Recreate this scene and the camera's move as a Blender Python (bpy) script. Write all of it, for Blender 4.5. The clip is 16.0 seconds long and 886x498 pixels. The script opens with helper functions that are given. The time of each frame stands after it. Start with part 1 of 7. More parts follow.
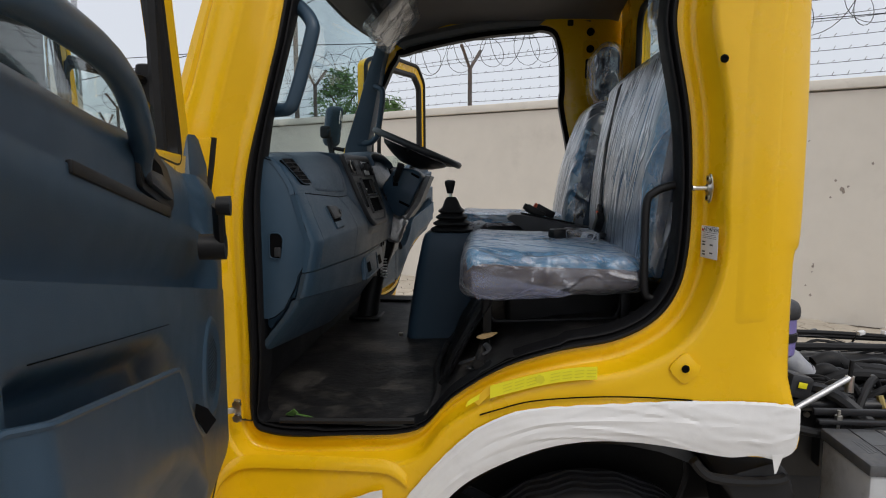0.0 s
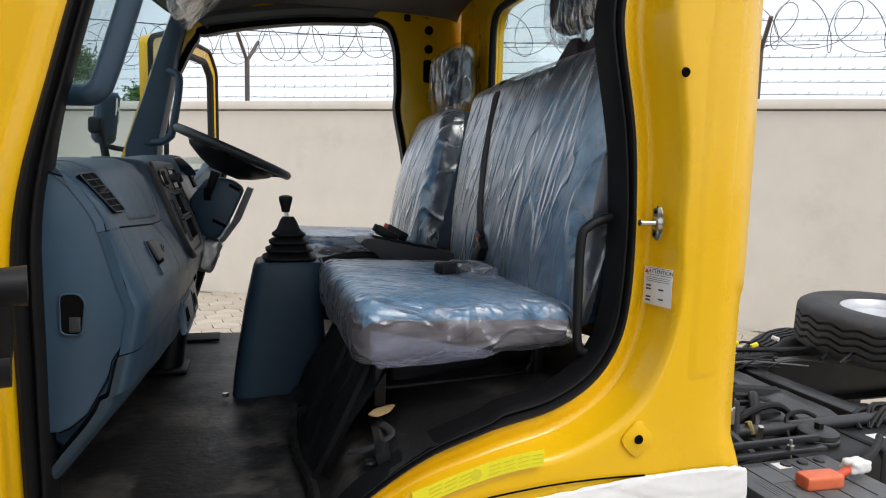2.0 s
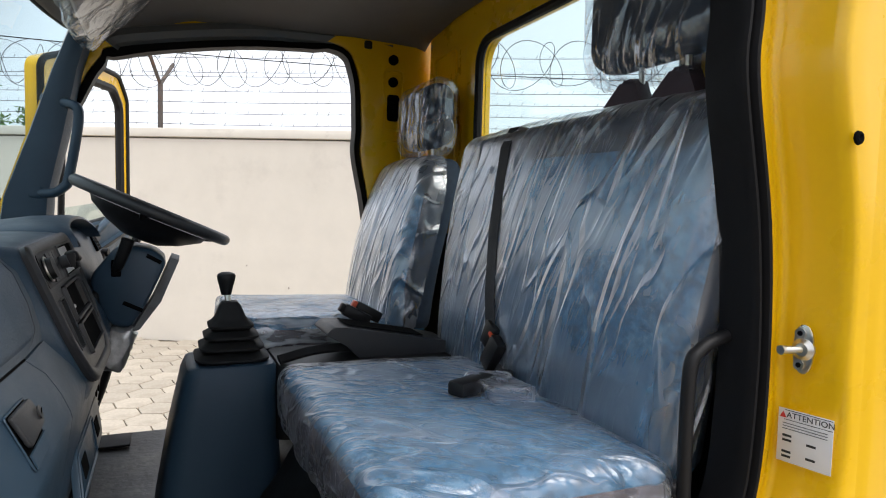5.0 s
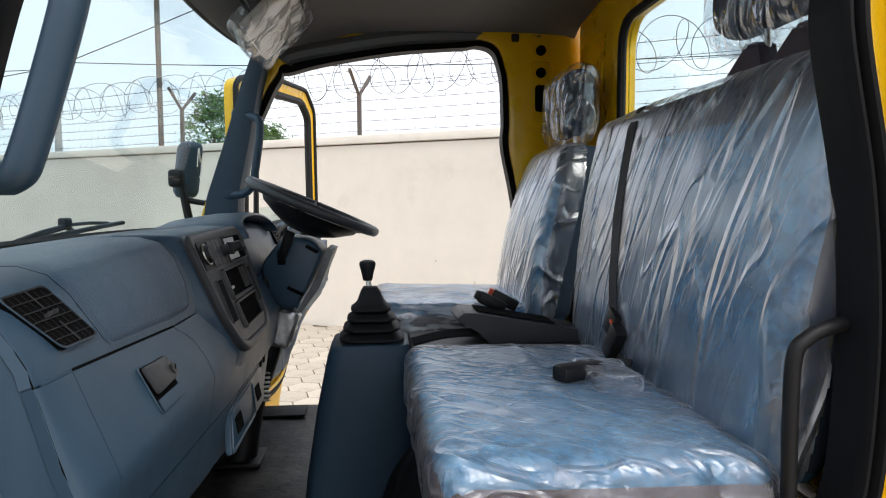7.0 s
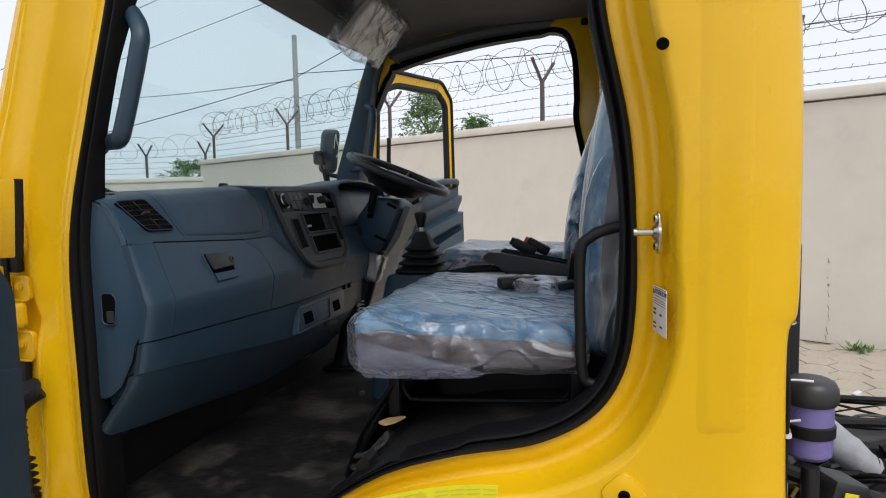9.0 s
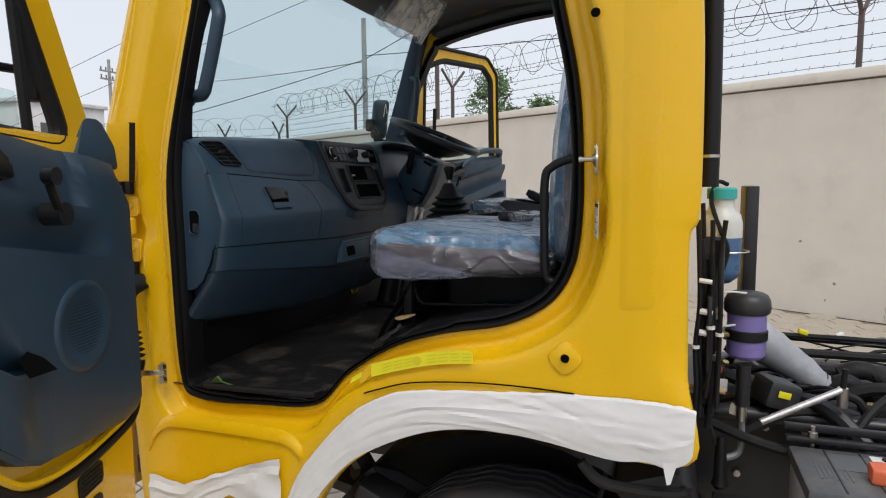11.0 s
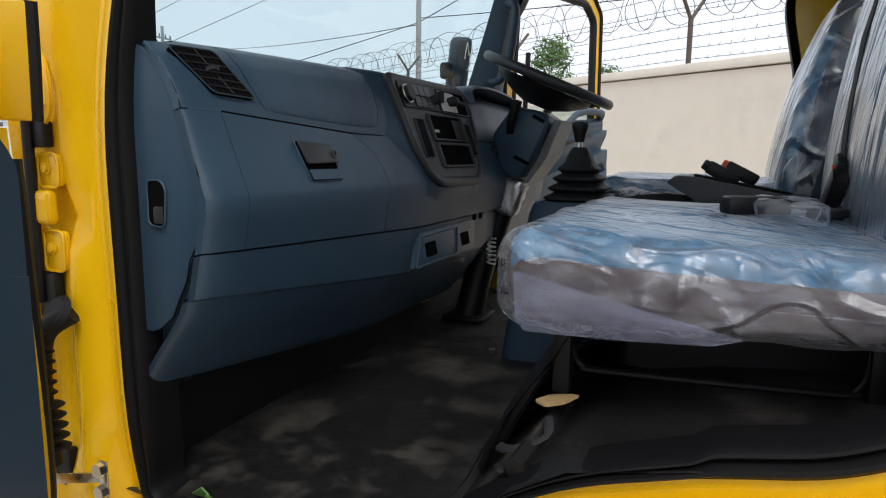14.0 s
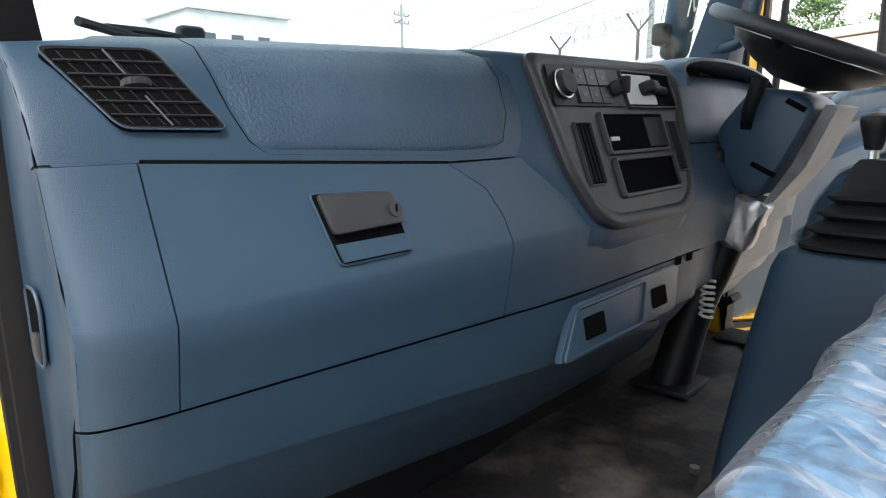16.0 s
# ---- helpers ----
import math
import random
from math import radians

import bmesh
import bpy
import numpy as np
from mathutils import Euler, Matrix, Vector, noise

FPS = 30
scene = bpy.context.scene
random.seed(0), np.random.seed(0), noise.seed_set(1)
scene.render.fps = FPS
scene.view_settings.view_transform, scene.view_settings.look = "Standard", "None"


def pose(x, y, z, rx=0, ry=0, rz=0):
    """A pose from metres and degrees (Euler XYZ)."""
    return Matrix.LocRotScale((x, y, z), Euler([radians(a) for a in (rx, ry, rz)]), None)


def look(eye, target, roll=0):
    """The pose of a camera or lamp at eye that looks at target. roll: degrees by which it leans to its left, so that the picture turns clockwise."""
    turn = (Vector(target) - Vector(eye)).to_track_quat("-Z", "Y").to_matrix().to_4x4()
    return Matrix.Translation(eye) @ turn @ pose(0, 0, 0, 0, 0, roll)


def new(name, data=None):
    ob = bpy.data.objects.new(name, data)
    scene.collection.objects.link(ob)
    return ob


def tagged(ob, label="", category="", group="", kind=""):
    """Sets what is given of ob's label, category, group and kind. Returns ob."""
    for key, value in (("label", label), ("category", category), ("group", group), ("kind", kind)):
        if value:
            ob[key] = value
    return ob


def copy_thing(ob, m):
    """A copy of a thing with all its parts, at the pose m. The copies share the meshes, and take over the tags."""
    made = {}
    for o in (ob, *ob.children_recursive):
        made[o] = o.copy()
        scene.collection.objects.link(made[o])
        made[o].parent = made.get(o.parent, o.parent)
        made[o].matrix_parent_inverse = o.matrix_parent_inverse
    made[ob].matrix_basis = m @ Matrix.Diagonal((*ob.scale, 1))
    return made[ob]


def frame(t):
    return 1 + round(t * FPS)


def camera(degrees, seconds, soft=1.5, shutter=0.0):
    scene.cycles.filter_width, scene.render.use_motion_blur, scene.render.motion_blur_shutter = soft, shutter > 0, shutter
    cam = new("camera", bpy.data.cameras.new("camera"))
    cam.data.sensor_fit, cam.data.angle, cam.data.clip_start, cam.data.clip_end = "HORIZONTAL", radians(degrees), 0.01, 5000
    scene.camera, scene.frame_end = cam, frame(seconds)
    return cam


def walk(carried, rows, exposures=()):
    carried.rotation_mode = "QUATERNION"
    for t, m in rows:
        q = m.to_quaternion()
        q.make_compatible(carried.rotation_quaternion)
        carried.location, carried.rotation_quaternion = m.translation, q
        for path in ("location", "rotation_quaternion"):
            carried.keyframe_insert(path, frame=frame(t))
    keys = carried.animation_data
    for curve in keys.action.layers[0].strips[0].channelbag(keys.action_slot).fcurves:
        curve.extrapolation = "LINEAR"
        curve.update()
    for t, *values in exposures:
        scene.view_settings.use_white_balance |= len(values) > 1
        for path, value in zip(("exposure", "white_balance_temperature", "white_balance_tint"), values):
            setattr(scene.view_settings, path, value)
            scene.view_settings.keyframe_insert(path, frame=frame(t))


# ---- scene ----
cam = camera(70.1, 16.0, soft=1.1)
PATH = [
    (0, (0.111, 0.071, 1.731), (-0.037, 2.053, 1.508), 0.1),
    (0.5, (0.01, 0.183, 1.741), (-0.012, 2.171, 1.525), 0.3),
    (1, (-0.065, 0.288, 1.749), (0.113, 2.269, 1.535), 0.6),
    (1.5, (-0.112, 0.413, 1.762), (0.28, 2.362, 1.543), 1.1),
    (2, (-0.157, 0.533, 1.781), (0.416, 2.437, 1.57), 1.5),
    (2.5, (-0.182, 0.648, 1.809), (0.495, 2.519, 1.61), 1.6),
    (3, (-0.191, 0.772, 1.839), (0.572, 2.612, 1.656), 1.7),
    (3.5, (-0.206, 0.87, 1.869), (0.607, 2.691, 1.721), 1.8),
    (6, (-0.169, 1.074, 1.895), (0.617, 2.909, 1.781), 1.2),
    (6.5, (-0.12, 1.041, 1.888), (0.379, 2.973, 1.756), 0.6),
    (7, (-0.036, 0.968, 1.874), (0.179, 2.951, 1.733), -0.2),
    (7.5, (0.091, 0.848, 1.853), (0.101, 2.843, 1.709), -0.7),
    (8, (0.258, 0.736, 1.843), (0.064, 2.721, 1.693), -0.9),
    (8.5, (0.44, 0.636, 1.809), (0.073, 2.596, 1.655), -1.1),
    (9, (0.536, 0.544, 1.776), (0.072, 2.483, 1.609), -1.2),
    (9.5, (0.577, 0.414, 1.736), (0.074, 2.342, 1.561), -1.2),
    (12, (0.872, 0.219, 1.631), (0.118, 2.054, 1.382), 0.1),
    (12.5, (0.788, 0.318, 1.616), (0.02, 2.145, 1.353), 0.4),
    (13, (0.586, 0.509, 1.624), (-0.183, 2.335, 1.351), 0.5),
    (13.5, (0.431, 0.706, 1.611), (-0.338, 2.531, 1.327), 0.4),
    (14, (0.299, 0.975, 1.632), (-0.494, 2.787, 1.336), 0.6),
    (14.5, (0.184, 1.18, 1.651), (-0.746, 2.92, 1.326), 0.6),
    (15, (0.101, 1.337, 1.677), (-0.954, 3.003, 1.346), -0.0),
    (15.5, (0.103, 1.429, 1.683), (-1.09, 2.999, 1.347), -0.8),
    (16, (0.15, 1.506, 1.719), (-1.211, 2.918, 1.324), -0.7),
]
walk(cam, [(t, look(eye, target, roll)) for t, eye, target, roll in PATH],
     exposures=[(0.0, -0.1), (0.5, 0.22), (1.0, 0.4), (2.0, 0.42), (3.0, 0.45), (3.5, 0.5), (6.0, 0.82), (7.0, 0.82), (8.0, 0.6), (9.0, 0.26), (9.5, 0.14), (12.0, 0.05), (12.5, 0.1), (13.0, 0.15), (13.5, 0.25), (14.0, 0.42), (14.5, 0.78), (15.0, 1.22), (15.5, 1.48), (16.0, 1.68)])

# ---- sky and light ----
world = bpy.data.worlds.new("overcast_sky")
scene.world = world
world.use_nodes = True
wn, wl = world.node_tree.nodes, world.node_tree.links
sky = wn.new("ShaderNodeTexSky")
sky.sky_type = "NISHITA"
sky.sun_disc = False
sky.sun_elevation, sky.sun_rotation = radians(54), radians(144)
sky.air_density, sky.dust_density, sky.ozone_density = 1.0, 4.0, 1.0
veil = wn.new("ShaderNodeMix")
veil.data_type = "RGBA"
veil.inputs["Factor"].default_value = 0.80
veil.inputs["B"].default_value = (8.4, 8.7, 9.4, 1)
wl.new(sky.outputs["Color"], veil.inputs["A"])
wl.new(veil.outputs["Result"], wn["Background"].inputs["Color"])
wn["Background"].inputs["Strength"].default_value = 0.105

sun = new("sun", bpy.data.lights.new("sun", "SUN"))
sun.data.energy, sun.data.angle, sun.data.color = 1.25, radians(22), (1.0, 0.96, 0.9)
sun.matrix_basis = look((5, -7, 12), (0, 0, 0))


# ---- materials ----
def mat(name, color, rough=0.5, metal=0.0, grain=0.0, grain_size=120.0, stain=None, stain_size=4.0, stain_at=(0.5, 0.7),
        bump=0.0, bump_size=200.0, coat=0.0, spec=0.5, trans=0.0, sub=0.0, by_piece=0.0, stretch=(1, 1, 1)):
    """A procedural surface: base colour with fine grain, larger stains, relief and a little change of gloss."""
    m = bpy.data.materials.new(name)
    m.use_nodes = True
    n, l = m.node_tree.nodes, m.node_tree.links
    b = n["Principled BSDF"]
    b.inputs["Roughness"].default_value, b.inputs["Metallic"].default_value = rough, metal
    b.inputs["Coat Weight"].default_value, b.inputs["Coat Roughness"].default_value = coat, 0.06
    b.inputs["Specular IOR Level"].default_value = spec
    b.inputs["Transmission Weight"].default_value = trans
    b.inputs["Subsurface Weight"].default_value = sub
    at = n.new("ShaderNodeTexCoord")
    mp = n.new("ShaderNodeMapping")
    mp.inputs["Scale"].default_value = stretch
    l.new(at.outputs["Object"], mp.inputs["Vector"])
    tint = n.new("ShaderNodeRGB")
    tint.outputs[0].default_value = (*color, 1)
    out = tint.outputs[0]

    def noise_tex(size, detail=4.0, rougher=0.6):
        t = n.new("ShaderNodeTexNoise")
        t.inputs["Scale"].default_value, t.inputs["Detail"].default_value, t.inputs["Roughness"].default_value = size, detail, rougher
        l.new(mp.outputs[0], t.inputs["Vector"])
        return t.outputs["Fac"]

    def span(x, a, b0, c, d):
        r = n.new("ShaderNodeMapRange")
        r.inputs[1].default_value, r.inputs[2].default_value, r.inputs[3].default_value, r.inputs[4].default_value = a, b0, c, d
        l.new(x, r.inputs[0])
        return r.outputs[0]

    def blend(fac, a, c):
        x = n.new("ShaderNodeMix")
        x.data_type = "RGBA"
        l.new(fac, x.inputs["Factor"])
        l.new(a, x.inputs["A"])
        if isinstance(c, tuple):
            x.inputs["B"].default_value = (*c, 1)
        else:
            l.new(c, x.inputs["B"])
        return x.outputs["Result"]

    def value(x, fac):
        h = n.new("ShaderNodeHueSaturation")
        l.new(fac, h.inputs["Value"])
        l.new(x, h.inputs["Color"])
        return h.outputs[0]

    if by_piece:
        info = n.new("ShaderNodeObjectInfo")
        out = value(out, span(info.outputs["Random"], 0, 1, 1 - by_piece, 1 + by_piece))
    if grain:
        out = value(out, span(noise_tex(grain_size), 0.3, 0.7, 1 - grain, 1 + grain))
    if stain:
        f = span(noise_tex(stain_size, 8.0, 0.65), stain_at[0], stain_at[1], 0.0, 1.0)
        out = blend(f, out, stain)
    l.new(out, b.inputs["Base Color"])
    l.new(span(noise_tex(9.0), 0.3, 0.7, max(0.02, rough - 0.06), min(1.0, rough + 0.06)), b.inputs["Roughness"])
    if bump:
        bp = n.new("ShaderNodeBump")
        bp.inputs["Strength"].default_value, bp.inputs["Distance"].default_value = bump, 0.002
        l.new(noise_tex(bump_size), bp.inputs["Height"])
        l.new(bp.outputs[0], b.inputs["Normal"])
    return m


def glass_sheet(name, tint, gloss=1.0):
    """Thin clear sheet: what passes through it is tinted, and it mirrors more at a glancing angle."""
    m = bpy.data.materials.new(name)
    m.use_nodes = True
    n, l = m.node_tree.nodes, m.node_tree.links
    n.remove(n["Principled BSDF"])
    clear, mirror, mix = n.new("ShaderNodeBsdfTransparent"), n.new("ShaderNodeBsdfGlossy"), n.new("ShaderNodeMixShader")
    clear.inputs["Color"].default_value = (*tint, 1)
    mirror.inputs["Roughness"].default_value = 0.02
    lw, pw, ml = n.new("ShaderNodeLayerWeight"), n.new("ShaderNodeMath"), n.new("ShaderNodeMapRange")
    pw.operation = "POWER"
    pw.inputs[1].default_value = 4.0
    l.new(lw.outputs["Facing"], pw.inputs[0])
    ml.inputs[3].default_value, ml.inputs[4].default_value = 0.035 * gloss, 0.7 * gloss
    l.new(pw.outputs[0], ml.inputs[0])
    l.new(ml.outputs[0], mix.inputs[0])
    l.new(clear.outputs[0], mix.inputs[1])
    l.new(mirror.outputs[0], mix.inputs[2])
    l.new(mix.outputs[0], n["Material Output"].inputs["Surface"])
    return m


def film_sheet(name, cloudy=0.05, streak=(1, 1, 1), lean=(0, 0, 0), size=9.0, gloss=0.2, gloss_rough=0.1, streak_white=0.35, relief=0.008, grazing=0.55, uneven=1.0, milk_tint=(0.78, 0.83, 0.90), fine=0.04):
    """Crumpled clear polythene: mostly see-through, with bright glossy wrinkles; the white along its creases paints in
    sky reflections besides milkiness.
    """
    m = bpy.data.materials.new(name)
    m.use_nodes = True
    n, l = m.node_tree.nodes, m.node_tree.links
    n.remove(n["Principled BSDF"])
    at, turn, mp = n.new("ShaderNodeTexCoord"), n.new("ShaderNodeMapping"), n.new("ShaderNodeMapping")
    turn.inputs["Rotation"].default_value = [radians(v) for v in lean]
    mp.inputs["Scale"].default_value = streak
    l.new(at.outputs["Object"], turn.inputs["Vector"])
    l.new(turn.outputs[0], mp.inputs["Vector"])

    def tex(scale, detail, warp, at_from=None):
        t = n.new("ShaderNodeTexNoise")
        t.inputs["Scale"].default_value, t.inputs["Detail"].default_value, t.inputs["Roughness"].default_value = scale, detail, 0.5
        t.inputs["Distortion"].default_value = warp
        l.new((at_from or mp).outputs[0], t.inputs["Vector"])
        return t.outputs["Fac"]

    def math_node(op, a, b=None):
        x = n.new("ShaderNodeMath")
        x.operation = op
        l.new(a, x.inputs[0])
        if b is not None:
            if isinstance(b, float):
                x.inputs[1].default_value = b
            else:
                l.new(b, x.inputs[1])
        return x.outputs[0]

    def span(x, a, b, c, d):
        r = n.new("ShaderNodeMapRange")
        r.inputs[1].default_value, r.inputs[2].default_value, r.inputs[3].default_value, r.inputs[4].default_value = a, b, c, d
        l.new(x, r.inputs[0])
        return r.outputs[0]

    def ridge(field, width):
        """Sharp crests along the field's middle value."""
        return span(math_node("ABSOLUTE", math_node("SUBTRACT", field, 0.5)), 0.0, width, 1.0, 0.0)

    long_fold = ridge(tex(size, 1.0, 0.25), 0.030)
    fold = ridge(tex(size * 2.1, 1.5, 0.4), 0.042)
    crinkle = ridge(tex(size * 5.0, 2.0, 0.6), 0.10)
    swell = tex(size * 0.9, 2.0, 0.2)
    patch = tex(3.1, 2.0, 0.0, at)
    wide = tex(6.5, 3.0, 0.5, at)
    height = math_node("ADD", math_node("ADD", math_node("MULTIPLY", long_fold, 0.55), math_node("MULTIPLY", fold, 0.38)), math_node("ADD", math_node("MULTIPLY", crinkle, fine), math_node("MULTIPLY", swell, 1.5)))
    bp = n.new("ShaderNodeBump")
    bp.inputs["Strength"].default_value, bp.inputs["Distance"].default_value = 0.9, relief
    l.new(height, bp.inputs["Height"])
    clear, shine, milk = n.new("ShaderNodeBsdfTransparent"), n.new("ShaderNodeBsdfGlossy"), n.new("ShaderNodeBsdfDiffuse")
    clear.inputs["Color"].default_value = (0.96, 0.98, 1.0, 1)
    shine.inputs["Color"].default_value = (0.95, 0.97, 1.0, 1)
    shine.inputs["Roughness"].default_value = gloss_rough
    milk.inputs["Color"].default_value = (*milk_tint, 1)
    l.new(bp.outputs[0], shine.inputs["Normal"])
    l.new(bp.outputs[0], milk.inputs["Normal"])
    first, second = n.new("ShaderNodeMixShader"), n.new("ShaderNodeMixShader")
    # White mixed in along creases paints the sky's glints as well as milkiness.
    creased = math_node("MULTIPLY", math_node("MAXIMUM", math_node("MULTIPLY", math_node("POWER", long_fold, 2.0), span(wide, 0.42, 0.60, 0.0, 1.0)), math_node("MULTIPLY", math_node("POWER", fold, 2.0), span(patch, 0.45, 0.62, 0.0, 0.8))), streak_white)
    l.new(math_node("ADD", creased, span(wide, 0.38, 0.66, cloudy * (1 - 0.6 * uneven), cloudy * (1 + 0.7 * uneven))), first.inputs[0])
    l.new(clear.outputs[0], first.inputs[1])
    l.new(milk.outputs[0], first.inputs[2])
    lw = n.new("ShaderNodeLayerWeight")
    l.new(bp.outputs[0], lw.inputs["Normal"])
    l.new(math_node("ADD", span(patch, 0.38, 0.62, gloss * 0.6, gloss * 1.3), math_node("MULTIPLY", math_node("POWER", lw.outputs["Facing"], 3.0), grazing)), second.inputs[0])
    l.new(first.outputs[0], second.inputs[1])
    l.new(shine.outputs[0], second.inputs[2])
    l.new(second.outputs[0], n["Material Output"].inputs["Surface"])
    return m


YELLOW = mat("yellow_paint", (0.80, 0.472, 0.003), 0.30, spec=0.38, grain=0.02, grain_size=3.0, stain=(0.66, 0.39, 0.03), stain_size=5.0, stain_at=(0.62, 0.85), coat=0.30, bump=0.02, bump_size=30)
BLUE = mat("blue_grey_plastic", (0.026, 0.054, 0.087), 0.42, spec=0.45, grain=0.05, grain_size=700, stain=(0.036, 0.072, 0.112), stain_size=3.0, stain_at=(0.5, 0.85), bump=0.22, bump_size=900)
GRAINED = mat("grained_blue_plastic", (0.028, 0.058, 0.095), 0.44, spec=0.5, grain=0.05, grain_size=300, stain=(0.045, 0.08, 0.115), stain_size=4.0, bump=1.0, bump_size=240)
CHARCOAL = mat("charcoal_plastic", (0.027, 0.028, 0.031), 0.45, grain=0.06, grain_size=500, bump=0.15, bump_size=900)
BLACKP = mat("black_plastic", (0.008, 0.008, 0.009), 0.48, spec=0.32, grain=0.1, grain_size=300, bump=0.1, bump_size=700)
RUBBER = mat("black_rubber", (0.009, 0.009, 0.010), 0.62, spec=0.3, grain=0.15, grain_size=60, stain=(0.05, 0.045, 0.04), stain_size=8, stain_at=(0.62, 0.85), bump=0.15, bump_size=300)
SEALR = mat("seal_rubber", (0.004, 0.004, 0.005), 0.58, spec=0.22, grain=0.15, grain_size=60, bump=0.1, bump_size=300)
MAT = mat("rubber_floor_mat", (0.012, 0.0118, 0.0125), 0.42, spec=0.5, grain=0.4, grain_size=60, stain=(0.125, 0.113, 0.100), stain_size=6, stain_at=(0.49, 0.76), bump=0.9, bump_size=45)
HEADLINER = mat("grey_headliner", (0.14, 0.13, 0.125), 0.85, grain=0.06, grain_size=300, bump=0.1, bump_size=500)
VELOUR = mat("blue_velour", (0.040, 0.150, 0.270), 0.9, grain=0.45, grain_size=60, stain=(0.19, 0.37, 0.53), stain_size=26, stain_at=(0.5, 0.75), bump=0.3, bump_size=500)
VINYL = mat("charcoal_vinyl", (0.055, 0.043, 0.052), 0.5, spec=0.3, grain=0.08, grain_size=300, bump=0.2, bump_size=600)
FILM = film_sheet("clear_polythene", 0.075, (0.62, 1.35, 1.3), (0, 0, 30), 3.8, 0.075, 0.36, 0.19, 0.014, 0.45, 0.8, (0.80, 0.82, 0.92), 0.10)
FILM_PALE = film_sheet("pale_polythene", 0.34, (0.6, 1.2, 1.2), (0, 0, 0), 4.0, 0.10, 0.2, 0.30, 0.010, 0.5)
FILM_FLAT = film_sheet("milky_polythene", 0.085, (1.0, 1.0, 0.6), (0, 30, 0), 4.0, 0.02, 0.4, 0.10, 0.004, 0.1, 0.9, (0.46, 0.48, 0.70))
FILM_UP = film_sheet("clear_polythene_draped", 0.060, (1.0, 1.7, 0.36), (-20, 0, 0), 3.5, 0.19, 0.32, 0.26, 0.013, 0.75, 0.9, (0.72, 0.80, 0.92), 0.05)
FILM_BAG = film_sheet("clear_polythene_bag", 0.035, (1.0, 1.6, 0.5), (-20, 0, 0), 4.4, 0.12, 0.10, 0.40, 0.010)
SLATE = mat("slate_blue_cloth", (0.024, 0.090, 0.160), 0.88, grain=0.3, grain_size=70, stain=(0.04, 0.11, 0.18), stain_size=20, stain_at=(0.5, 0.8), bump=0.3, bump_size=450)
NAVY = mat("navy_cloth", (0.011, 0.024, 0.045), 0.85, grain=0.25, grain_size=90, bump=0.3, bump_size=400)
BELT = mat("belt_webbing", (0.02, 0.021, 0.024), 0.75, grain=0.2, grain_size=900, bump=0.4, bump_size=1200)
ZINC = mat("zinc_plated_steel", (0.62, 0.60, 0.56), 0.32, metal=1.0, grain=0.08, grain_size=60, stain=(0.5, 0.45, 0.3), stain_size=30)
STEEL = mat("black_painted_steel", (0.014, 0.0145, 0.017), 0.38, spec=0.5, grain=0.15, grain_size=40, stain=(0.035, 0.03, 0.027), stain_size=6, stain_at=(0.6, 0.9), bump=0.1, bump_size=100)
GREYSTEEL = mat("grey_primed_steel", (0.16, 0.17, 0.18), 0.5, grain=0.1, grain_size=40, stain=(0.09, 0.085, 0.08), stain_size=8)
ALU = mat("cast_aluminium", (0.55, 0.55, 0.55), 0.45, metal=0.9, grain=0.15, grain_size=80, bump=0.3, bump_size=200)
TAPE = mat("white_masking_paper", (0.74, 0.735, 0.73), 0.6, grain=0.04, grain_size=14, stain=(0.55, 0.55, 0.56), stain_size=7, stain_at=(0.55, 0.85), bump=0.4, bump_size=22)
WALLPAINT = mat("cream_plaster", (0.70, 0.645, 0.565), 0.9, grain=0.04, grain_size=2.0, stain=(0.55, 0.50, 0.44), stain_size=1.1, stain_at=(0.56, 0.85), bump=0.3, bump_size=60)
CAPPAINT = mat("cream_coping", (0.74, 0.69, 0.61), 0.9, grain=0.05, grain_size=3.0, stain=(0.42, 0.38, 0.34), stain_size=2.0, stain_at=(0.6, 0.85), bump=0.3, bump_size=60)
PATCH = mat("wall_chip", (0.30, 0.25, 0.21), 0.95, grain=0.3, grain_size=40)
PAVER = mat("concrete_paver", (0.46, 0.405, 0.33), 0.9, grain=0.1, grain_size=30, stain=(0.34, 0.29, 0.23), stain_size=2.5, stain_at=(0.5, 0.75), bump=0.4, bump_size=80, by_piece=0.10)
JOINT = mat("sandy_ground", (0.20, 0.165, 0.125), 0.95, grain=0.2, grain_size=20, stain=(0.30, 0.25, 0.19), stain_size=1.0, bump=0.5, bump_size=40)
GALV = mat("weathered_post_steel", (0.10, 0.085, 0.075), 0.7, grain=0.2, grain_size=30, stain=(0.16, 0.08, 0.05), stain_size=8)
WIRE = mat("barbed_wire", (0.055, 0.054, 0.058), 0.55, grain=0.2, grain_size=30)
POLE = mat("concrete_pole", (0.34, 0.34, 0.34), 0.85, grain=0.1, grain_size=20)
LEAF = mat("leaf_green", (0.085, 0.17, 0.04), 0.55, grain=0.35, grain_size=6)
BARK = mat("bark", (0.10, 0.075, 0.055), 0.9, grain=0.2, grain_size=30)
TYRE = mat("tyre_rubber", (0.030, 0.030, 0.032), 0.72, grain=0.15, grain_size=50, stain=(0.07, 0.062, 0.055), stain_size=6, stain_at=(0.52, 0.85), bump=0.2, bump_size=200)
RIM = mat("silver_rim", (0.55, 0.56, 0.58), 0.4, metal=0.5, grain=0.04, grain_size=30)
WINDSCREEN = glass_sheet("tinted_windscreen", (0.82, 0.895, 0.905))
PANE = glass_sheet("clear_pane", (0.86, 0.93, 0.92))
MIRROR = mat("mirror_glass", (0.8, 0.82, 0.83), 0.03, metal=1.0)
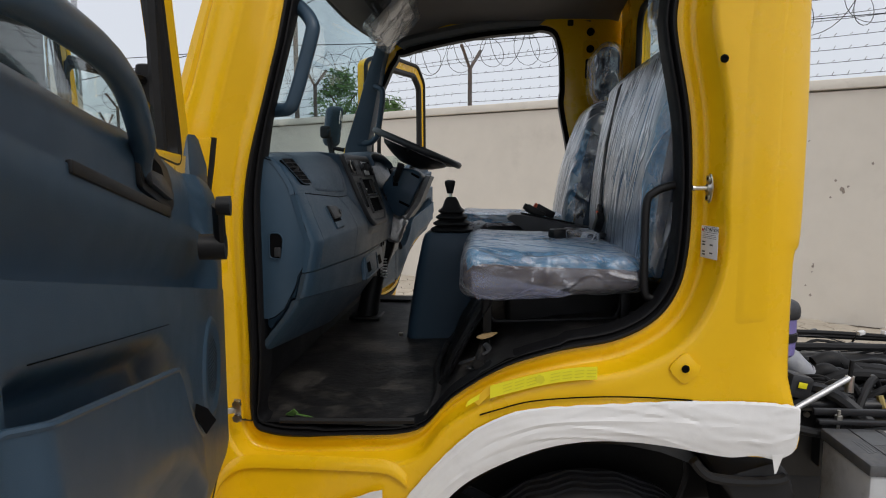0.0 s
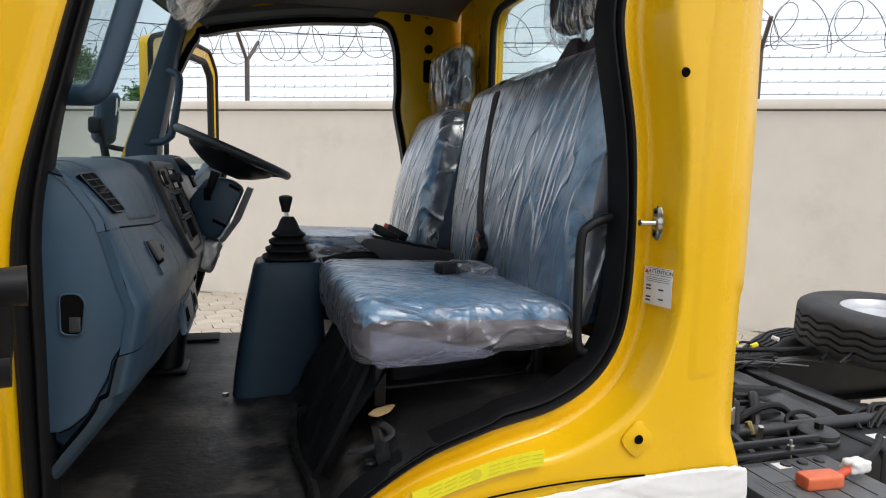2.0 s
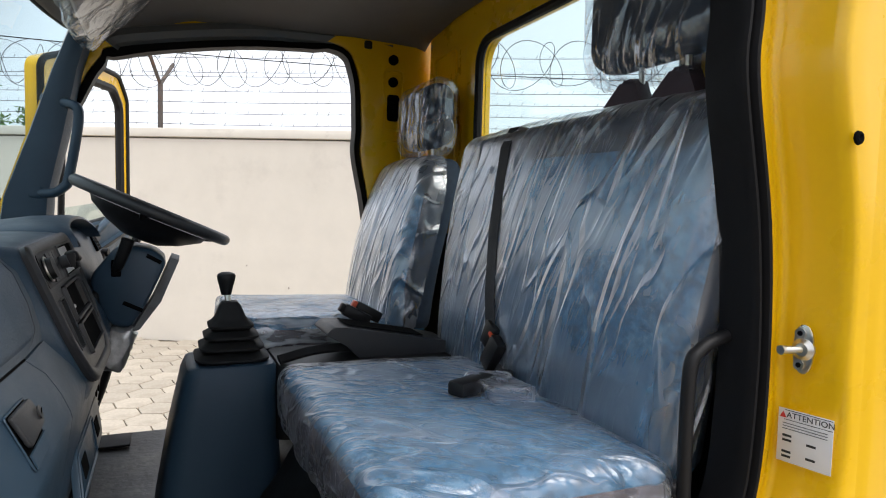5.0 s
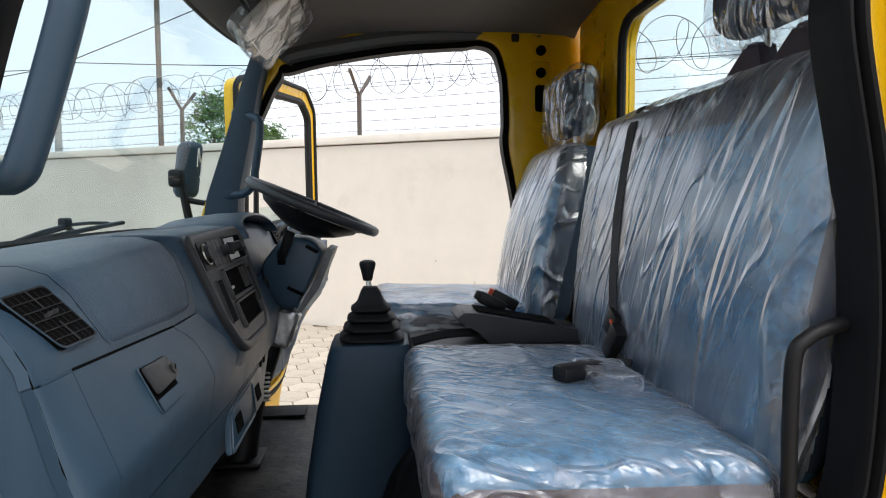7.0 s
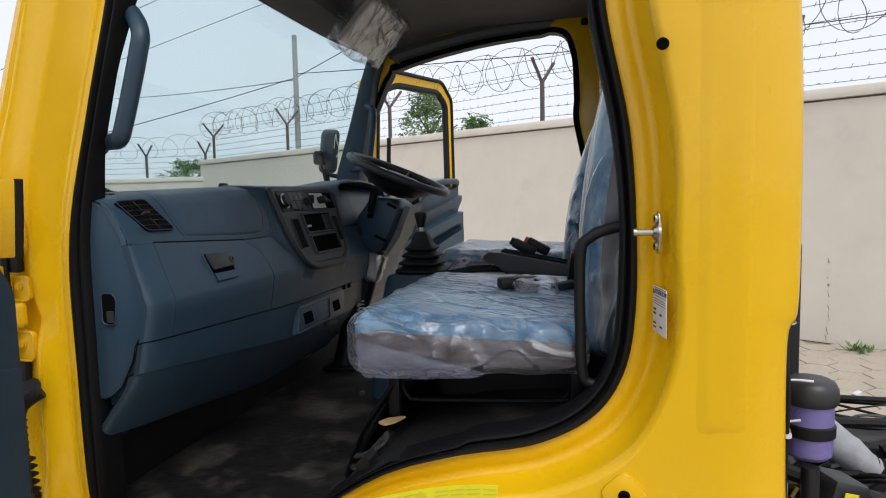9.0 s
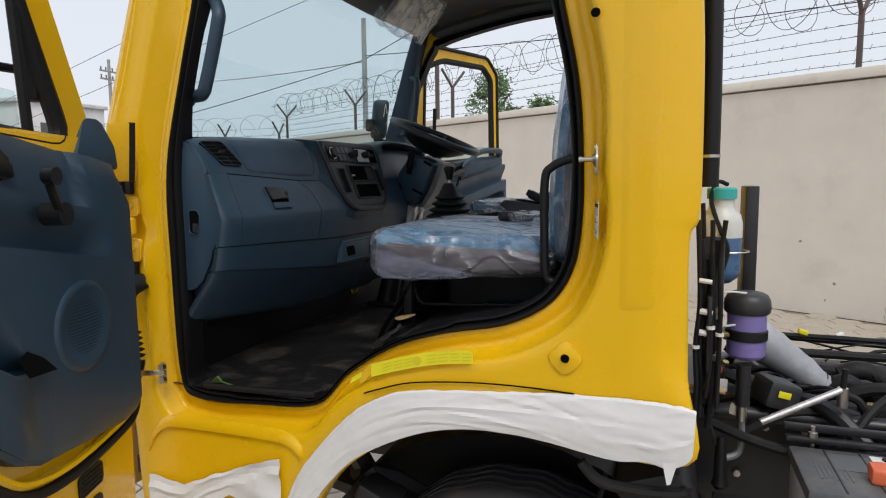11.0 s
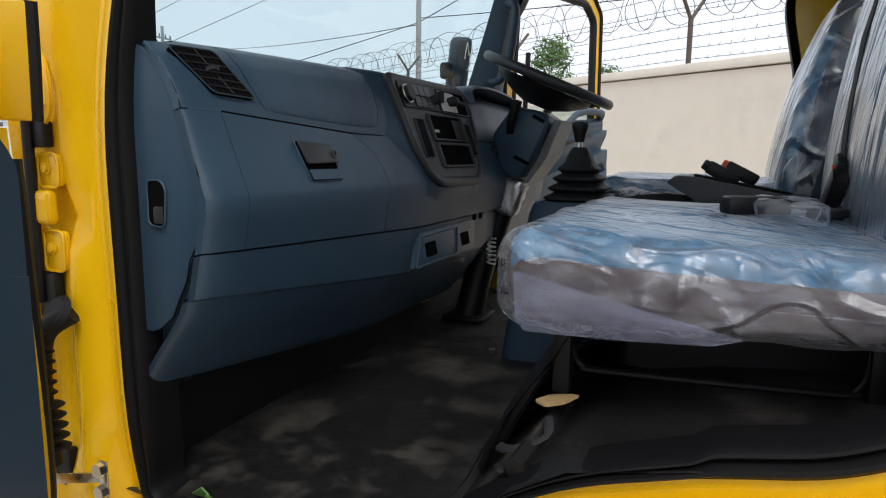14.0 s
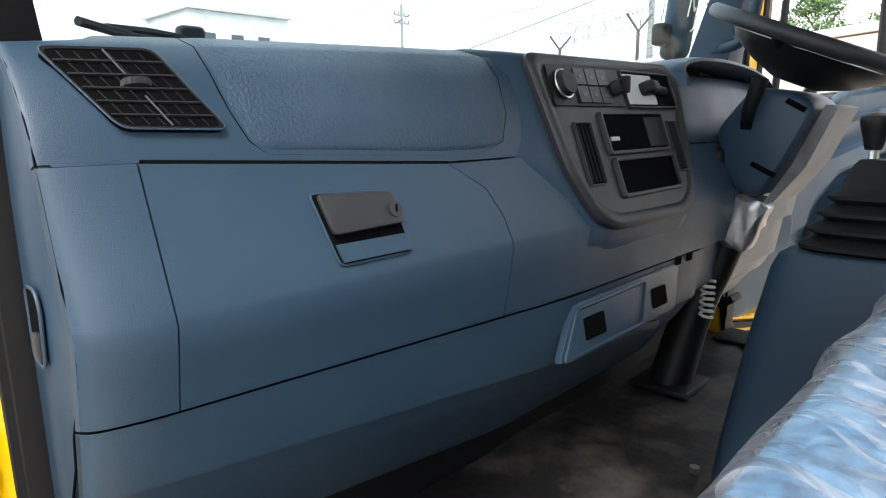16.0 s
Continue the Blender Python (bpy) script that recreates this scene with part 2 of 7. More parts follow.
LABEL = mat("white_label", (0.74, 0.73, 0.72), 0.5, grain=0.02, grain_size=30)
YLABEL = mat("lemon_label", (0.82, 0.74, 0.02), 0.4, grain=0.03, grain_size=30)
INK = mat("label_ink", (0.02, 0.02, 0.022), 0.6)
REDINK = mat("red_ink", (0.55, 0.04, 0.03), 0.5)
RED = mat("red_plastic", (0.60, 0.07, 0.02), 0.4)
TEAL = mat("teal_cap", (0.04, 0.40, 0.38), 0.45)
MILKY = mat("milky_plastic", (0.62, 0.63, 0.60), 0.35, sub=0.0, grain=0.04, grain_size=20)
COOLANT = mat("blue_coolant", (0.08, 0.16, 0.30), 0.3, grain=0.1, grain_size=8)
VIOLET = mat("violet_fluid", (0.20, 0.17, 0.42), 0.3, grain=0.08, grain_size=12)
GREY = mat("grey_plastic", (0.10, 0.105, 0.11), 0.5, grain=0.06, grain_size=200, bump=0.1, bump_size=500)
# Near-black: shade painted in for uncut holes and recesses; also joints, plugs.
SHADE_BLACK = mat("shade_black", (0.004, 0.004, 0.0045), 0.9, spec=0.04)
FOAM = mat("wrapped_visor", (0.42, 0.38, 0.34), 0.6, grain=0.1, grain_size=20)
DUCT = mat("grey_duct", (0.30, 0.31, 0.34), 0.55, grain=0.1, grain_size=30, stain=(0.45, 0.45, 0.46), stain_size=10, bump=0.5, bump_size=40)
BUILDING = mat("white_building", (0.72, 0.72, 0.72), 0.85, grain=0.05, grain_size=1, stain=(0.5, 0.5, 0.5), stain_size=0.6)
TAN = mat("dry_leaf", (0.42, 0.28, 0.13), 0.8, grain=0.2, grain_size=60)


# ---- mesh tools ----
def part(name, bm, material, parent=None, label="", sharp=38):
    """Links a bmesh as one mesh object, under a thing or under a part."""
    bmesh.ops.recalc_face_normals(bm, faces=bm.faces)
    me = bpy.data.meshes.new(name)
    bm.to_mesh(me)
    bm.free()
    me.materials.append(material)
    me.polygons.foreach_set("use_smooth", [True] * len(me.polygons))
    me.set_sharp_from_angle(angle=radians(sharp))
    ob = new(name, me)
    if parent is not None:
        ob.parent = parent
    if label:
        ob["label"] = label
    return ob


def thing(name, label, category, at=(0, 0, 0), turn=0.0, group="", kind=""):
    ob = new(name)
    ob.empty_display_size = 0.1
    ob.matrix_basis = pose(*at, 0, 0, turn)
    return tagged(ob, label, category, group, kind)


def box(size, at=(0, 0, 0), bevel=0.0, m=None, bm=None, segments=2):
    """A box with rounded edges, added to bm."""
    bm = bm or bmesh.new()
    tmp = bmesh.new()
    bmesh.ops.create_cube(tmp, size=1.0)
    bmesh.ops.scale(tmp, vec=size, verts=tmp.verts)
    if bevel:
        bmesh.ops.bevel(tmp, geom=tmp.edges[:], offset=bevel, segments=segments, affect="EDGES", profile=0.5)
    bmesh.ops.transform(tmp, matrix=(m or Matrix()) if at is None else Matrix.Translation(at) @ (m or Matrix()), verts=tmp.verts)
    return join(bm, tmp)


def join(bm, tmp):
    seen = {}
    for v in tmp.verts:
        seen[v] = bm.verts.new(v.co)
    for f in tmp.faces:
        bm.faces.new([seen[v] for v in f.verts])
    tmp.free()
    return bm


def loft(rings, bm=None, closed=True, cap=True, loop=False):
    """A skin over rings of the same number of points."""
    bm = bm or bmesh.new()
    vs = [[bm.verts.new(p) for p in ring] for ring in rings]
    k = len(rings[0])
    pairs = list(zip(vs, vs[1:])) + ([(vs[-1], vs[0])] if loop else [])
    for a, b in pairs:
        for i in range(k if closed else k - 1):
            j = (i + 1) % k
            bm.faces.new((a[i], a[j], b[j], b[i]))
    if cap and closed and not loop:
        bm.faces.new(list(reversed(vs[0])))
        bm.faces.new(vs[-1])
    return bm


def smooth_line(pts, k=6, closed=False):
    """A rounded line through the points."""
    pts = [Vector(p) for p in pts]
    n, out = len(pts), []
    for i in range(n if closed else n - 1):
        if closed:
            a, b, c, d = (pts[(i + j) % n] for j in (-1, 0, 1, 2))
        else:
            a, b, c, d = pts[max(i - 1, 0)], pts[i], pts[i + 1], pts[min(i + 2, n - 1)]
        for s in range(k):
            t = s / k
            out.append(0.5 * (2 * b + (c - a) * t + (2 * a - 5 * b + 4 * c - d) * t * t + (3 * b - a - 3 * c + d) * t ** 3))
    if not closed:
        out.append(pts[-1])
    return out


def rounded(pts, r, k=4, closed=True):
    """A polygon with its corners rounded by about r."""
    pts = [Vector(p) for p in pts]
    out, n = [], len(pts)
    for i in range(n):
        a, b, c = pts[i - 1], pts[i], pts[(i + 1) % n]
        if not closed and i in (0, n - 1):
            out.append(b)
            continue
        ra = min(r, (a - b).length * 0.45, (c - b).length * 0.45)
        p, q = b + (a - b).normalized() * ra, b + (c - b).normalized() * ra
        for s in range(k + 1):
            t = s / k
            out.append((1 - t) ** 2 * p + 2 * t * (1 - t) * b + t * t * q)
    return out


def tube(pts, r, n=8, closed=False, bm=None, taper=None, flat=1.0):
    """A round bar along the points. taper: the radius at the far end."""
    pts = [Vector(p) for p in pts]
    m = len(pts)
    up, rings = None, []
    for i, p in enumerate(pts):
        a, b = (pts[i - 1], pts[(i + 1) % m]) if closed else (pts[max(i - 1, 0)], pts[min(i + 1, m - 1)])
        d = (b - a).normalized()
        if up is None:
            up = d.orthogonal().normalized()
        up = (up - d * up.dot(d)).normalized()
        side = d.cross(up)
        rr = r if taper is None else r + (taper - r) * i / (m - 1)
        rings.append([p + rr * (math.cos(t) * up + flat * math.sin(t) * side) for t in [2 * math.pi * j / n for j in range(n)]])
    return loft(rings, bm, cap=not closed, loop=closed)


def cyl(a, b, r, n=16, r2=None, bm=None):
    return tube([a, b], r, n, bm=bm, taper=r2)


def lathe(profile, n=32, bm=None, m=None):
    """Turns (radius, height) points about z."""
    bm = bm or bmesh.new()
    m = m or Matrix()
    rings = [[m @ Vector((r * math.cos(t), r * math.sin(t), z)) for t in [2 * math.pi * j / n for j in range(n)]] for r, z in profile]
    return loft(rings, bm, cap=profile[0][0] > 1e-6)


def slab(outline, depth, bevel=0.0, bm=None):
    """A flat plate: an outline of 3D points, thickened by the vector depth."""
    bm = bm or bmesh.new()
    depth = Vector(depth)
    tmp = loft([[Vector(p) for p in outline], [Vector(p) + depth for p in outline]])
    if bevel:
        rim = [e for e in tmp.edges if any(len(f.verts) > 4 for f in e.link_faces)] if len(outline) > 4 else tmp.edges[:]
        bmesh.ops.bevel(tmp, geom=rim, offset=bevel, segments=2, affect="EDGES", profile=0.5)
    return join(bm, tmp)


def pad(half, r, cuts=14, warp=None, m=None, bm=None):
    """A soft, rounded block; warp moves each of its points."""
    bm = bm or bmesh.new()
    tmp = bmesh.new()
    bmesh.ops.create_cube(tmp, size=2.0)
    bmesh.ops.subdivide_edges(tmp, edges=tmp.edges[:], cuts=cuts, use_grid_fill=True)
    half = Vector(half)
    inner = Vector([max(h - r, 0.001) for h in half])
    for v in tmp.verts:
        p = Vector([v.co[i] * half[i] for i in range(3)])
        q = Vector([min(max(p[i], -inner[i]), inner[i]) for i in range(3)])
        d = p - q
        p = q + d.normalized() * r if d.length > 1e-6 else p
        v.co = warp(p) if warp else p
    if m:
        bmesh.ops.transform(tmp, matrix=m, verts=tmp.verts)
    return join(bm, tmp)


def words(name, text, size, m, material, parent, label=""):
    """Raised lettering in the built-in font, as a mesh."""
    cu = bpy.data.curves.new(name, "FONT")
    cu.body, cu.size, cu.align_x, cu.align_y, cu.extrude = text, size, "CENTER", "CENTER", 0.0003
    tmp = bpy.data.objects.new(name, cu)
    scene.collection.objects.link(tmp)
    me = bpy.data.meshes.new_from_object(tmp.evaluated_get(bpy.context.evaluated_depsgraph_get()))
    bpy.data.objects.remove(tmp)
    me.materials.clear()
    me.materials.append(material)
    ob = new(name, me)
    ob.matrix_basis = m
    ob.parent = parent
    return ob


def hexbolt(at, axis, r, h, bm=None):
    a = Vector(at)
    return cyl(a, a + Vector(axis) * h, r, 6, bm=bm)


# ---- the yard ----
bm = bmesh.new()
bmesh.ops.create_grid(bm, x_segments=8, y_segments=8, size=700)
ground = tagged(part("ground", bm, JOINT), "sandy yard ground reaching to the horizon", "ground", kind="structure")
ground.location.z = -0.03

WALL_TURN = -29.7
WALL = pose(0, 10.42, 0, 0, 0, WALL_TURN)


rng = random.Random(4)
yard_wall = thing("wall_yard", "cream plastered boundary wall with a projecting coping", "wall", kind="structure")
yard_wall.matrix_basis = WALL
bm = box((28.6, 0.23, 2.78), (2.7, 0.115, 1.37))
part("wall_face", bm, WALLPAINT, yard_wall)
part("coping", box((28.7, 0.31, 0.12), (2.7, 0.115, 2.842), 0.012), CAPPAINT, yard_wall)
chips = ((4.95, 1.60, .034), (4.87, 1.71, .016), (5.0, 1.64, .014), (4.83, 1.51, .014), (4.70, .67, .020), (4.69, .59, .012), (4.69, .30, .016), (4.63, .42, .012), (5.23, 1.91, .014), (4.57, 2.19, .012),
         (2.71, .87, .018), (3.11, .38, .020), (3.02, .17, .014), (1.55, .78, .014), (.96, 1.06, .012), (3.650, .93, .013), (3.655, .66, .015), (3.645, .74, .009))
for s, z, w in chips:
    ring = [(s + w * rng.uniform(0.35, 1.2) * math.cos(a), -0.003, z + 1.3 * w * rng.uniform(0.35, 1.2) * math.sin(a)) for a in [2 * math.pi * i / 9 for i in range(9)]]
    part("chipped_plaster", slab(ring, (0, 0.002, 0)), PATCH, yard_wall)

# thin broken crack at the wall's foot
crack = ((3.648, .97, .90), (3.652, .60, .52), (3.658, .43, .37), (3.662, .35, .24), (3.650, .17, .08), (3.640, .07, .01))
for s, z0, z1 in crack:
    ring = [(s + .004 * k - .004 - rng.uniform(.001, .004), -.003, z0 + (z1 - z0) * k / 4) for k in range(5)] + [(s + .004 * k - .004 + rng.uniform(.001, .005), -.003, z0 + (z1 - z0) * k / 4) for k in (4, 3, 2, 1, 0)]
    part("crack", slab(ring, (0, .002, 0)), PATCH, yard_wall)

far_wall = thing("wall_far", "cream boundary wall running on behind the corner", "wall", at=(-9.75, 16.25, 0), turn=182, kind="structure")
part("wall_face", box((26, 0.23, 2.36), (13, 0, 1.16)), WALLPAINT, far_wall)
part("coping", box((26, 0.30, 0.12), (13, 0, 2.395), 0.012), CAPPAINT, far_wall)


def fence_post(m):
    ob = thing("fence_post", "dark rusty steel angle post with a forked top on the wall", "post", group="fence posts on the wall")
    part("upright", box((0.055, 0.055, 0.66), (0, 0, 0.33), 0.006), GALV, ob)
    for side in (-1, 1):
        part("arm", cyl((0, 0, 0.62), (0.02, 0.30 * side, 0.96), 0.026, 6), GALV, ob)
    ob.matrix_basis = m
    return ob


first_post = None
post_s = [(-0.3 + 3.08 * k) / math.cos(radians(29.7)) for k in range(-3, 5)]
for s in post_s:
    m = WALL @ pose(s, 0.115, 2.89)
    first_post = copy_thing(first_post, m) if first_post else fence_post(m)
for d in (.2, 2.05, 3.9, 6.4, 9.0, 12.0):
    copy_thing(first_post, far_wall.matrix_basis @ pose(d, 0, 2.44))


def strand(s0, s1, t, z, m):
    """A barbed wire with its barbs."""
    bm = tube([(s0 + (s1 - s0) * i / 24, t, z - 0.02 * math.sin(math.pi * ((i * 1.7) % 1))) for i in range(25)], 0.0042, 4)
    s = s0
    while s < s1:
        s += 0.16
        a = rng.uniform(0, 3.14)
        d = Vector((0.012, 0.02 * math.cos(a), 0.028 * math.sin(a)))
        cyl(Vector((s, t, z)) - d, Vector((s, t, z)) + d, 0.0035, 3, bm=bm)
    ob = part("barbed_wire", bm, WIRE)
    ob.matrix_basis = m
    return tagged(ob, "taut strand of barbed wire above the wall", "wire", group="fence wires")


for t, z in ((0.09, 2.98), (0.09, 3.13), (0.09, 3.28), (0.09, 3.43), (-0.02, 3.66), (0.25, 3.66), (-0.16, 3.82)):
    strand(-11.4, 14.5, t, z, WALL)
for z in (2.60, 2.75, 2.90, 3.05, 3.25):
    strand(0.2, 22, 0, z, far_wall.matrix_basis)


def razor_coil(s0, s1, r, pitch, hand, m, z):
    """A long opened coil of razor wire, looping along the wall."""
    pts, th = [], 0.0
    while s0 + pitch * th / 6.2832 < s1:
        rr = r * (1 + 0.10 * math.sin(th * 0.37))
        pts.append((s0 + pitch * th / 6.2832 + 0.23 * math.sin(th * hand), 0.11 + rr * 0.8 * math.sin(th), z + rr * math.cos(th) + 0.02 * math.sin(th * 0.21)))
        th += 0.3
    ob = part("razor_wire_coil", tube(pts, 0.0048, 4), WIRE)
    ob.matrix_basis = m
    return tagged(ob, "looping coil of galvanised razor wire on the fence arms", "wire", group="fence wires")


razor_coil(-11.4, 14.5, 0.31, 0.62, 1, WALL, 3.80)
razor_coil(-11.2, 14.5, 0.29, 0.70, -1, WALL, 3.80)
razor_coil(0.2, 22, 0.30, 0.66, 1, far_wall.matrix_basis, 3.30)


def tree(name_label, at, height, spread, seed):
    r = random.Random(seed)
    ob = thing("tree", name_label, "tree", at=at)
    bm = tube([(0, 0, -0.2), (0.05, 0, height * 0.4), (-0.05, 0.1, height * 0.8)], 0.13, 7, taper=0.04)
    for k in range(9):
        a, z = r.uniform(0, 6.28), height * r.uniform(0.45, 0.8)
        tube([(0, 0.05, z), (0.4 * spread * math.cos(a), 0.4 * spread * math.sin(a), z + 0.5), (0.75 * spread * math.cos(a), 0.75 * spread * math.sin(a), z + 0.9)], 0.04, 5, bm=bm, taper=0.012)
    part("trunk", bm, BARK, ob)
    verts, faces = [], []
    for k in range(70):
        a, rad, z = r.uniform(0, 6.28), spread * math.sqrt(r.uniform(0.02, 1)), r.uniform(0.55, 1.0) * height
        rad *= 1.15 - 0.75 * max(0, (z / height - 0.7) / 0.3)
        c = Vector((rad * math.cos(a), rad * math.sin(a), z))
        for j in range(42):
            p = c + Vector((r.gauss(0, 0.17), r.gauss(0, 0.17), r.gauss(0, 0.15)))
            d = Vector((r.gauss(0, 1), r.gauss(0, 1), r.gauss(0, 0.6))).normalized()
            e = d.orthogonal().normalized()
            L, W = r.uniform(0.06, 0.12), r.uniform(0.022, 0.04)
            n = len(verts)
            verts += [p - d * L, p + e * W, p + d * L, p - e * W]
            faces.append((n, n + 1, n + 2, n + 3))
    me = bpy.data.meshes.new("crown")
    me.from_pydata([tuple(v) for v in verts], [], faces)
    me.materials.append(LEAF)
    new("crown", me).parent = ob
    return ob


tree("leafy green tree standing behind the boundary wall", (-5.55, 24, 0), 5.6, 1.0, 3)
tree("low green treetop just showing above the wall", (-3.8, 24.4, 0), 4.6, 0.75, 8)
tree("distant low green tree behind the wall", (-22, 33, 0), 4.0, 2.2, 12)

pole = thing("utility_pole", "slim grey concrete utility pole behind the wall", "pole", at=(-6.82, 15.6, 0))
part("shaft", cyl((0, 0, 0), (0, 0, 5.9), 0.085, 12, 0.062), POLE, pole)
post = thing("iron_post", "tall rust-brown iron post beside the wall", "pole", at=(-3.92, 13.2, 0))
part("shaft", cyl((0, 0, 0), (0, 0, 6.6), 0.05, 8), GALV, post)
pole = thing("utility_pole", "far utility pole with two crossarms", "pole", at=(-40, 38.6, 0))
part("shaft", cyl((0, 0, 0), (0, 0, 11.2), 0.16, 10, 0.11), POLE, pole)
for z in (10.3, 9.7):
    part("crossarm", box((0.12, 1.7, 0.12), (0, 0, z)), POLE, pole)
    for y in (-0.75, -0.3, 0.3, 0.75):
        part("insulator", cyl((0, y, z + 0.06), (0, y, z + 0.3), 0.05, 6), GREY, pole)


def cable(a, b, sag, r=0.012):
    a, b = Vector(a), Vector(b)
    ob = part("overhead_cable", tube([a.lerp(b, i / 16) - Vector((0, 0, sag * 4 * (i / 16) * (1 - i / 16))) for i in range(17)], r, 4), BLACKP)
    return tagged(ob, "thin black overhead cable against the sky", "cable", group="overhead cables")


cable((-6.82, 15.6, 4.85), (2.5, 15.6, 9.2), 0.1)
cable((-6.82, 15.6, 4.85), (-24, 17.6, -0.2 + 2.9), 0.25)
cable((-6.82, 15.6, 4.80), (-40, 38.6, 9.9), 0.5)
cable((-6.82, 15.6, 4.95), (14, 14.0, 5.6), 0.3)
cable((-24, 15.6, 0.4 + 3.0), (6, 15.6, 11.8), 0.0, 0.008)
cable((-24, 15.6, 2.6), (6, 15.6, 10.2), 0.0, 0.008)

house = thing("apartment_building", "distant white flat-roofed building beyond the wall", "building", at=(-66, 36, 0), turn=0)
part("wall", box((10, 11, 12.6), (0, 0, 6.3), 0.05), BUILDING, house)
part("roof", box((10.6, 11.6, 0.4), (0, 0, 12.8), 0.05), BUILDING, house)
part("stair_tower", box((4, 4, 3.0), (1, -3, 14.4), 0.05), BUILDING, house)
for y in (-3.6, -0.6, 2.4):
    for z in (3.5, 6.6, 9.9):
        w = part("window", box((0.1, 1.3, 1.3), (5.02, y, z)), GREY, house)
        part("sill", box((0.25, 1.6, 0.12), (5.1, y, z - 0.75)), BUILDING, w)
house = thing("apartment_building", "distant white two-storey building with dark windows", "building", at=(-62, 50, 0))
part("wall", box((8, 9, 9.8), (0, 0, 4.9), 0.05), BUILDING, house)
part("roof", box((8.6, 9.6, 0.4), (0, 0, 10.0), 0.05), BUILDING, house)
for y in (-2.6, 0.2, 2.8):
    for z in (3.5, 7.2):
        w = part("window", box((0.1, 1.2, 1.3), (4.02, y, z)), GREY, house)
        part("sill", box((0.25, 1.5, 0.12), (4.1, y, z - 0.75)), BUILDING, w)


# ---- the cab ----
YC = 2.55                      # the cab's middle line; the far side mirrors the near one
cab = thing("truck_cab", "bright yellow lorry cab with both doors open, on a black chassis", "truck")

OPENING = [(-.518, 1.125), (-.460, 1.057), (-.25, 1.060), (-.075, 1.080), (.020, 1.171), (.152, 1.254), (.29, 1.299), (.43, 1.325), (.53, 1.377), (.583, 1.455),
           (.603, 1.56), (.605, 1.72), (.592, 1.89), (.553, 2.09), (.555, 2.2), (.535, 2.40), (.45, 2.49), (.1, 2.485), (-.30, 2.41), (-.362, 2.345),
           (-.408, 2.16), (-.466, 1.96), (-.528, 1.71), (-.532, 1.45)]
SKIN = [(-.655, 1.0), (-.60, .50), (-.35, .50), (-.17, .52), (-.06, .82), (.09, .985), (.30, 1.075), (.52, 1.085), (.842, 1.06), (.838, 1.25),
        (.834, 1.53), (.853, 1.60), (.852, 1.9), (.842, 2.1), (.836, 2.22), (.80, 2.60), (.5, 2.66), (.1, 2.66), (-.36, 2.62), (-.45, 2.46),
        (-.56, 2.16), (-.62, 1.96), (-.695, 1.75), (-.672, 1.4)]
inner_line = [Vector((p.x, 0, p.y)) for p in smooth_line([(x, z, 0) for x, z in OPENING], 6, True)]
outer_line = [Vector((p.x, 0, p.y)) for p in smooth_line([(x, z, 0) for x, z in SKIN], 6, True)]


def side_ring(off, y, far):
    """One line round the door opening, off metres outside it (a negative number: that share of the way to the panel's rim)."""
    ring = []
    for a, b in zip(inner_line, outer_line):
        d = b - a
        p = a + (d * min(.97, max(-off, (.13 + .02 * -off) / d.length)) if -.97 < off < 0 else d * -off if off < 0 else d.normalized() * min(off, 0.9 * d.length))
        deep = max(0, min(1, (a.x - .25) / .3)) * max(0, min(1, (y - 1.605) / .03)) * .034 if abs(off) < .9 else 0
        inward = .075 * max(0, min(1, (a.x - .2) / .3)) * max(0, min(1, (a.z - 1.45) / .4)) if far and 0 <= off < .1 else 0
        if far and 0 <= off < .1:
            inward += .085 * max(0, min(1, (-.33 - a.x) / .08)) * max(0, min(1, (a.z - 1.5) / .3))
        fore = 0 if far or not 0 <= off < .06 else max(0, min(1, (-.36 - a.x) / .08)) * max(0, min(1, (a.z - 1.10) / .15))
        turned = .032 * max(0, (p.x - .765) / .085) ** 2 * max(0, min(1, (p.z - 1.20) / .06)) if off < 0 else 0
        deep += turned
        if not far and p.x < -.55 and .055 < abs(off) < .97:
            lower = max(0, min(1, (abs(p.z - 1.46) - .34) / -.05))
            deep += .026 * lower * max(0, min(1, (-.585 - p.x) / .035)) + .020 * math.exp(-((p.z - 1.54) / .034) ** 2)
        ring.append((p.x - inward + .030 * fore, 2 * YC - y - deep if far else y + deep - (.030 + (.035 * max(0, min(1, (a.z - 1.7) / .2)) if y > 1.69 else 0)) * fore, p.z))
    return ring


def seal_ring(inward, y, far):
    """A line of the rubber seal, inward metres inside the opening's edge; the seal is slimmer along the sill."""
    ring = []
    for a, b, e in zip(inner_line, outer_line, side_ring(0, y, far)):
        w = .95 - .3 * max(0, min(1, (a.z - 1.62) / .25)) if a.x < -.40 and a.z > 1.1 else .75 if a.x < -.35 else .5 if a.z < 1.3 and a.x < .4 else .75 if a.z < 1.5 else .72 if a.x > .4 else 1.0
        p = Vector((e[0], 0, e[2])) - (b - a).normalized() * inward * w
        ring.append((p.x, e[1], p.z))
    return ring


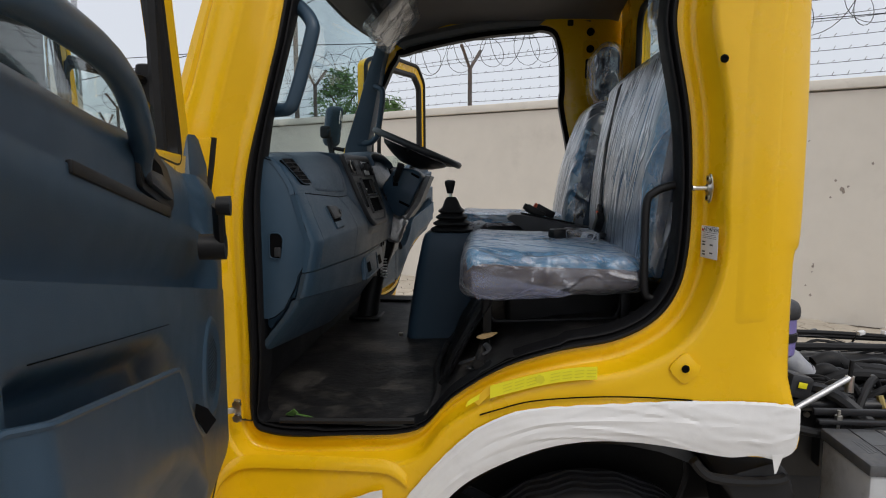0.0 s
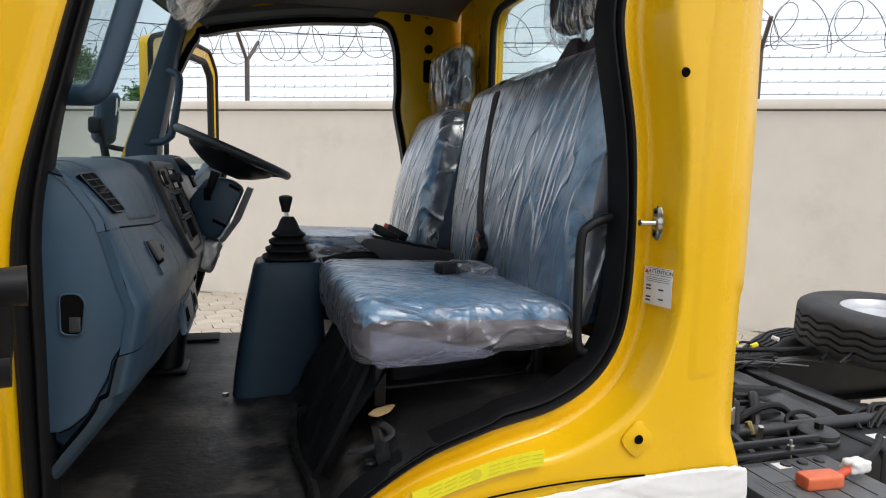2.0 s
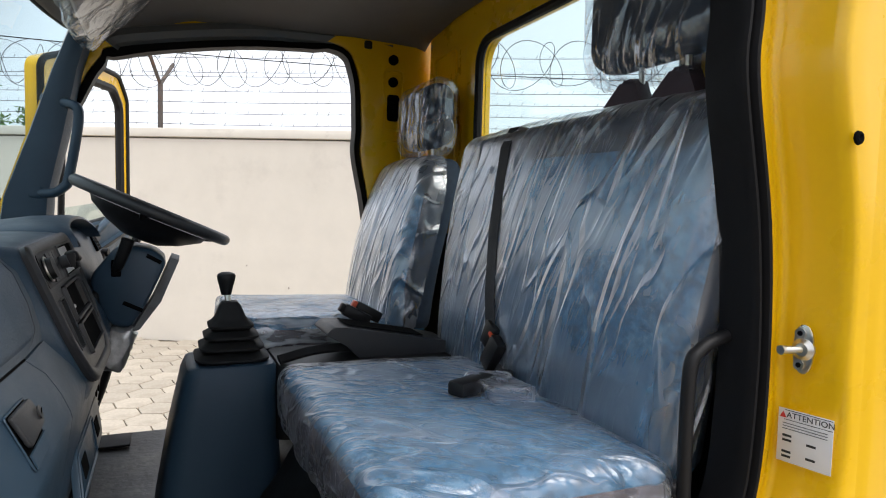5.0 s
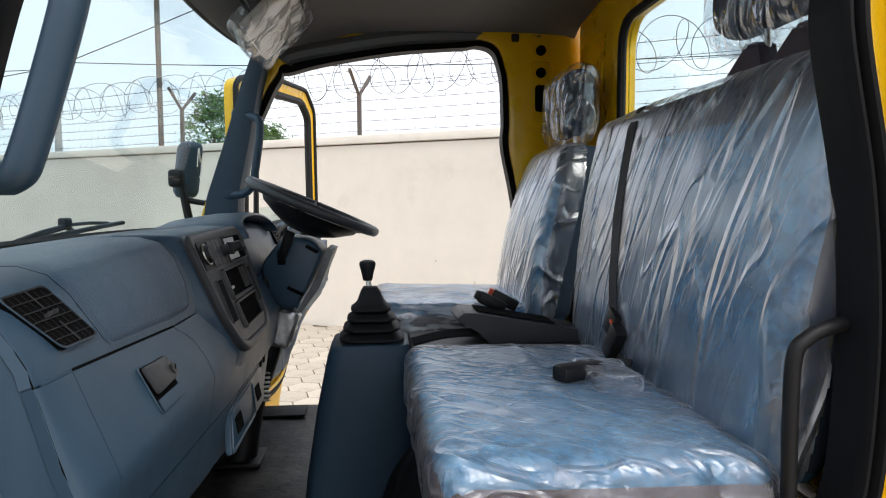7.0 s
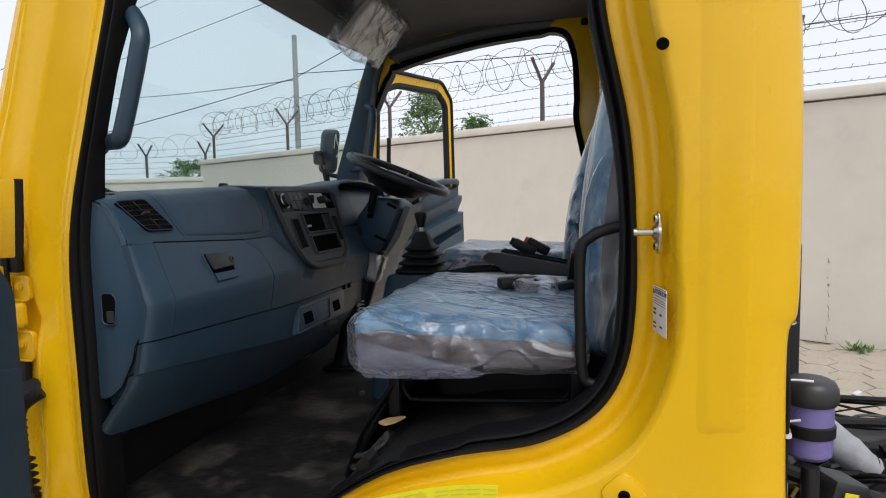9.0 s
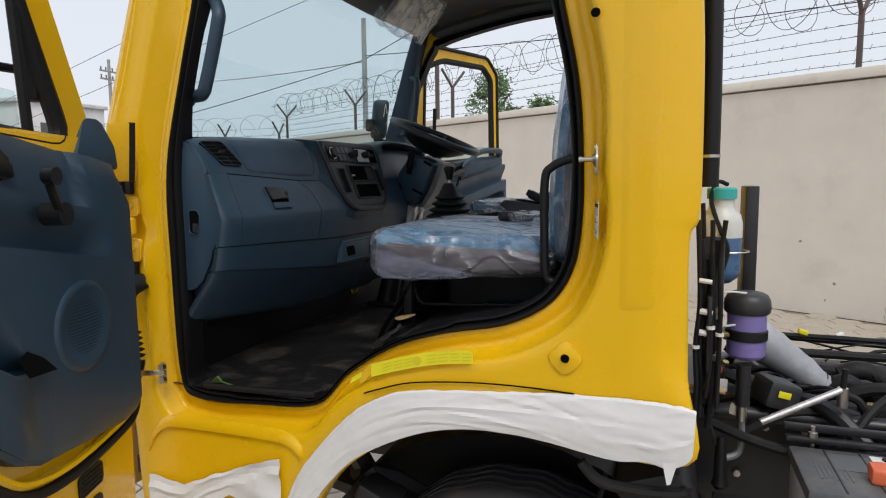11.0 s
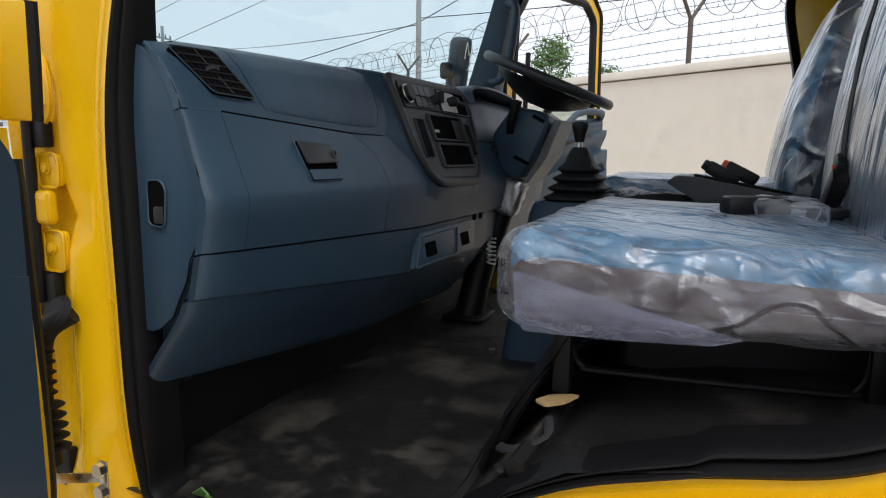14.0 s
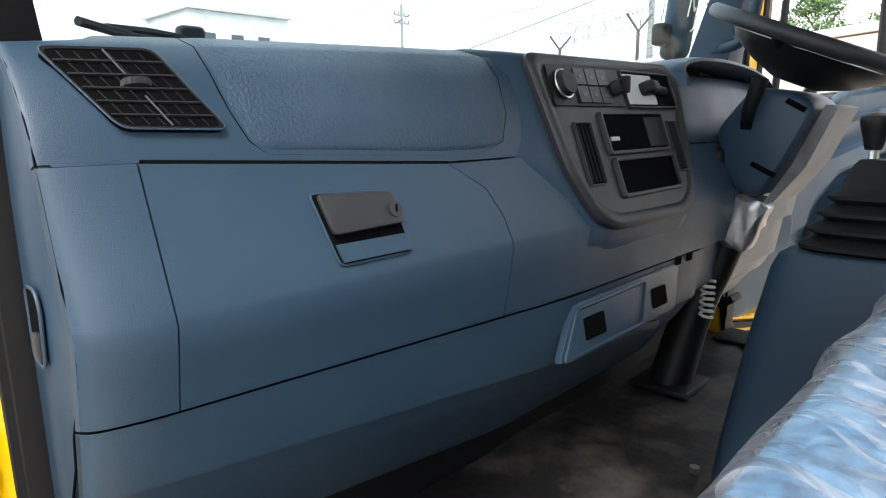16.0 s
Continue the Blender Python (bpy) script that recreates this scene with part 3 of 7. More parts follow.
for far in (False, True):
    rings = [side_ring(*r, far) for r in ((0, 1.71), (0, 1.658), (.004, 1.655), (.028, 1.655), (.034, 1.660), (.047, 1.658), (.052, 1.652), (.063, 1.612), (.068, 1.604), (.078, 1.600),
                                          (.11, 1.600), (-.38, 1.600), (-.56, 1.5975), (-.75, 1.596), (-.97, 1.598), (-1.0, 1.604), (-1.0, 1.66), (-.6, 1.695), (.02, 1.715))]
    part("side_panel", loft(rings, loop=True), YELLOW, cab, "glossy yellow pressed-steel side panel" if not far else "", sharp=62)
    part("door_seal", loft([seal_ring(*r, far) for r in ((.036, 1.715), (.037, 1.664), (.035, 1.652), (.031, 1.646), (.026, 1.645), (.021, 1.650), (.018, 1.656), (.015, 1.649), (.010, 1.641), (.003, 1.640), (-.005, 1.646), (-.006, 1.654), (-.004, 1.664), (.002, 1.70))], loop=True), SEALR, cab, "black rubber door seal")

# pressed details on the side that is seen
part("fender_gap", tube(smooth_line([(.09, 1.598, 1.142), (.13, 1.594, 1.157), (.22, 1.594, 1.183), (.37, 1.594, 1.198), (.50, 1.594, 1.20), (.605, 1.594, 1.196)], 5), 0.0019, 6), SHADE_BLACK, cab, "dark gap above the wheel arch")
ledge_line = smooth_line([(-.60, 0, .90), (-.575, 0, .945), (-.53, 0, .978), (-.45, 0, .985), (-.20, 0, .985), (-.13, 0, .975), (-.095, 0, .945)], 5)
part("sill_ledge", loft([[(p.x, 1.599, p.z + .034), (p.x, 1.593, p.z + .024), (p.x, 1.589, p.z + .008), (p.x, 1.590, p.z + .001), (p.x, 1.596, p.z), (p.x, 1.604, p.z + .004)] for p in ledge_line]), YELLOW, cab, sharp=70)
boss = slab(rounded([(.585, 1.6, 1.318), (.628, 1.6, 1.274), (.585, 1.6, 1.230), (.542, 1.6, 1.274)], .016), (0, -0.0055, 0), 0.003)
part("drain_boss", boss, YELLOW, cab)
for x, z, r in ((.585, 1.274, .0085), (.640, 2.003, .0085)):
    part("rubber_plug", lathe([(r * 1.15, 0), (r, .003), (r * .6, .004), (0.0005, .0015)], 18, m=pose(x, 1.5925, z, 90)), SHADE_BLACK, cab)
J = pose(.642, 1.651, 1.708, 90, 0, -79)
bm = lathe([(.016, 0), (.016, .004), (.012, .007), (.0095, .010)], 18, m=J)
cyl(J @ Vector((0, 0, .004)), J @ Vector((-.014, 0, .036)), .0055, 10, bm=bm)
cyl(J @ Vector((-.0135, 0, .033)), J @ Vector((-.0145, 0, .038)), .0068, 10, bm=bm)
part("striker", bm, ZINC, cab, "zinc-plated door striker")
outline = [J @ Vector(((.0165 + .003 * math.cos(2 * q)) * math.sin(q), (.032 + .004 * math.cos(2 * q)) * math.cos(q), 0)) for q in [6.2832 * i / 28 for i in range(28)]]
part("striker_plate", slab(outline, J.to_3x3() @ Vector((0, 0, .0035)), .0012), ZINC, cab, "oval zinc-plated striker plate")
for dz in (-.023, .023):
    part("striker_screw", cyl(J @ Vector((-.004, dz, .003)), J @ Vector((-.004, dz, .0065)), .0075, 14), ZINC, cab)
    part("screw_socket", cyl(J @ Vector((-.004, dz, .0062)), J @ Vector((-.004, dz, .0068)), .0042, 6), SHADE_BLACK, cab)

# labels on the door pillar and over the arch
lab = thing("attention_label", "white tyre-pressure label headed attention on the pillar", "label")
lab.matrix_basis = pose(.6430, 1.643, 1.577, 90, 0, -79)
part("paper", box((.076, .079, .001), (0, 0, 0), .0004), LABEL, lab)
words("lettering", "ATTENTION", .0118, pose(.007, .0305, .0008), INK, lab)
part("warning_sign", slab([(-.036, .0260, .0006), (-.026, .0260, .0006), (-.031, .0350, .0006)], (0, 0, .0006)), REDINK, lab)
for y in (.0375, .0235):
    part("rule", box((.066, .0008, .0008), (.004, y, .0006)), INK, lab)
for y in (.018, .014, .010):
    part("printed_bar", box((.062, .0010, .0008), (0, y, .0006)), GREY, lab)
for x, y in ((-.024, .000), (-.024, -.007), (.010, -.006), (-.024, -.024), (-.024, -.031), (.010, -.026)):
    part("printed_bar", box((.013, .0034, .0008), (x, y, .0006)), INK, lab)

ylab = thing("warning_label", "bright lemon-yellow printed warning label above the wheel arch", "label")
for k in range(9):
    a, b = k / 9, (k + 1) / 9
    arc = lambda t: Vector((.115 + .26 * t, 1.590, 1.205 + .055 * math.sin(t * 1.5)))
    p, q = arc(a), arc(b)
    part("strip", slab([p - Vector((0, 0, .016)), q - Vector((0, 0, .016)), q + Vector((0, 0, .016)), p + Vector((0, 0, .016))], (0, -.0012, 0)), YLABEL, ylab)
    if k not in (0, 4):
        for h in (-.008, 0, .008):
            part("printed_bar", slab([p + Vector((.003, -.0016, h - .001)), q + Vector((-.003, -.0016, h - .001)), q + Vector((-.003, -.0016, h + .001)), p + Vector((.003, -.0016, h + .001))], (0, -.0006, 0)), mat("label_print", (.68, .60, .02), 0.5) if k == 1 and h == -.008 else bpy.data.materials["label_print"], ylab)
part("pictogram", cyl(arc(.47) + Vector((0, -.0012, 0)), arc(.47) + Vector((0, -.0022, 0)), .012, 6), bpy.data.materials["label_print"], ylab)
part("label_tail", slab([(.055, 1.591, 1.165), (.088, 1.591, 1.185), (.090, 1.591, 1.20), (.06, 1.591, 1.18)], (0, -.001, 0)), YLABEL, cab)

TAPEFILM = mat("tape_residue", (.79, .478, .018), .34, grain=.03, grain_size=40)
# shallow pressed fields of the rear corner panel
def pressed(x0, x1, z0, z1, y, rise, slope, r):
    rings = []
    for k in range(6):
        t = k / 5
        g = slope * t
        rings.append([Vector((p.x, y - rise * (t * t * (3 - 2 * t)), p.z)) for p in rounded([(x0 + g, 0, z0 + g), (x1 - g * .6, 0, z0 + g), (x1 - g * .6, 0, z1 - g), (x0 + g, 0, z1 - g)], r, 5)])
    return loft(rings)


part("pressed_field", pressed(.688, .785, 1.372, 2.36, 1.6012, .006, .030, .02), YELLOW, cab)
tape = thing("tape_patch", "pale patch of old tape on the yellow panel", "tape")
part("film", slab([(.073, 1.5945, 1.180), (.112, 1.5945, 1.222), (.126, 1.5945, 1.210), (.087, 1.5945, 1.168)], (0, -.0012, 0)), TAPEFILM, tape)

# roof, headliner, rear wall
roof_line = lambda x: 2.655 - 0.10 * max(0, (-0.15 - x) / 0.3) ** 2
rings = []
for x in (-.47, -.40, -.25, 0, .3, .6, .78, .83):
    z = roof_line(x)
    d = 0.05 if x in (-.47, .83) else 0.0
    rings.append([(x, 1.60, z - .03), (x, 1.66, z + .03 - d), (x, 2.0, z + .07 - d), (x, YC, z + .085 - d), (x, 3.1, z + .07 - d), (x, 3.44, z + .03 - d), (x, 3.50, z - .03),
                  (x, 3.40, z - .04), (x, YC, z - .005), (x, 1.70, z - .04)])
part("roof", loft(rings), YELLOW, cab)
section = [(1.685, 2.47), (1.70, 2.505), (1.78, 2.54), (2.0, 2.565), (YC, 2.575), (3.1, 2.565), (3.32, 2.54), (3.40, 2.505), (3.415, 2.47)]
rings = []
for x in (-.46, -.40, -.3, -.1, .2, .5, .74):
    drop = 0.075 * max(0, (-0.1 - x) / 0.36) ** 1.3
    low = [(x, y, z - drop - (0 if 1.75 < y < 3.35 or x > -.25 else 0.03)) for y, z in section]
    rings.append(low + [(x, y, z + .02) for x, y, z in reversed(low)])
part("headliner", loft(rings), HEADLINER, cab, "grey moulded headliner")
for far in (0, 1):
    yy = 3.395 if far else 1.705
    part("roof_rail_trim", tube(smooth_line([(-.36, yy, 2.40), (-.30, yy, 2.435), (.1, yy, 2.505), (.46, yy, 2.515), (.6, yy, 2.51)], 5), .03, 8), GREY, cab, "dark grey roof rail trim")
part("coat_hook", box((.03, .02, .03), (.50, 3.360, 2.50), .006), BLACKP, cab)

WIN = rounded([(0, 1.975, 1.76), (0, 2.905, 1.76), (0, 2.905, 2.44), (0, 1.975, 2.44)], .09, 6)
frame_outer = []
for p in WIN:
    d = Vector((0, p.y - 2.44, p.z - 2.10))
    k = min((0.78 if d.y < 0 else 0.93) / max(abs(d.y), 1e-6) if d.y else 9, (0.49 if d.z > 0 else 0.98) / max(abs(d.z), 1e-6))
    frame_outer.append(Vector((0, 2.44 + d.y * k, 2.10 + d.z * k)))
rings = []
for share, x in ((0, .765), (0, .738), (.08, .730), (.30, .735), (.34, .748), (1, .750), (1, .80), (.04, .79)):
    rings.append([(x, a.y + (b.y - a.y) * share, a.z + (b.z - a.z) * share) for a, b in zip(WIN, frame_outer)])
part("rear_panel", loft(rings, loop=True), YELLOW, cab)
part("rear_window_seal", tube([(.738, p.y, p.z) for p in WIN], .014, 8, closed=True), RUBBER, cab, "black rubber window seal")
pane = part("rear_window_pane", slab([(.760, p.y, p.z) for p in WIN], (.004, 0, 0)), PANE, cab, "clear rear window glass")
pane.visible_shadow = False
for y0, y1, z0, z1 in ((2.95, 3.06, 1.7, 2.2), (3.1, 3.3, 1.7, 2.46)):
    part("stiffening_bead", tube(rounded([(.748, y0, z0), (.748, y1, z0), (.748, y1, z1), (.748, y0, z1)], .03), .006, 6, closed=True), YELLOW, cab)
part("panel_hole", cyl((.747, 3.0, 2.36), (.744, 3.0, 2.36), .007, 10), SHADE_BLACK, cab)
# holes in the far pillar: near-black discs and a plate painted as their shaded insides
for z in (2.455, 2.372):
    part("pillar_hole", cyl((.60, 3.364, z), (.60, 3.352, z), .019, 16), SHADE_BLACK, cab, "near-black disc for a shaded round access hole")
part("pillar_slot", slab(rounded([(.578, 3.358, 2.225), (.625, 3.358, 2.225), (.625, 3.358, 2.325), (.578, 3.358, 2.325)], .014), (0, -.004, 0)), SHADE_BLACK, cab, "near-black plate for a shaded oblong access slot")
part("pillar_bead", tube(rounded([(.565, 3.360, 2.19), (.64, 3.360, 2.19), (.64, 3.360, 2.415), (.565, 3.360, 2.415)], .02), .005, 6, closed=True), YELLOW, cab)
part("pillar_bead", tube(rounded([(.545, 3.360, 1.75), (.64, 3.360, 1.75), (.64, 3.360, 2.15), (.545, 3.360, 2.15)], .02), .005, 6, closed=True), YELLOW, cab)

for y0, y1 in ((1.71, 1.93), (2.955, 3.39)):
    part("lower_trim", box((.02, y1 - y0, .72), (.735, (y0 + y1) / 2, 1.70 if y0 < 2 else 1.45), .008), BLACKP, cab, "black quarter trim behind the seats")
part("pillar_lower_trim", box((.16, .02, .72), (.665, 1.715, 1.70), .008), BLACKP, cab)

# windscreen and front
def screen(s, t):
    """A place on the windscreen: s across from the near pillar, t up from its foot."""
    y = 1.635 + (3.465 - 1.635) * s
    bulge = 1 - (2 * s - 1) ** 4
    x0, x1 = -.605 - .20 * bulge, -.425 - .13 * bulge
    return Vector((x0 + (x1 - x0) * t, y, 1.785 + (2.43 - 1.785) * t + .03 * t * bulge))


rings = [[screen(i / 16, j / 6) for i in range(17)] for j in range(7)]
bm = loft(rings, closed=False)
bm2 = loft([[p + Vector((-.006, 0, .002)) for p in r] for r in rings], closed=False)
join(bm, bm2)
glass = part("windscreen", bm, WINDSCREEN, cab, "large tinted laminated windscreen")
glass.visible_shadow = False
for s0, s1 in ((0, .008), (.965, 1)):
    band = [[screen(s0 + (s1 - s0) * i / 3, j / 6) + Vector((.003, 0, 0)) for i in range(4)] for j in range(7)]
    part("ceramic_band", loft(band, closed=False), BLACKP, cab, "black ceramic edge band of the glass")
rim = [screen(i / 16, 0) for i in range(17)] + [screen(1, j / 6) for j in range(1, 7)] + [screen(i / 16, 1) for i in range(15, -1, -1)] + [screen(0, j / 6) for j in range(5, 0, -1)]
part("windscreen_seal", tube(rim, .016, 8, closed=True), RUBBER, cab)
foot = [screen(i / 16, 0) for i in range(17)]
bm = loft([foot, [p + Vector((-.06, 0, -.04)) for p in foot], [Vector((min(p.x, -.70) - .07, p.y, 1.55)) for p in foot], [Vector((min(p.x, -.70) - .08, p.y, .75)) for p in foot],
           [Vector((min(p.x, -.70) - .03, p.y, .75)) for p in foot], [p + Vector((.03, 0, -.06)) for p in foot]], closed=False, cap=False, loop=True)
part("front_panel", bm, YELLOW, cab)
brow = [screen(i / 16, 1) for i in range(17)]
part("header_panel", loft([[p + Vector((-.02, 0, .0)) for p in brow], [p + Vector((.0, 0, .13)) for p in brow], [p + Vector((.08, 0, .19)) for p in brow], [p + Vector((.06, 0, .06)) for p in brow], [p + Vector((.01, 0, .0)) for p in brow]], closed=False, cap=False, loop=True), YELLOW, cab)

part("header_trim", loft([[p + Vector(o) for p in brow] for o in ((.010, 0, .012), (.016, 0, -.022), (.040, 0, -.028), (.13, 0, .010), (.15, 0, .05), (.05, 0, .06))], closed=False, cap=False, loop=True), HEADLINER, cab, "grey trim along the windscreen header")

for far in (0, 1):
    f = lambda y: 2 * YC - y if far else y
    # pillar skin outside, trim inside
    out_ring = lambda x0, x1, z: [(x0, f(1.60), z), (x0 - .02, f(1.61), z + .01), (x0 - .015, f(1.635), z + .01), (x1, f(1.65), z), (x1 + .02, f(1.64), z)]
    part("front_pillar", loft([out_ring(-.69, -.62, 1.70), out_ring(-.685, -.60, 1.80), out_ring(-.60, -.53, 2.06), out_ring(-.535, -.47, 2.25), out_ring(-.44, -.42, 2.52)]), YELLOW, cab)
    wider, thick = (-.030, .050) if far else (-.105, .004)
    trim = lambda x0, x1, y, z: [(x0, f(y + .0), z), (x0 + .01, f(y + thick * .78), z), ((x0 + x1) / 2 + wider / 2, f(y + thick), z), (x1 + wider - .012, f(y + thick * .86), z), (x1 + wider, f(y + thick * .3), z), (x1 + wider, f(y - .03), z), (x0, f(y - .03), z)]
    part("pillar_trim", loft([trim(-.68, -.500, 1.70, 1.74), trim(-.655, -.490, 1.70, 1.90), trim(-.585, -.445, 1.71, 2.10), trim(-.52, -.405, 1.72, 2.30), trim(-.475, -.37, 1.725, 2.42), trim(-.43, -.32, 1.73, 2.50)]), BLUE, cab, "blue-grey pillar trim")
grab = thing("grab_handle", "blue-grey moulded grab handle on the front pillar", "handle", group="pillar grab handles")
part("bar", tube(smooth_line([(-.50, 1.70, 2.19), (-.40, 1.69, 2.172), (-.355, 1.665, 2.142), (-.329, 1.645, 2.105), (-.331, 1.64, 2.075), (-.350, 1.64, 2.01), (-.376, 1.64, 1.93), (-.392, 1.645, 1.905), (-.43, 1.665, 1.902), (-.56, 1.70, 1.905)], 6), .0175, 12), BLUE, grab)
for p, r in (((-.475, 1.70, 2.186), .024), ((-.50, 1.69, 1.904), .024)):
    part("mounting_foot", pad((.030, .026, .028), .018, 6, m=pose(*p)), BLUE, grab)
grab2 = thing("grab_handle", "blue-grey moulded grab handle on the front pillar", "handle", group="pillar grab handles")
part("bar", tube(smooth_line([(-.53, 3.39, 2.200), (-.465, 3.33, 2.19), (-.440, 3.315, 2.15), (-.470, 3.335, 1.965), (-.485, 3.338, 1.932), (-.52, 3.345, 1.912), (-.60, 3.39, 1.915)], 6), .0150, 10), BLUE, grab2)

for p in ((-.522, 3.385, 2.200), (-.565, 3.375, 1.914)):
    part("mounting_foot", pad((.030, .026, .026), .018, 6, m=pose(*p)), BLUE, grab2)

# floor of the cab, with its rubber mat that climbs over the wheel housing
sect = [(-.60, 1.100), (-.565, 1.092), (-.53, 1.089), (-.5, 1.088), (-.2, 1.086), (-.055, 1.088), (.03, 1.185), (.09, 1.235), (.16, 1.277), (.30, 1.308), (.45, 1.322), (.62, 1.33), (.74, 1.335)]
stations = [1.645 + (3.455 - 1.645) * i / 40 for i in range(41)]
rings = []
for y in stations:
    ring = []
    for x, z in sect:
        w = .006 * noise.noise(Vector((x * 7, y * 5, 1))) + .003 * noise.noise(Vector((x * 22, y * 19, 4)))
        edge = min(1, (y - 1.645) / .03, (3.455 - y) / .03)
        ring.append((x + w * edge, y if x < .35 else max(y, 1.725), z + w * edge))
    rings.append(ring)
top = [list(r) for r in rings]
part("floor_mat", loft(top, closed=False), MAT, cab, "dusty black rubber floor mat")
rings[0] = [(x, 1.73, z) for x, y, z in rings[0]]
part("floor_pan", loft([[(x, y, z - .012) for x, y, z in (rings[0])], [(x, y, z - .012) for x, y, z in rings[-1]], [(x, y, z - .06) for x, y, z in rings[-1]], [(x, y, z - .06) for x, y, z in rings[0]]], closed=False, cap=False, loop=True), YELLOW, cab)
part("sill_edge", tube(smooth_line([(-.44, 1.650, 1.092), (-.25, 1.650, 1.095), (-.08, 1.650, 1.102)], 6), .009, 6), RUBBER, cab)
part("mat_fold", tube(smooth_line([(-.05, 1.68, 1.10), (-.035, 1.85, 1.112), (-.06, 2.1, 1.105), (-.045, 2.4, 1.11)], 6), .012, 6), MAT, cab)
part("mat_fold", tube(smooth_line([(.085, 1.70, 1.238), (.10, 1.9, 1.252), (.08, 2.2, 1.24), (.1, 2.45, 1.25)], 6), .016, 6), MAT, cab)
for x, y, z, a in ((.06, 1.72, 1.225, 20), (.46, 1.70, 1.338, 0), (-.42, 1.68, 1.10, 10)):
    part("mat_screw", lathe([(.012, 0), (.010, .004), (.0005, .006)], 14, m=pose(x, y, z)), BLACKP, cab)
part("inspection_lid", box((.20, .12, .008), (-.40, 3.36, 1.096), .003), RUBBER, cab, "rubber inspection lid in the floor")

# paper over the arch and the step
arch_in = [(-.085, .79), (-.055, .835), (-.01, .895), (.06, .965), (.145, 1.015), (.25, 1.06), (.353, 1.082), (.46, 1.085), (.56, 1.075), (.631, 1.062), (.70, 1.052), (.76, 1.058), (.806, 1.050), (.838, 1.065), (.851, 1.085)]
arch_out = [(-.168, .76), (-.142, .83), (-.105, .905), (-.04, .99), (.055, 1.088), (.13, 1.135), (.205, 1.162), (.33, 1.176), (.45, 1.185), (.54, 1.192), (.62, 1.195), (.70, 1.197), (.77, 1.197), (.83, 1.192), (.856, 1.185)]
a = [Vector((p.x, 0, p.y)) for p in smooth_line([(x, z, 0) for x, z in arch_in], 12)]
b = [Vector((p.x, 0, p.y)) for p in smooth_line([(x, z, 0) for x, z in arch_out], 12)]
rng = random.Random(5)
creases = []
for k in range(44):
    s0, t0 = rng.uniform(-.1, .9), rng.uniform(0, 1)
    creases.append((s0, s0 + rng.uniform(.08, .34), t0, t0 + rng.uniform(-.5, .5), rng.uniform(.0007, .0022) * rng.choice((1, 1, -1))))


def folds(s, t):
    """The relief of straight creases across a sheet."""
    d = 0
    for s0, s1, t0, t1, h in creases:
        if s0 < s < s1:
            q = (s - s0) / (s1 - s0)
            d += h * max(0, 1 - abs(t - t0 - (t1 - t0) * q) / .075) * min(1, 5 * q, 5 * (1 - q))
    return d


rings = []
for i in range(len(a)):
    ring = []
    for j in range(25):
        t, s0 = j / 24, i / (len(a) - 1)
        p = a[i].lerp(b[i], t)
        edge = .003 * noise.noise(Vector((i * .30, j, 3))) if j in (0, 24) else 0
        y = 1.591 - .010 * math.sin(math.pi * (t * .85 + .1)) - folds(s0, t) - .0015 * noise.noise(Vector((i * .04, j * .10, 7))) + (.003 if j == 24 else 0)
        if j == 0:
            y += .03
        ring.append((p.x, min(y, 1.594) if j else y, p.z + edge))
    rings.append(ring)
cover = thing("masking_paper", "crumpled white masking paper wrapped over the wheel arch", "paper")
part("sheet", loft(rings, closed=False), TAPE, cover, sharp=18)
part("torn_tail", loft([[(.792 + .030 * u * (1 - .75 * v) + .010 * v, 1.578 + .006 * u + .004 * v, 1.072 - .050 * v) for v in (0, .3, .6, 1)] for u in (0, .5, 1)], closed=False), TAPE, cover)
rings = []
for i in range(41):
    s = i / 40
    x = -.598 + .442 * s
    upper = np.interp(s, (0, .27, .56, .80, 1), (.835, .822, .872, .918, .944)) + .007 * noise.noise(Vector((i * .22, 5, 0)))
    lower = np.interp(s, (0, .23, .45, .62, .80, 1), (.672, .684, .775, .815, .795, .752)) + .006 * noise.noise(Vector((i * .21, 0, 0)))
    rings.append([(x, 1.587 - .010 * max(0, 1 - 2.4 * abs(noise.noise(Vector((i * .05 + j * .09, j * .3 - i * .02, 1))))) ** 2, lower + (upper - lower) * j / 9) for j in range(10)])
cover = thing("masking_paper", "torn strip of white masking paper over the step panel", "paper")
part("sheet", loft(rings, closed=False), TAPE, cover, sharp=22)
part("step_well", slab(rounded([(-.56, 1.5925, .50), (-.18, 1.5925, .50), (-.20, 1.5925, .70), (-.25, 1.5925, .715), (-.40, 1.5925, .70), (-.53, 1.5925, .64)], .03), (0, .004, 0)), BLACKP, cab, "black step recess")

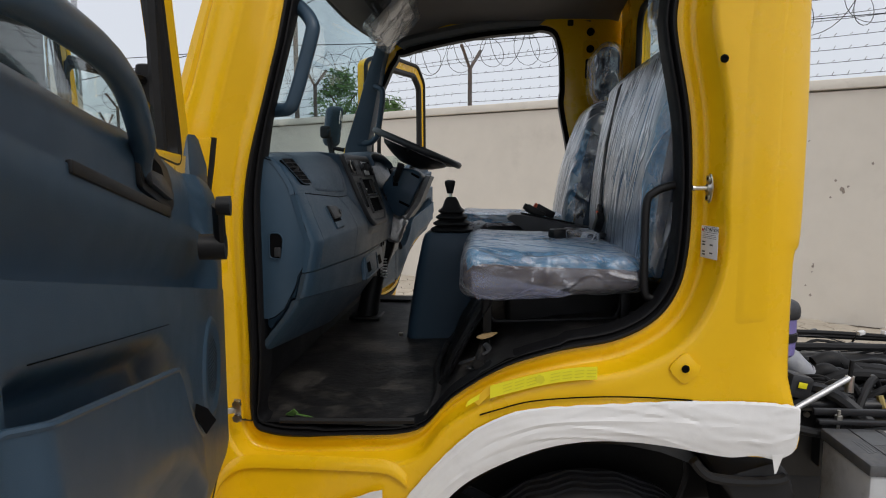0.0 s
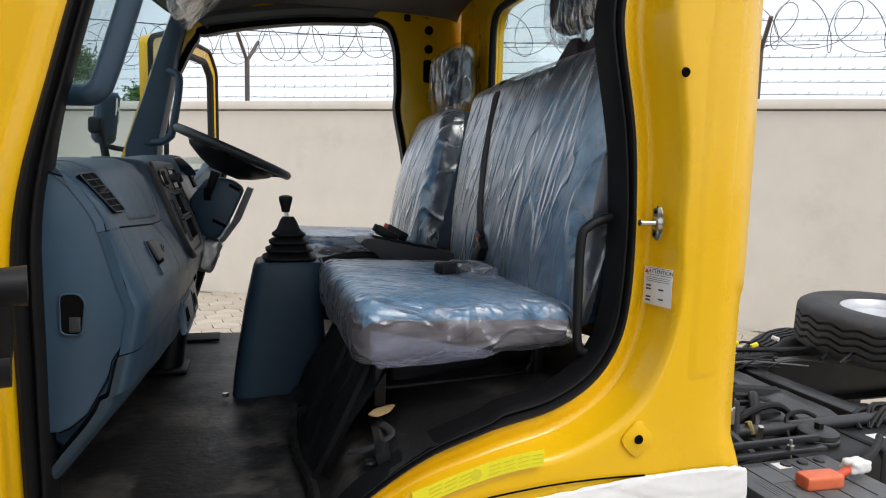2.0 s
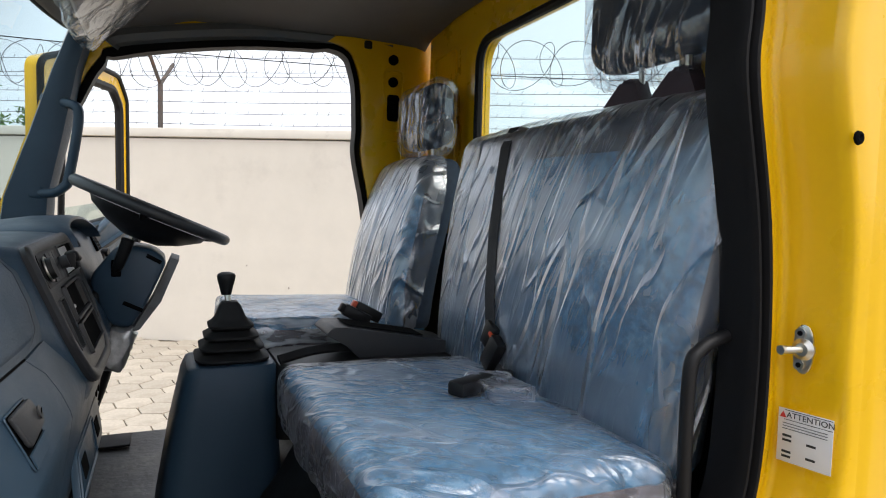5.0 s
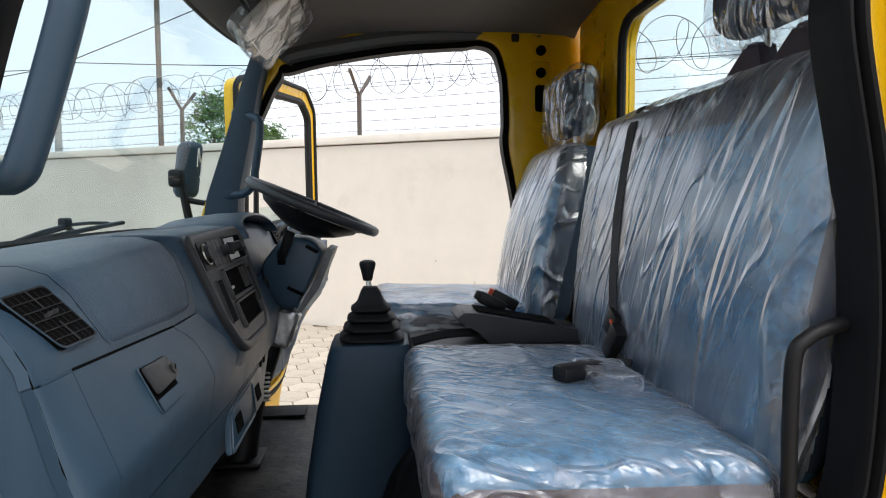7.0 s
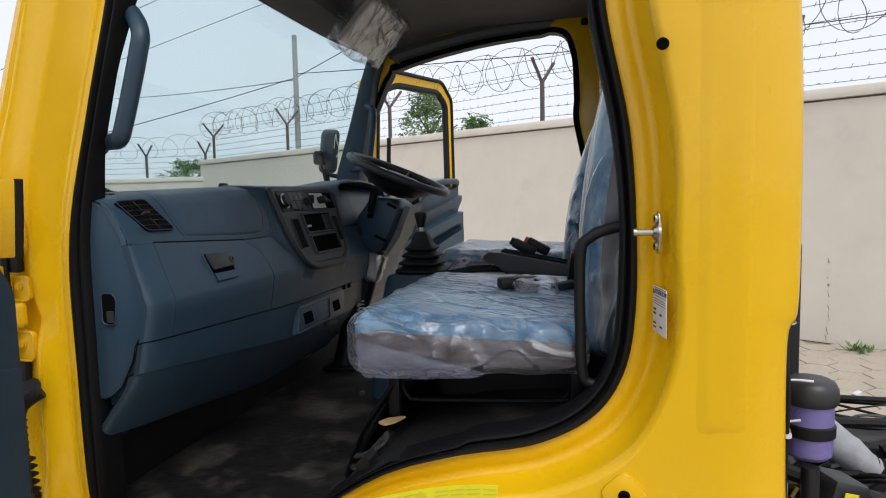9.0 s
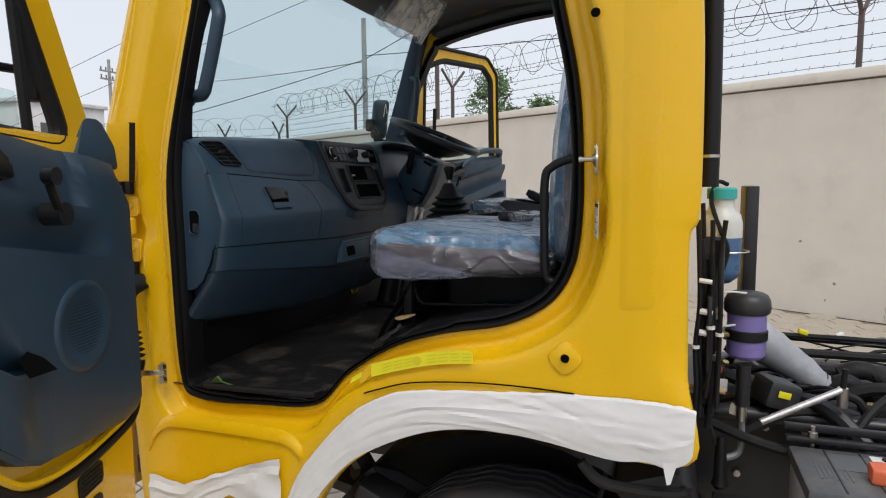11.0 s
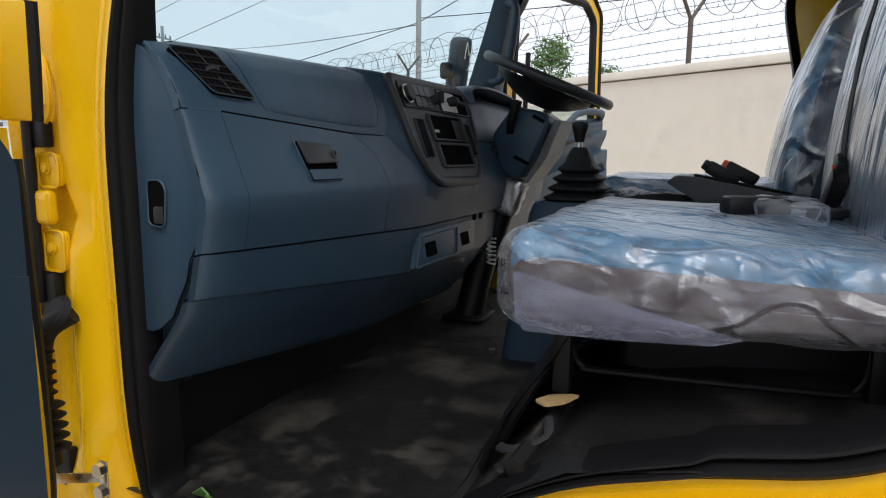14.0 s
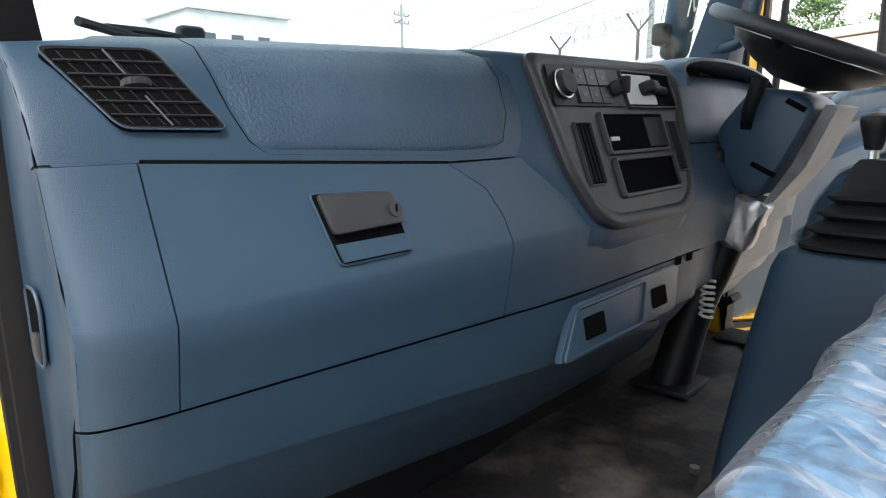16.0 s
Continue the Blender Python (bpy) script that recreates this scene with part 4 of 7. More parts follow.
# hinge side of the near opening
part("door_check", box((.075, .006, .016), (-.570, 1.580, 1.137), .002, m=pose(0, 0, 0, 0, 0, 28)), ZINC, cab, "zinc door check arm")
for dz in (-.018, .018):
    part("check_bolt", hexbolt((-.530, 1.592, 1.138 + dz), (0, -1, 0), .011, .012), ZINC, cab)
part("check_plate", box((.018, .004, .06), (-.530, 1.592, 1.138), .002), ZINC, cab)
def hinge_eye(z, h, x0=-.650, x1=-.607):
    """A folded hinge leaf with its raised rim and a bolt."""
    ring = rounded([(x0, 1.612, z - h / 2), (x1, 1.612, z - h / 2), (x1, 1.612, z + h / 2), (x0, 1.612, z + h / 2)], .010, 3)
    leaf = part("hinge_leaf", slab(ring, (0, .012, 0), .003), YELLOW, cab, "yellow painted door hinge")
    part("leaf_rim", tube([p + Vector((0, -.001, 0)) for p in ring], .0026, 6, closed=True), YELLOW, leaf)
    part("hinge_bolt", hexbolt((-.632, 1.612, z + .004), (0, -1, 0), .0070, .006), YELLOW, leaf)
    part("bolt_washer", cyl((-.632, 1.613, z + .004), (-.632, 1.6095, z + .004), .010, 14), YELLOW, leaf)


for z, h in ((1.602, .050), (1.480, .062), (.995, .050), (.905, .050)):
    hinge_eye(z, h)
part("hinge_block", pad((.016, .010, .026), .008, 6, None, pose(-.634, 1.608, 1.547)), YELLOW, cab)
for z0, z1 in ((1.636, 1.676), (1.375, 1.446), (1.02, 1.16), (.82, .875)):
    part("hinge_cover", box((.038, .018, z1 - z0), (-.642, 1.612, (z0 + z1) / 2), .004), BLACKP, cab, "black plastic hinge cover")
part("hinge_pin", cyl((-.652, 1.600, 1.40), (-.652, 1.600, 1.69), .008, 10), BLACKP, cab)
part("hinge_hood", tube(smooth_line([(-.628, 1.611, 1.672), (-.611, 1.609, 1.690), (-.607, 1.608, 1.715), (-.613, 1.609, 1.750), (-.628, 1.611, 1.776)], 6), .005, 6), YELLOW, cab, "rounded pressing above the hinge")
part("sleeve_collar", lathe([(.020, -.006), (.027, 0), (.020, .006)], 16, m=pose(-.600, 1.588, 1.392, 60)), RUBBER, cab)
part("wire_sleeve", tube(smooth_line([(-.585, 1.60, 1.39), (-.615, 1.575, 1.36), (-.618, 1.565, 1.30), (-.61, 1.56, 1.22), (-.60, 1.56, 1.16)], 10), .017, 10), RUBBER, cab, "black corrugated wiring sleeve")
for k in range(12):
    z = 1.365 - k * .016
    part("sleeve_rib", lathe([(.014, -.004), (.0205, 0), (.014, .004)], 12, m=pose(-.6165 + (.002 * k if k > 6 else 0), 1.567, z)), RUBBER, cab)
wing = [Vector(p) for p in ((-.584, 1.506, 1.822), (-.549, 1.548, 1.826), (-.562, 1.556, 1.755), (-.580, 1.565, 1.672), (-.612, 1.522, 1.672))]
part("corner_panel", slab(wing, (-.010, .006, 0), .003), YELLOW, cab, "yellow corner panel ahead of the door pillar")
part("panel_edge_strip", tube([p + Vector((.001, .003, 0)) for p in wing[1:4]], .008, 6, flat=.6), RUBBER, cab, "black rubber edge strip of the corner panel")

# wipers lie at the foot of the windscreen
for y0, y1, foot_at, h in ((2.40, 2.98, 0, .055), (1.80, 2.14, .085, -.060)):
    w = thing("windscreen_wiper", "black wiper resting at the foot of the windscreen", "wiper", group="windscreen wipers")
    z = lambda y, d=0.0: screen((y - 1.665) / 1.77, foot_at + h * (y - y0) / (y1 - y0) + d) + Vector((-.020, 0, .0))
    part("blade", tube([z(y0 + (y1 - y0) * i / 10) for i in range(11)], .0065, 6), BLACKP, w)
    part("bow", tube([z(y0 + (y1 - y0) * q) + Vector((-.008, 0, o)) for q, o in ((.12, .005), (.3, .015), (.5, .020), (.7, .015), (.88, .005))], .005, 6), BLACKP, w)
    part("bow", tube([z(y0 + (y1 - y0) * q) + Vector((-.008, 0, o)) for q, o in ((.22, .003), (.36, .009), (.48, .013))], .004, 6), BLACKP, w)
    m = z(y0 + .5 * (y1 - y0))
    part("pivot", pad((.012, .02, .013), .008, 5, m=Matrix.Translation(m + Vector((-.012, 0, .026)))), BLACKP, w)
    part("arm", tube([m + Vector((-.014, .0, .022)), m + Vector((-.035, .16, -.035)), m + Vector((-.05, .24, -.065))], .008, 6), BLACKP, w)

mirror = thing("door_mirror", "black door mirror with a tall housing on a bracket", "mirror")
M = pose(-.745, 3.505, 2.010, 0, 4, -50)
part("housing", pad((.024, .046, .108), .026, 10, lambda p: p + Vector((0, .10 * p.z, 0)), m=M), BLUE, mirror, "smooth dark blue-grey housing")
part("mirror_glass", slab(rounded([M @ Vector((-.0275, y + .10 * z, z)) for y, z in ((-.040, -.096), (.040, -.096), (.040, .096), (-.040, .096))], .02, 4), (-.001, .0017, 0)), MIRROR, mirror)
part("stem", tube(smooth_line([(-.735, 3.47, 1.80), (-.745, 3.465, 1.86), (-.76, 3.47, 1.95)], 5), .016, 8), BLACKP, mirror)
part("arm", tube(smooth_line([(-.60, 3.46, 1.885), (-.68, 3.48, 1.882), (-.75, 3.47, 1.895)], 5), .011, 8), BLACKP, mirror)
part("clamp", pad((.026, .030, .034), .015, 6, m=pose(-.775, 3.455, 1.975)), BLACKP, mirror)
# White loops shaped to stand for bright scribbles reflected on the mirror.
part("wire_loop", tube(smooth_line([(-.70, 3.46, 2.02), (-.70, 3.49, 2.09), (-.70, 3.505, 2.04), (-.70, 3.52, 2.075), (-.70, 3.51, 2.0), (-.70, 3.485, 1.98)], 6), .0025, 5), LABEL, mirror, "white loops added for the reflection on the mirror")


# ---- the doors ----
def cab_door(far, turn):
    """A cab door on its hinge line: u runs along the door from the hinge, v out of its inner face, z up. The far one is the mirror image."""
    label = "open yellow lorry door with blue-grey inner trim, hinged at the front pillar"
    k = -1 if far else 1
    ob = thing("cab_door", label, "door", at=(-.575 if far else -.540, (2 * YC - 1.535) if far else 1.535, 0), turn=turn, group="cab doors")
    P = lambda u, v, z: Vector((u, k * v, z))

    # outer skin with the lower door, and the window frame
    body = [(.015, .66), (.02, 1.10), (.01, 1.30), (.015, 1.62), (.045, 1.70), (.105, 1.775), (1.10, 1.80), (1.115, 1.45), (1.06, 1.36), (.72, 1.22), (.56, 1.06), (.48, .92), (.44, .66)]
    ring = rounded([(u, 0, z) for u, z in body], .03, 3)
    part("outer_skin", slab([P(p.x, -.085, p.z) for p in ring], P(0, .050, 0), .012), YELLOW, ob, "yellow painted steel door skin")
    win_in = rounded([(.185, 0, 1.755), (1.06, 0, 1.815), (1.045, 0, 2.36), (.93, 0, 2.43), (.56, 0, 2.40), (.43, 0, 2.33)], .035 if far else .07, 5)
    win_out = rounded([(.09, 0, 1.74), (1.115, 0, 1.80), (1.10, 0, 2.40), (.96, 0, 2.495), (.53, 0, 2.465), (.37, 0, 2.385)], .035 if far else .07, 5)
    if far:
        win_in = [Vector((p.x - .30 * max(0, (.75 - p.x) / .4) * max(0, (p.z - 1.75) / .65), 0, p.z)) for p in win_in]
        win_out = [Vector((p.x - .30 * max(0, (.75 - p.x) / .4) * max(0, (p.z - 1.75) / .65), 0, p.z)) for p in win_out]
    rings = [[P(p.x, v, p.z) for p in line] for line, v in ((win_in, -.075), (win_out, -.085), (win_out, -.035), (win_in, -.045))]
    part("window_frame", loft(rings, loop=True), YELLOW, ob)
    part("frame_seal", tube([P(p.x, -.035 if far else -.080, p.z) for p in win_out], .012 if far else .008, 8, closed=True), RUBBER, ob)
    part("glass_channel", tube([P(p.x, -.054, p.z) for p in win_in], .020, 8, closed=True), RUBBER, ob, "black glass run channel")
    # glass, wound partly down
    quarter = part("quarter_bar", tube([P(.30, -.055, 1.75), P(.325, -.055, 2.10)], .012, 6), RUBBER, ob)

    # inner trim panel: one moulding with a shoulder, a scooped grip, a shelf, the map pocket and the speaker's swelling
    step = lambda x: max(0.0, min(1.0, x)) ** 2 * (3 - 2 * max(0.0, min(1.0, x)))

    def along(x, pts):
        for (x0, y0), (x1, y1) in zip(pts, pts[1:]):
            if x <= x1:
                return y0 + (y1 - y0) * max(0, (x - x0) / (x1 - x0))
        return pts[-1][1]

    left = lambda z: .030 + .055 * step((z - 1.60) / .10)
    foot = lambda u: along(u, ((.03, 1.095), (.06, 1.068), (.094, 1.060), (.413, 1.083), (.477, 1.11), (.527, 1.153), (.62, 1.235), (.75, 1.30), (1.02, 1.36), (1.09, 1.42)))
    lip = lambda u: along(u, ((.40, 1.29), (.47, 1.292), (.51, 1.30), (.555, 1.33), (.60, 1.375), (.655, 1.448), (.675, 1.464), (.706, 1.472), (1.13, 1.559)))
    hollow = lambda u: lip(u) + along(u, ((.40, .004), (.45, .035), (.50, .13), (.53, .145), (.58, .125), (.66, .062), (.70, .055), (1.13, .045)))
    shelf = lambda u: 1.499 + .18 * (u - .204)
    ledge = lambda u: along(u, ((.08, 1.590), (.25, 1.618), (.48, 1.662), (.55, 1.680), (.95, 1.744), (1.17, 1.780)))
    top = lambda u: along(u, ((.08, 1.712), (.16, 1.729), (.395, 1.768), (.62, 1.799), (.72, 1.804), (.89, 1.821), (1.17, 1.850)))

    brim = lambda u: .012 - .006 * step((u - .10) / .12)

    def height(u, z):
        inner, pocket = step((u - .20) / .035), step((u - .40) / .05)
        if z >= ledge(u):
            return brim(u) - .026 * inner * step((z - ledge(u)) / .004)
        if z >= shelf(u):
            q = (z - shelf(u)) / max(ledge(u) - shelf(u), 1e-4)
            return brim(u) - .030 * (1 - step(q * 1.15)) * step((u - .12) / .10)
        v = .014
        if z > lip(u):
            d = max(0, 1 - (z - lip(u)) / max(hollow(u) - lip(u), 1e-4))
            return v - .047 * pocket * step(d * 1.05) * (1 - step((u - 1.085) / .035))
        return v - .047 * pocket * (1 - step((u - 1.085) / .035)) * step((z - foot(u) - .02) / .10)

    def rows(u):
        """Heights at which the moulding is cut, set close about its edges."""
        f, l, h, s, g, t = foot(u), lip(u), hollow(u), shelf(u), ledge(u), top(u)
        out = [f + (l - .005 - f) * i / 16 for i in range(17)] + [l - .0025, l, l + .0004]
        out += [l + (h - l) * i / 7 for i in range(1, 8)] + [h + (s - .0005 - h) * i / 6 for i in range(1, 7)] + [s]
        out += [s + (g - .0005 - s) * i / 14 for i in range(1, 15)] + [g, g + .002, g + .0042] + [g + .0042 + (t - g - .0042) * i / 6 for i in range(1, 7)]
        return out

    us = [.03, .036, .045] + [.06 + .02 * i for i in range(7)] + [.20 + .006 * i for i in range(8)] + [.26 + .02 * i for i in range(7)] + [.40 + .008 * i for i in range(36)] + [.70 + .02 * i for i in range(19)] + [1.08, 1.10, 1.12, 1.14, 1.155, 1.16, 1.165]
    columns = []
    for i, u0 in enumerate(us):
        zs, u = rows(u0), u0
        line = []
        for j in range(len(zs)):
            u = left(zs[j]) + (1.165 - left(zs[j])) * (u0 - .03) / 1.135
            z = rows(u)[j]
            edge = min(1, i / 2, (len(us) - 1 - i) / 2, j / 1.5, (len(zs) - 1 - j) / 1.5)
            line.append(P(u, height(u, z) - .016 * (1 - edge), z))
        columns.append(line)
    behind = [[P(p.x, -.036, p.z) for p in line] for line in columns]
    bm = loft(columns, closed=False)
    join(bm, loft(behind, closed=False))
    outline = lambda g: [r[0] for r in g] + g[-1][1:] + [r[-1] for r in g[::-1]][1:] + g[0][::-1][1:-1]
    join(bm, loft([outline(columns), outline(behind)], cap=False))
    trim = part("trim_panel", bm, BLUE, ob, "blue-grey moulded door trim", sharp=32)
    rings = []
    for i in range(61):
        u = .40 + .755 * i / 60
        swell = step((u - .43) / .09) * (1 - step((u - 1.10) / .04))
        ring = []
        for j in range(15):
            z = lip(u) + (foot(u) + .012 - lip(u)) * (j / 14) ** 1.3
            ring.append(P(u, .0155 + swell * (.022 + .011 * step((lip(u) - z) / .15)) * step((z - foot(u) - .012) / .07), z))
        rings.append(ring + [p + P(0, -.005, 0) for p in reversed(ring)])
    pocket_front = part("pocket_front", loft(rings), BLUE, trim, "moulded front of the map pocket", sharp=40)
    part("pocket_lip", tube([r[0] + P(0, -.002, .001) for r in rings], .0036, 7), BLUE, pocket_front)
    # seal that runs round the lower edge
    part("lower_seal", tube(smooth_line([P(.008, -.03, 1.62), P(.002, -.025, 1.30), P(.005, -.025, 1.12), P(.03, -.022, 1.055), P(.10, -.02, 1.03), P(.30, -.02, 1.005), P(.46, -.02, 1.035), P(.60, -.02, 1.16), P(.76, -.02, 1.27), P(1.04, -.02, 1.37)], 6), .013, 8), RUBBER, ob, "black door seal")
    part("edge_return", tube(smooth_line([P(.022, -.03, 1.66), P(.016, -.018, 1.30), P(.022, -.015, 1.12), P(.05, -.012, 1.078), P(.12, -.012, 1.055), P(.30, -.012, 1.035), P(.43, -.012, 1.050), P(.50, -.012, 1.090), P(.60, -.012, 1.190), P(.75, -.012, 1.280), P(1.04, -.012, 1.368)], 6), .009, 6), YELLOW, ob)
    band = slab([P(.548, .003, ledge(.548) - .010), P(.95, .003, ledge(.95) - .009), P(.95, .003, ledge(.95) + .004), P(.548, .003, ledge(.548) + .006)], P(0, .007, 0), .002)
    part("trim_strip", band, BLACKP, trim, "black trim strip")
    part("panel_seam", tube([P(.62, .0142, 1.518), P(.85, .0142, 1.555), P(1.08, .0142, 1.593)], .0007, 4), SHADE_BLACK, trim)
    # Opening at the pocket's end painted as shade by a near-black plate.
    part("pocket_mouth", slab([P(.400, .0400, 1.286), P(.425, .030, 1.318), P(.450, .0160, 1.337), P(.480, .018, 1.325), P(.472, .034, 1.289)], P(0, .0012, 0)), SHADE_BLACK, trim, "near-black plate for the shaded opening of the pocket")
    part("speaker_ring", lathe([(.108, 0), (.100, .008), (.088, .010), (.080, .006), (.0005, .010)], 40, m=Matrix.Translation(P(.262, .010, 1.346)) @ (pose(0, 0, 0, 90) if far else pose(0, 0, 0, -90))), BLUE, trim, "round speaker grille")
    bm = bmesh.new()
    for i in range(-9, 10):
        for j in range(-9, 10):
            if i * i + j * j < 70:
                lathe([(.0014, 0), (.0014, .0008), (.0003, .0008)], 5, bm=bm, m=Matrix.Translation(P(.262 + i * .0074, .0195 - .000045 * (i * i + j * j), 1.346 + j * .0074)) @ (pose(0, 0, 0, 90) if far else pose(0, 0, 0, -90)))
    grille = part("grille_holes", bm, SHADE_BLACK, trim, "pattern of small speaker holes")
    tagged(grille, kind="stuff")
    # door pull, release handle and winder
    part("pull_handle", tube(smooth_line([P(.588, -.024, 1.745), P(.604, -.018, 1.762), P(.634, -.006, 1.782), P(.690, .002, 1.812), P(.733, .004, 1.838), P(.79, .006, 1.854), P(.86, .008, 1.864), P(.99, .008, 1.869), P(1.08, .0, 1.866), P(1.115, -.02, 1.84)], 6), .0215, 12, flat=.8), BLUE, ob, "curved blue-grey pull handle")
    bez = rounded([(.402, 0, 1.682), (.412, 0, 1.712), (.450, 0, 1.745), (.52, 0, 1.771), (.605, 0, 1.790), (.622, 0, 1.782), (.622, 0, 1.720), (.60, 0, 1.712), (.43, 0, 1.674)], .008, 3)
    bez_part = part("handle_bezel", slab([P(p.x, -.024, p.z) for p in bez], P(0, .011, 0), .004), BLACKP, ob, "black release handle bezel")
    part("release_lever", slab(rounded([P(.455, -.014, 1.692), P(.598, -.014, 1.724), P(.600, -.014, 1.742), P(.53, -.014, 1.735), P(.465, -.014, 1.712)], .006), P(0, .010, 0), .003), CHARCOAL, bez_part)
    part("lever_well", slab(rounded([P(.475, -.0128, 1.722), P(.50, -.0128, 1.748), P(.598, -.0128, 1.775), P(.598, -.0128, 1.748)], .004), P(0, .001, 0)), SHADE_BLACK, bez_part)
    win = part("window_winder", tube(smooth_line([P(.372, .055, 1.607), P(.39, .058, 1.63), P(.415, .06, 1.682)], 5), .015, 8, flat=.6), BLACKP, ob, "black window winder")
    part("winder_boss", cyl(P(.372, .02, 1.605), P(.372, .066, 1.605), .024, 18), BLACKP, win)
    part("winder_knob", cyl(P(.417, .058, 1.682), P(.417, .082, 1.682), .016, 16, .018), BLACKP, win)
    for u, z in ((.212, .955), (.285, .86)):
        w, h = (.095, .028) if z > .9 else (.225, .042)
        bm = slab(rounded([P(u - w / 2, -.034, z - h * .9), P(u + w / 2, -.034, z - h * 1.25), P(u + w / 2, -.034, z + h * .8), P(u - w / 2, -.034, z + h * 1.1)], .015), P(0, .004, 0))
        vent = part("lower_vent", bm, BLACKP, ob, "black slatted vent")
        for s in range(5):
            part("slat", cyl(P(u - w * .4, -.029, z + h * (-.8 + .38 * s)), P(u + w * .4, -.029, z + h * (-.95 + .38 * s)), .002, 5), RUBBER, vent)
    glass = part("window_glass", slab([P(.32, -.056, 1.74), P(1.05, -.056, 1.78), P(1.05, -.056, 1.90), P(.33, -.056, 1.86)], P(0, -.004, 0)), PANE, ob)
    glass.visible_shadow = False
    # corner cover over the hinge side
    part("corner_cover", slab(rounded([P(.045, -.034, 1.70), P(.19, -.046, 1.728), P(.135, -.058, 1.824), P(.095, -.044, 1.824), P(.058, -.032, 1.757)] if not far else [P(.075, -.03, 1.70), P(.215, -.03, 1.745), P(.212, -.03, 1.812), P(.175, -.03, 1.815), P(.12, -.03, 1.765)], .010), P(0, .022, 0), .004), BLUE, ob)
    return ob


near_door = cab_door(False, -90 + 16)
cab_door(True, 90 - 12.5)

near_mirror = thing("door_mirror", "black door mirror on a tubular bracket beside the open door", "mirror")
near_mirror.matrix_basis = near_door.matrix_basis
part("housing", pad((.09, .04, .15), .03, 8, m=pose(.46, -.20, 1.92)), BLACKP, near_mirror)
part("mirror_glass", box((.15, .004, .25), (.46, -.158, 1.92), .002), MIRROR, near_mirror)
part("bracket", tube([(.20, -.07, 1.915), (.46, -.17, 1.92)], .010, 8), BLACKP, near_mirror)
part("bracket", pad((.022, .022, .05), .012, 5, m=pose(.235, -.085, 1.90)), BLACKP, near_mirror)
part("bracket", tube([(.40, -.08, 2.32), (.47, -.19, 2.06)], .009, 8), BLACKP, near_mirror)


# ---- dashboard ----
dash = thing("dashboard", "blue-grey moulded plastic dashboard with vents, glovebox and centre stack", "dashboard")
UPPER = [(-.80, 1.72), (-.74, 1.772), (-.66, 1.804), (-.56, 1.817), (-.47, 1.817), (-.436, 1.806), (-.412, 1.778), (-.392, 1.738), (-.379, 1.708), (-.3745, 1.6915)]
LID = [(-.3725, 1.6895), (-.356, 1.647), (-.339, 1.603), (-.3278, 1.574), (-.3250, 1.564), (-.3295, 1.537), (-.338, 1.4925)]
LOWER = [(-.340, 1.4895), (-.346, 1.462), (-.353, 1.432), (-.3555, 1.425), (-.3665, 1.420), (-.374, 1.402), (-.390, 1.378), (-.425, 1.335), (-.452, 1.298), (-.466, 1.280), (-.490, 1.270), (-.54, 1.268)]


def back(y, z=1.5):
    """How far the dashboard's face turns away at its ends; the corner is tighter under the top cover."""
    e = min(1, max(0, (1.694 - y) / .060))
    g = max(0, (y - 3.40) / .033)
    tight = 1 - .75 * max(0, min(1, (z - 1.60) / .10))
    return .017 * tight * (1 - math.sqrt(1 - .985 * e * e)) + (.0015 if y < 1.6335 else 0) + .030 * min(1, g) ** 2.2


def dip(y, z):
    """The seam above the glovebox falls a little towards the middle, and the panel below it deepens."""
    z0 = z - .020 * max(0, min(1, (y - 1.70) / .36)) * max(0, 1 - abs(z - 1.689) / .08)
    z0 -= .023 * max(0, (2.25 - y) / .61) ** 1.2 * max(0, min(1, (z - 1.715) / .085))
    fall = max(0, min(1, (1.565 - z) / .075)) * .045 + max(0, min(1, (1.49 - z) / .065)) * .065
    return z0 - fall * max(0, min(.62, y - 1.66))


def strip(profile, ys, lift=0.0, thick=.012):
    rings = []
    for y in ys:
        outer = [(x - back(y, z) + lift, y if x > -.47 else max(y, 1.712), dip(y, z)) for x, z in profile]
        rings.append(outer + [(x - thick, yy, z - thick * .3) for x, yy, z in reversed(outer)])
    return loft(rings)


def steps(a, b, n):
    return [a + (b - a) * i / n for i in range(n + 1)]


ends = [1.632, 1.634, 1.636, 1.640, 1.646, 1.654, 1.664, 1.678, 1.692]
core = [(x - .006, z) for x, z in UPPER] + [(x - .014, z) for x, z in LID] + [(x - .014, z) for x, z in LOWER] + [(-.66, 1.25), (-.80, 1.5)]
part("carcass", loft([[(x - back(y, z) - .012, max(y, 1.712) if x < -.455 else y, dip(y, z) if z > 1.26 else z) for x, z in core] for y in (1.642, 1.652, 1.670, 1.72, 1.9, 2.1, 2.3, 2.5, 3.42, 3.455)]), BLUE, dash)
part("top_cover", strip(UPPER, ends + steps(1.70, 3.46, 30)), BLUE, dash)
part("end_panel", strip(LID, ends + [1.7005]), BLUE, dash)
right_edge = {0: 2.058, 1: 2.108, 2: 2.122, 3: 2.126, 4: 2.126, 5: 2.125, 6: 2.123}


def shaped(y_from, y_to, n, thick=.012):
    """A piece of the dashboard's face whose ends follow the lid's slanting edge."""
    rings = []
    for i in range(n + 1):
        outer = []
        for j, (x, z) in enumerate(LID):
            y0, y1 = y_from(j), y_to(j)
            y = y0 + (y1 - y0) * i / n
            outer.append((x - back(y, z), y, dip(y, z)))
        rings.append(outer + [(x - thick, yy, z - thick * .3) for x, yy, z in reversed(outer)])
    return loft(rings)


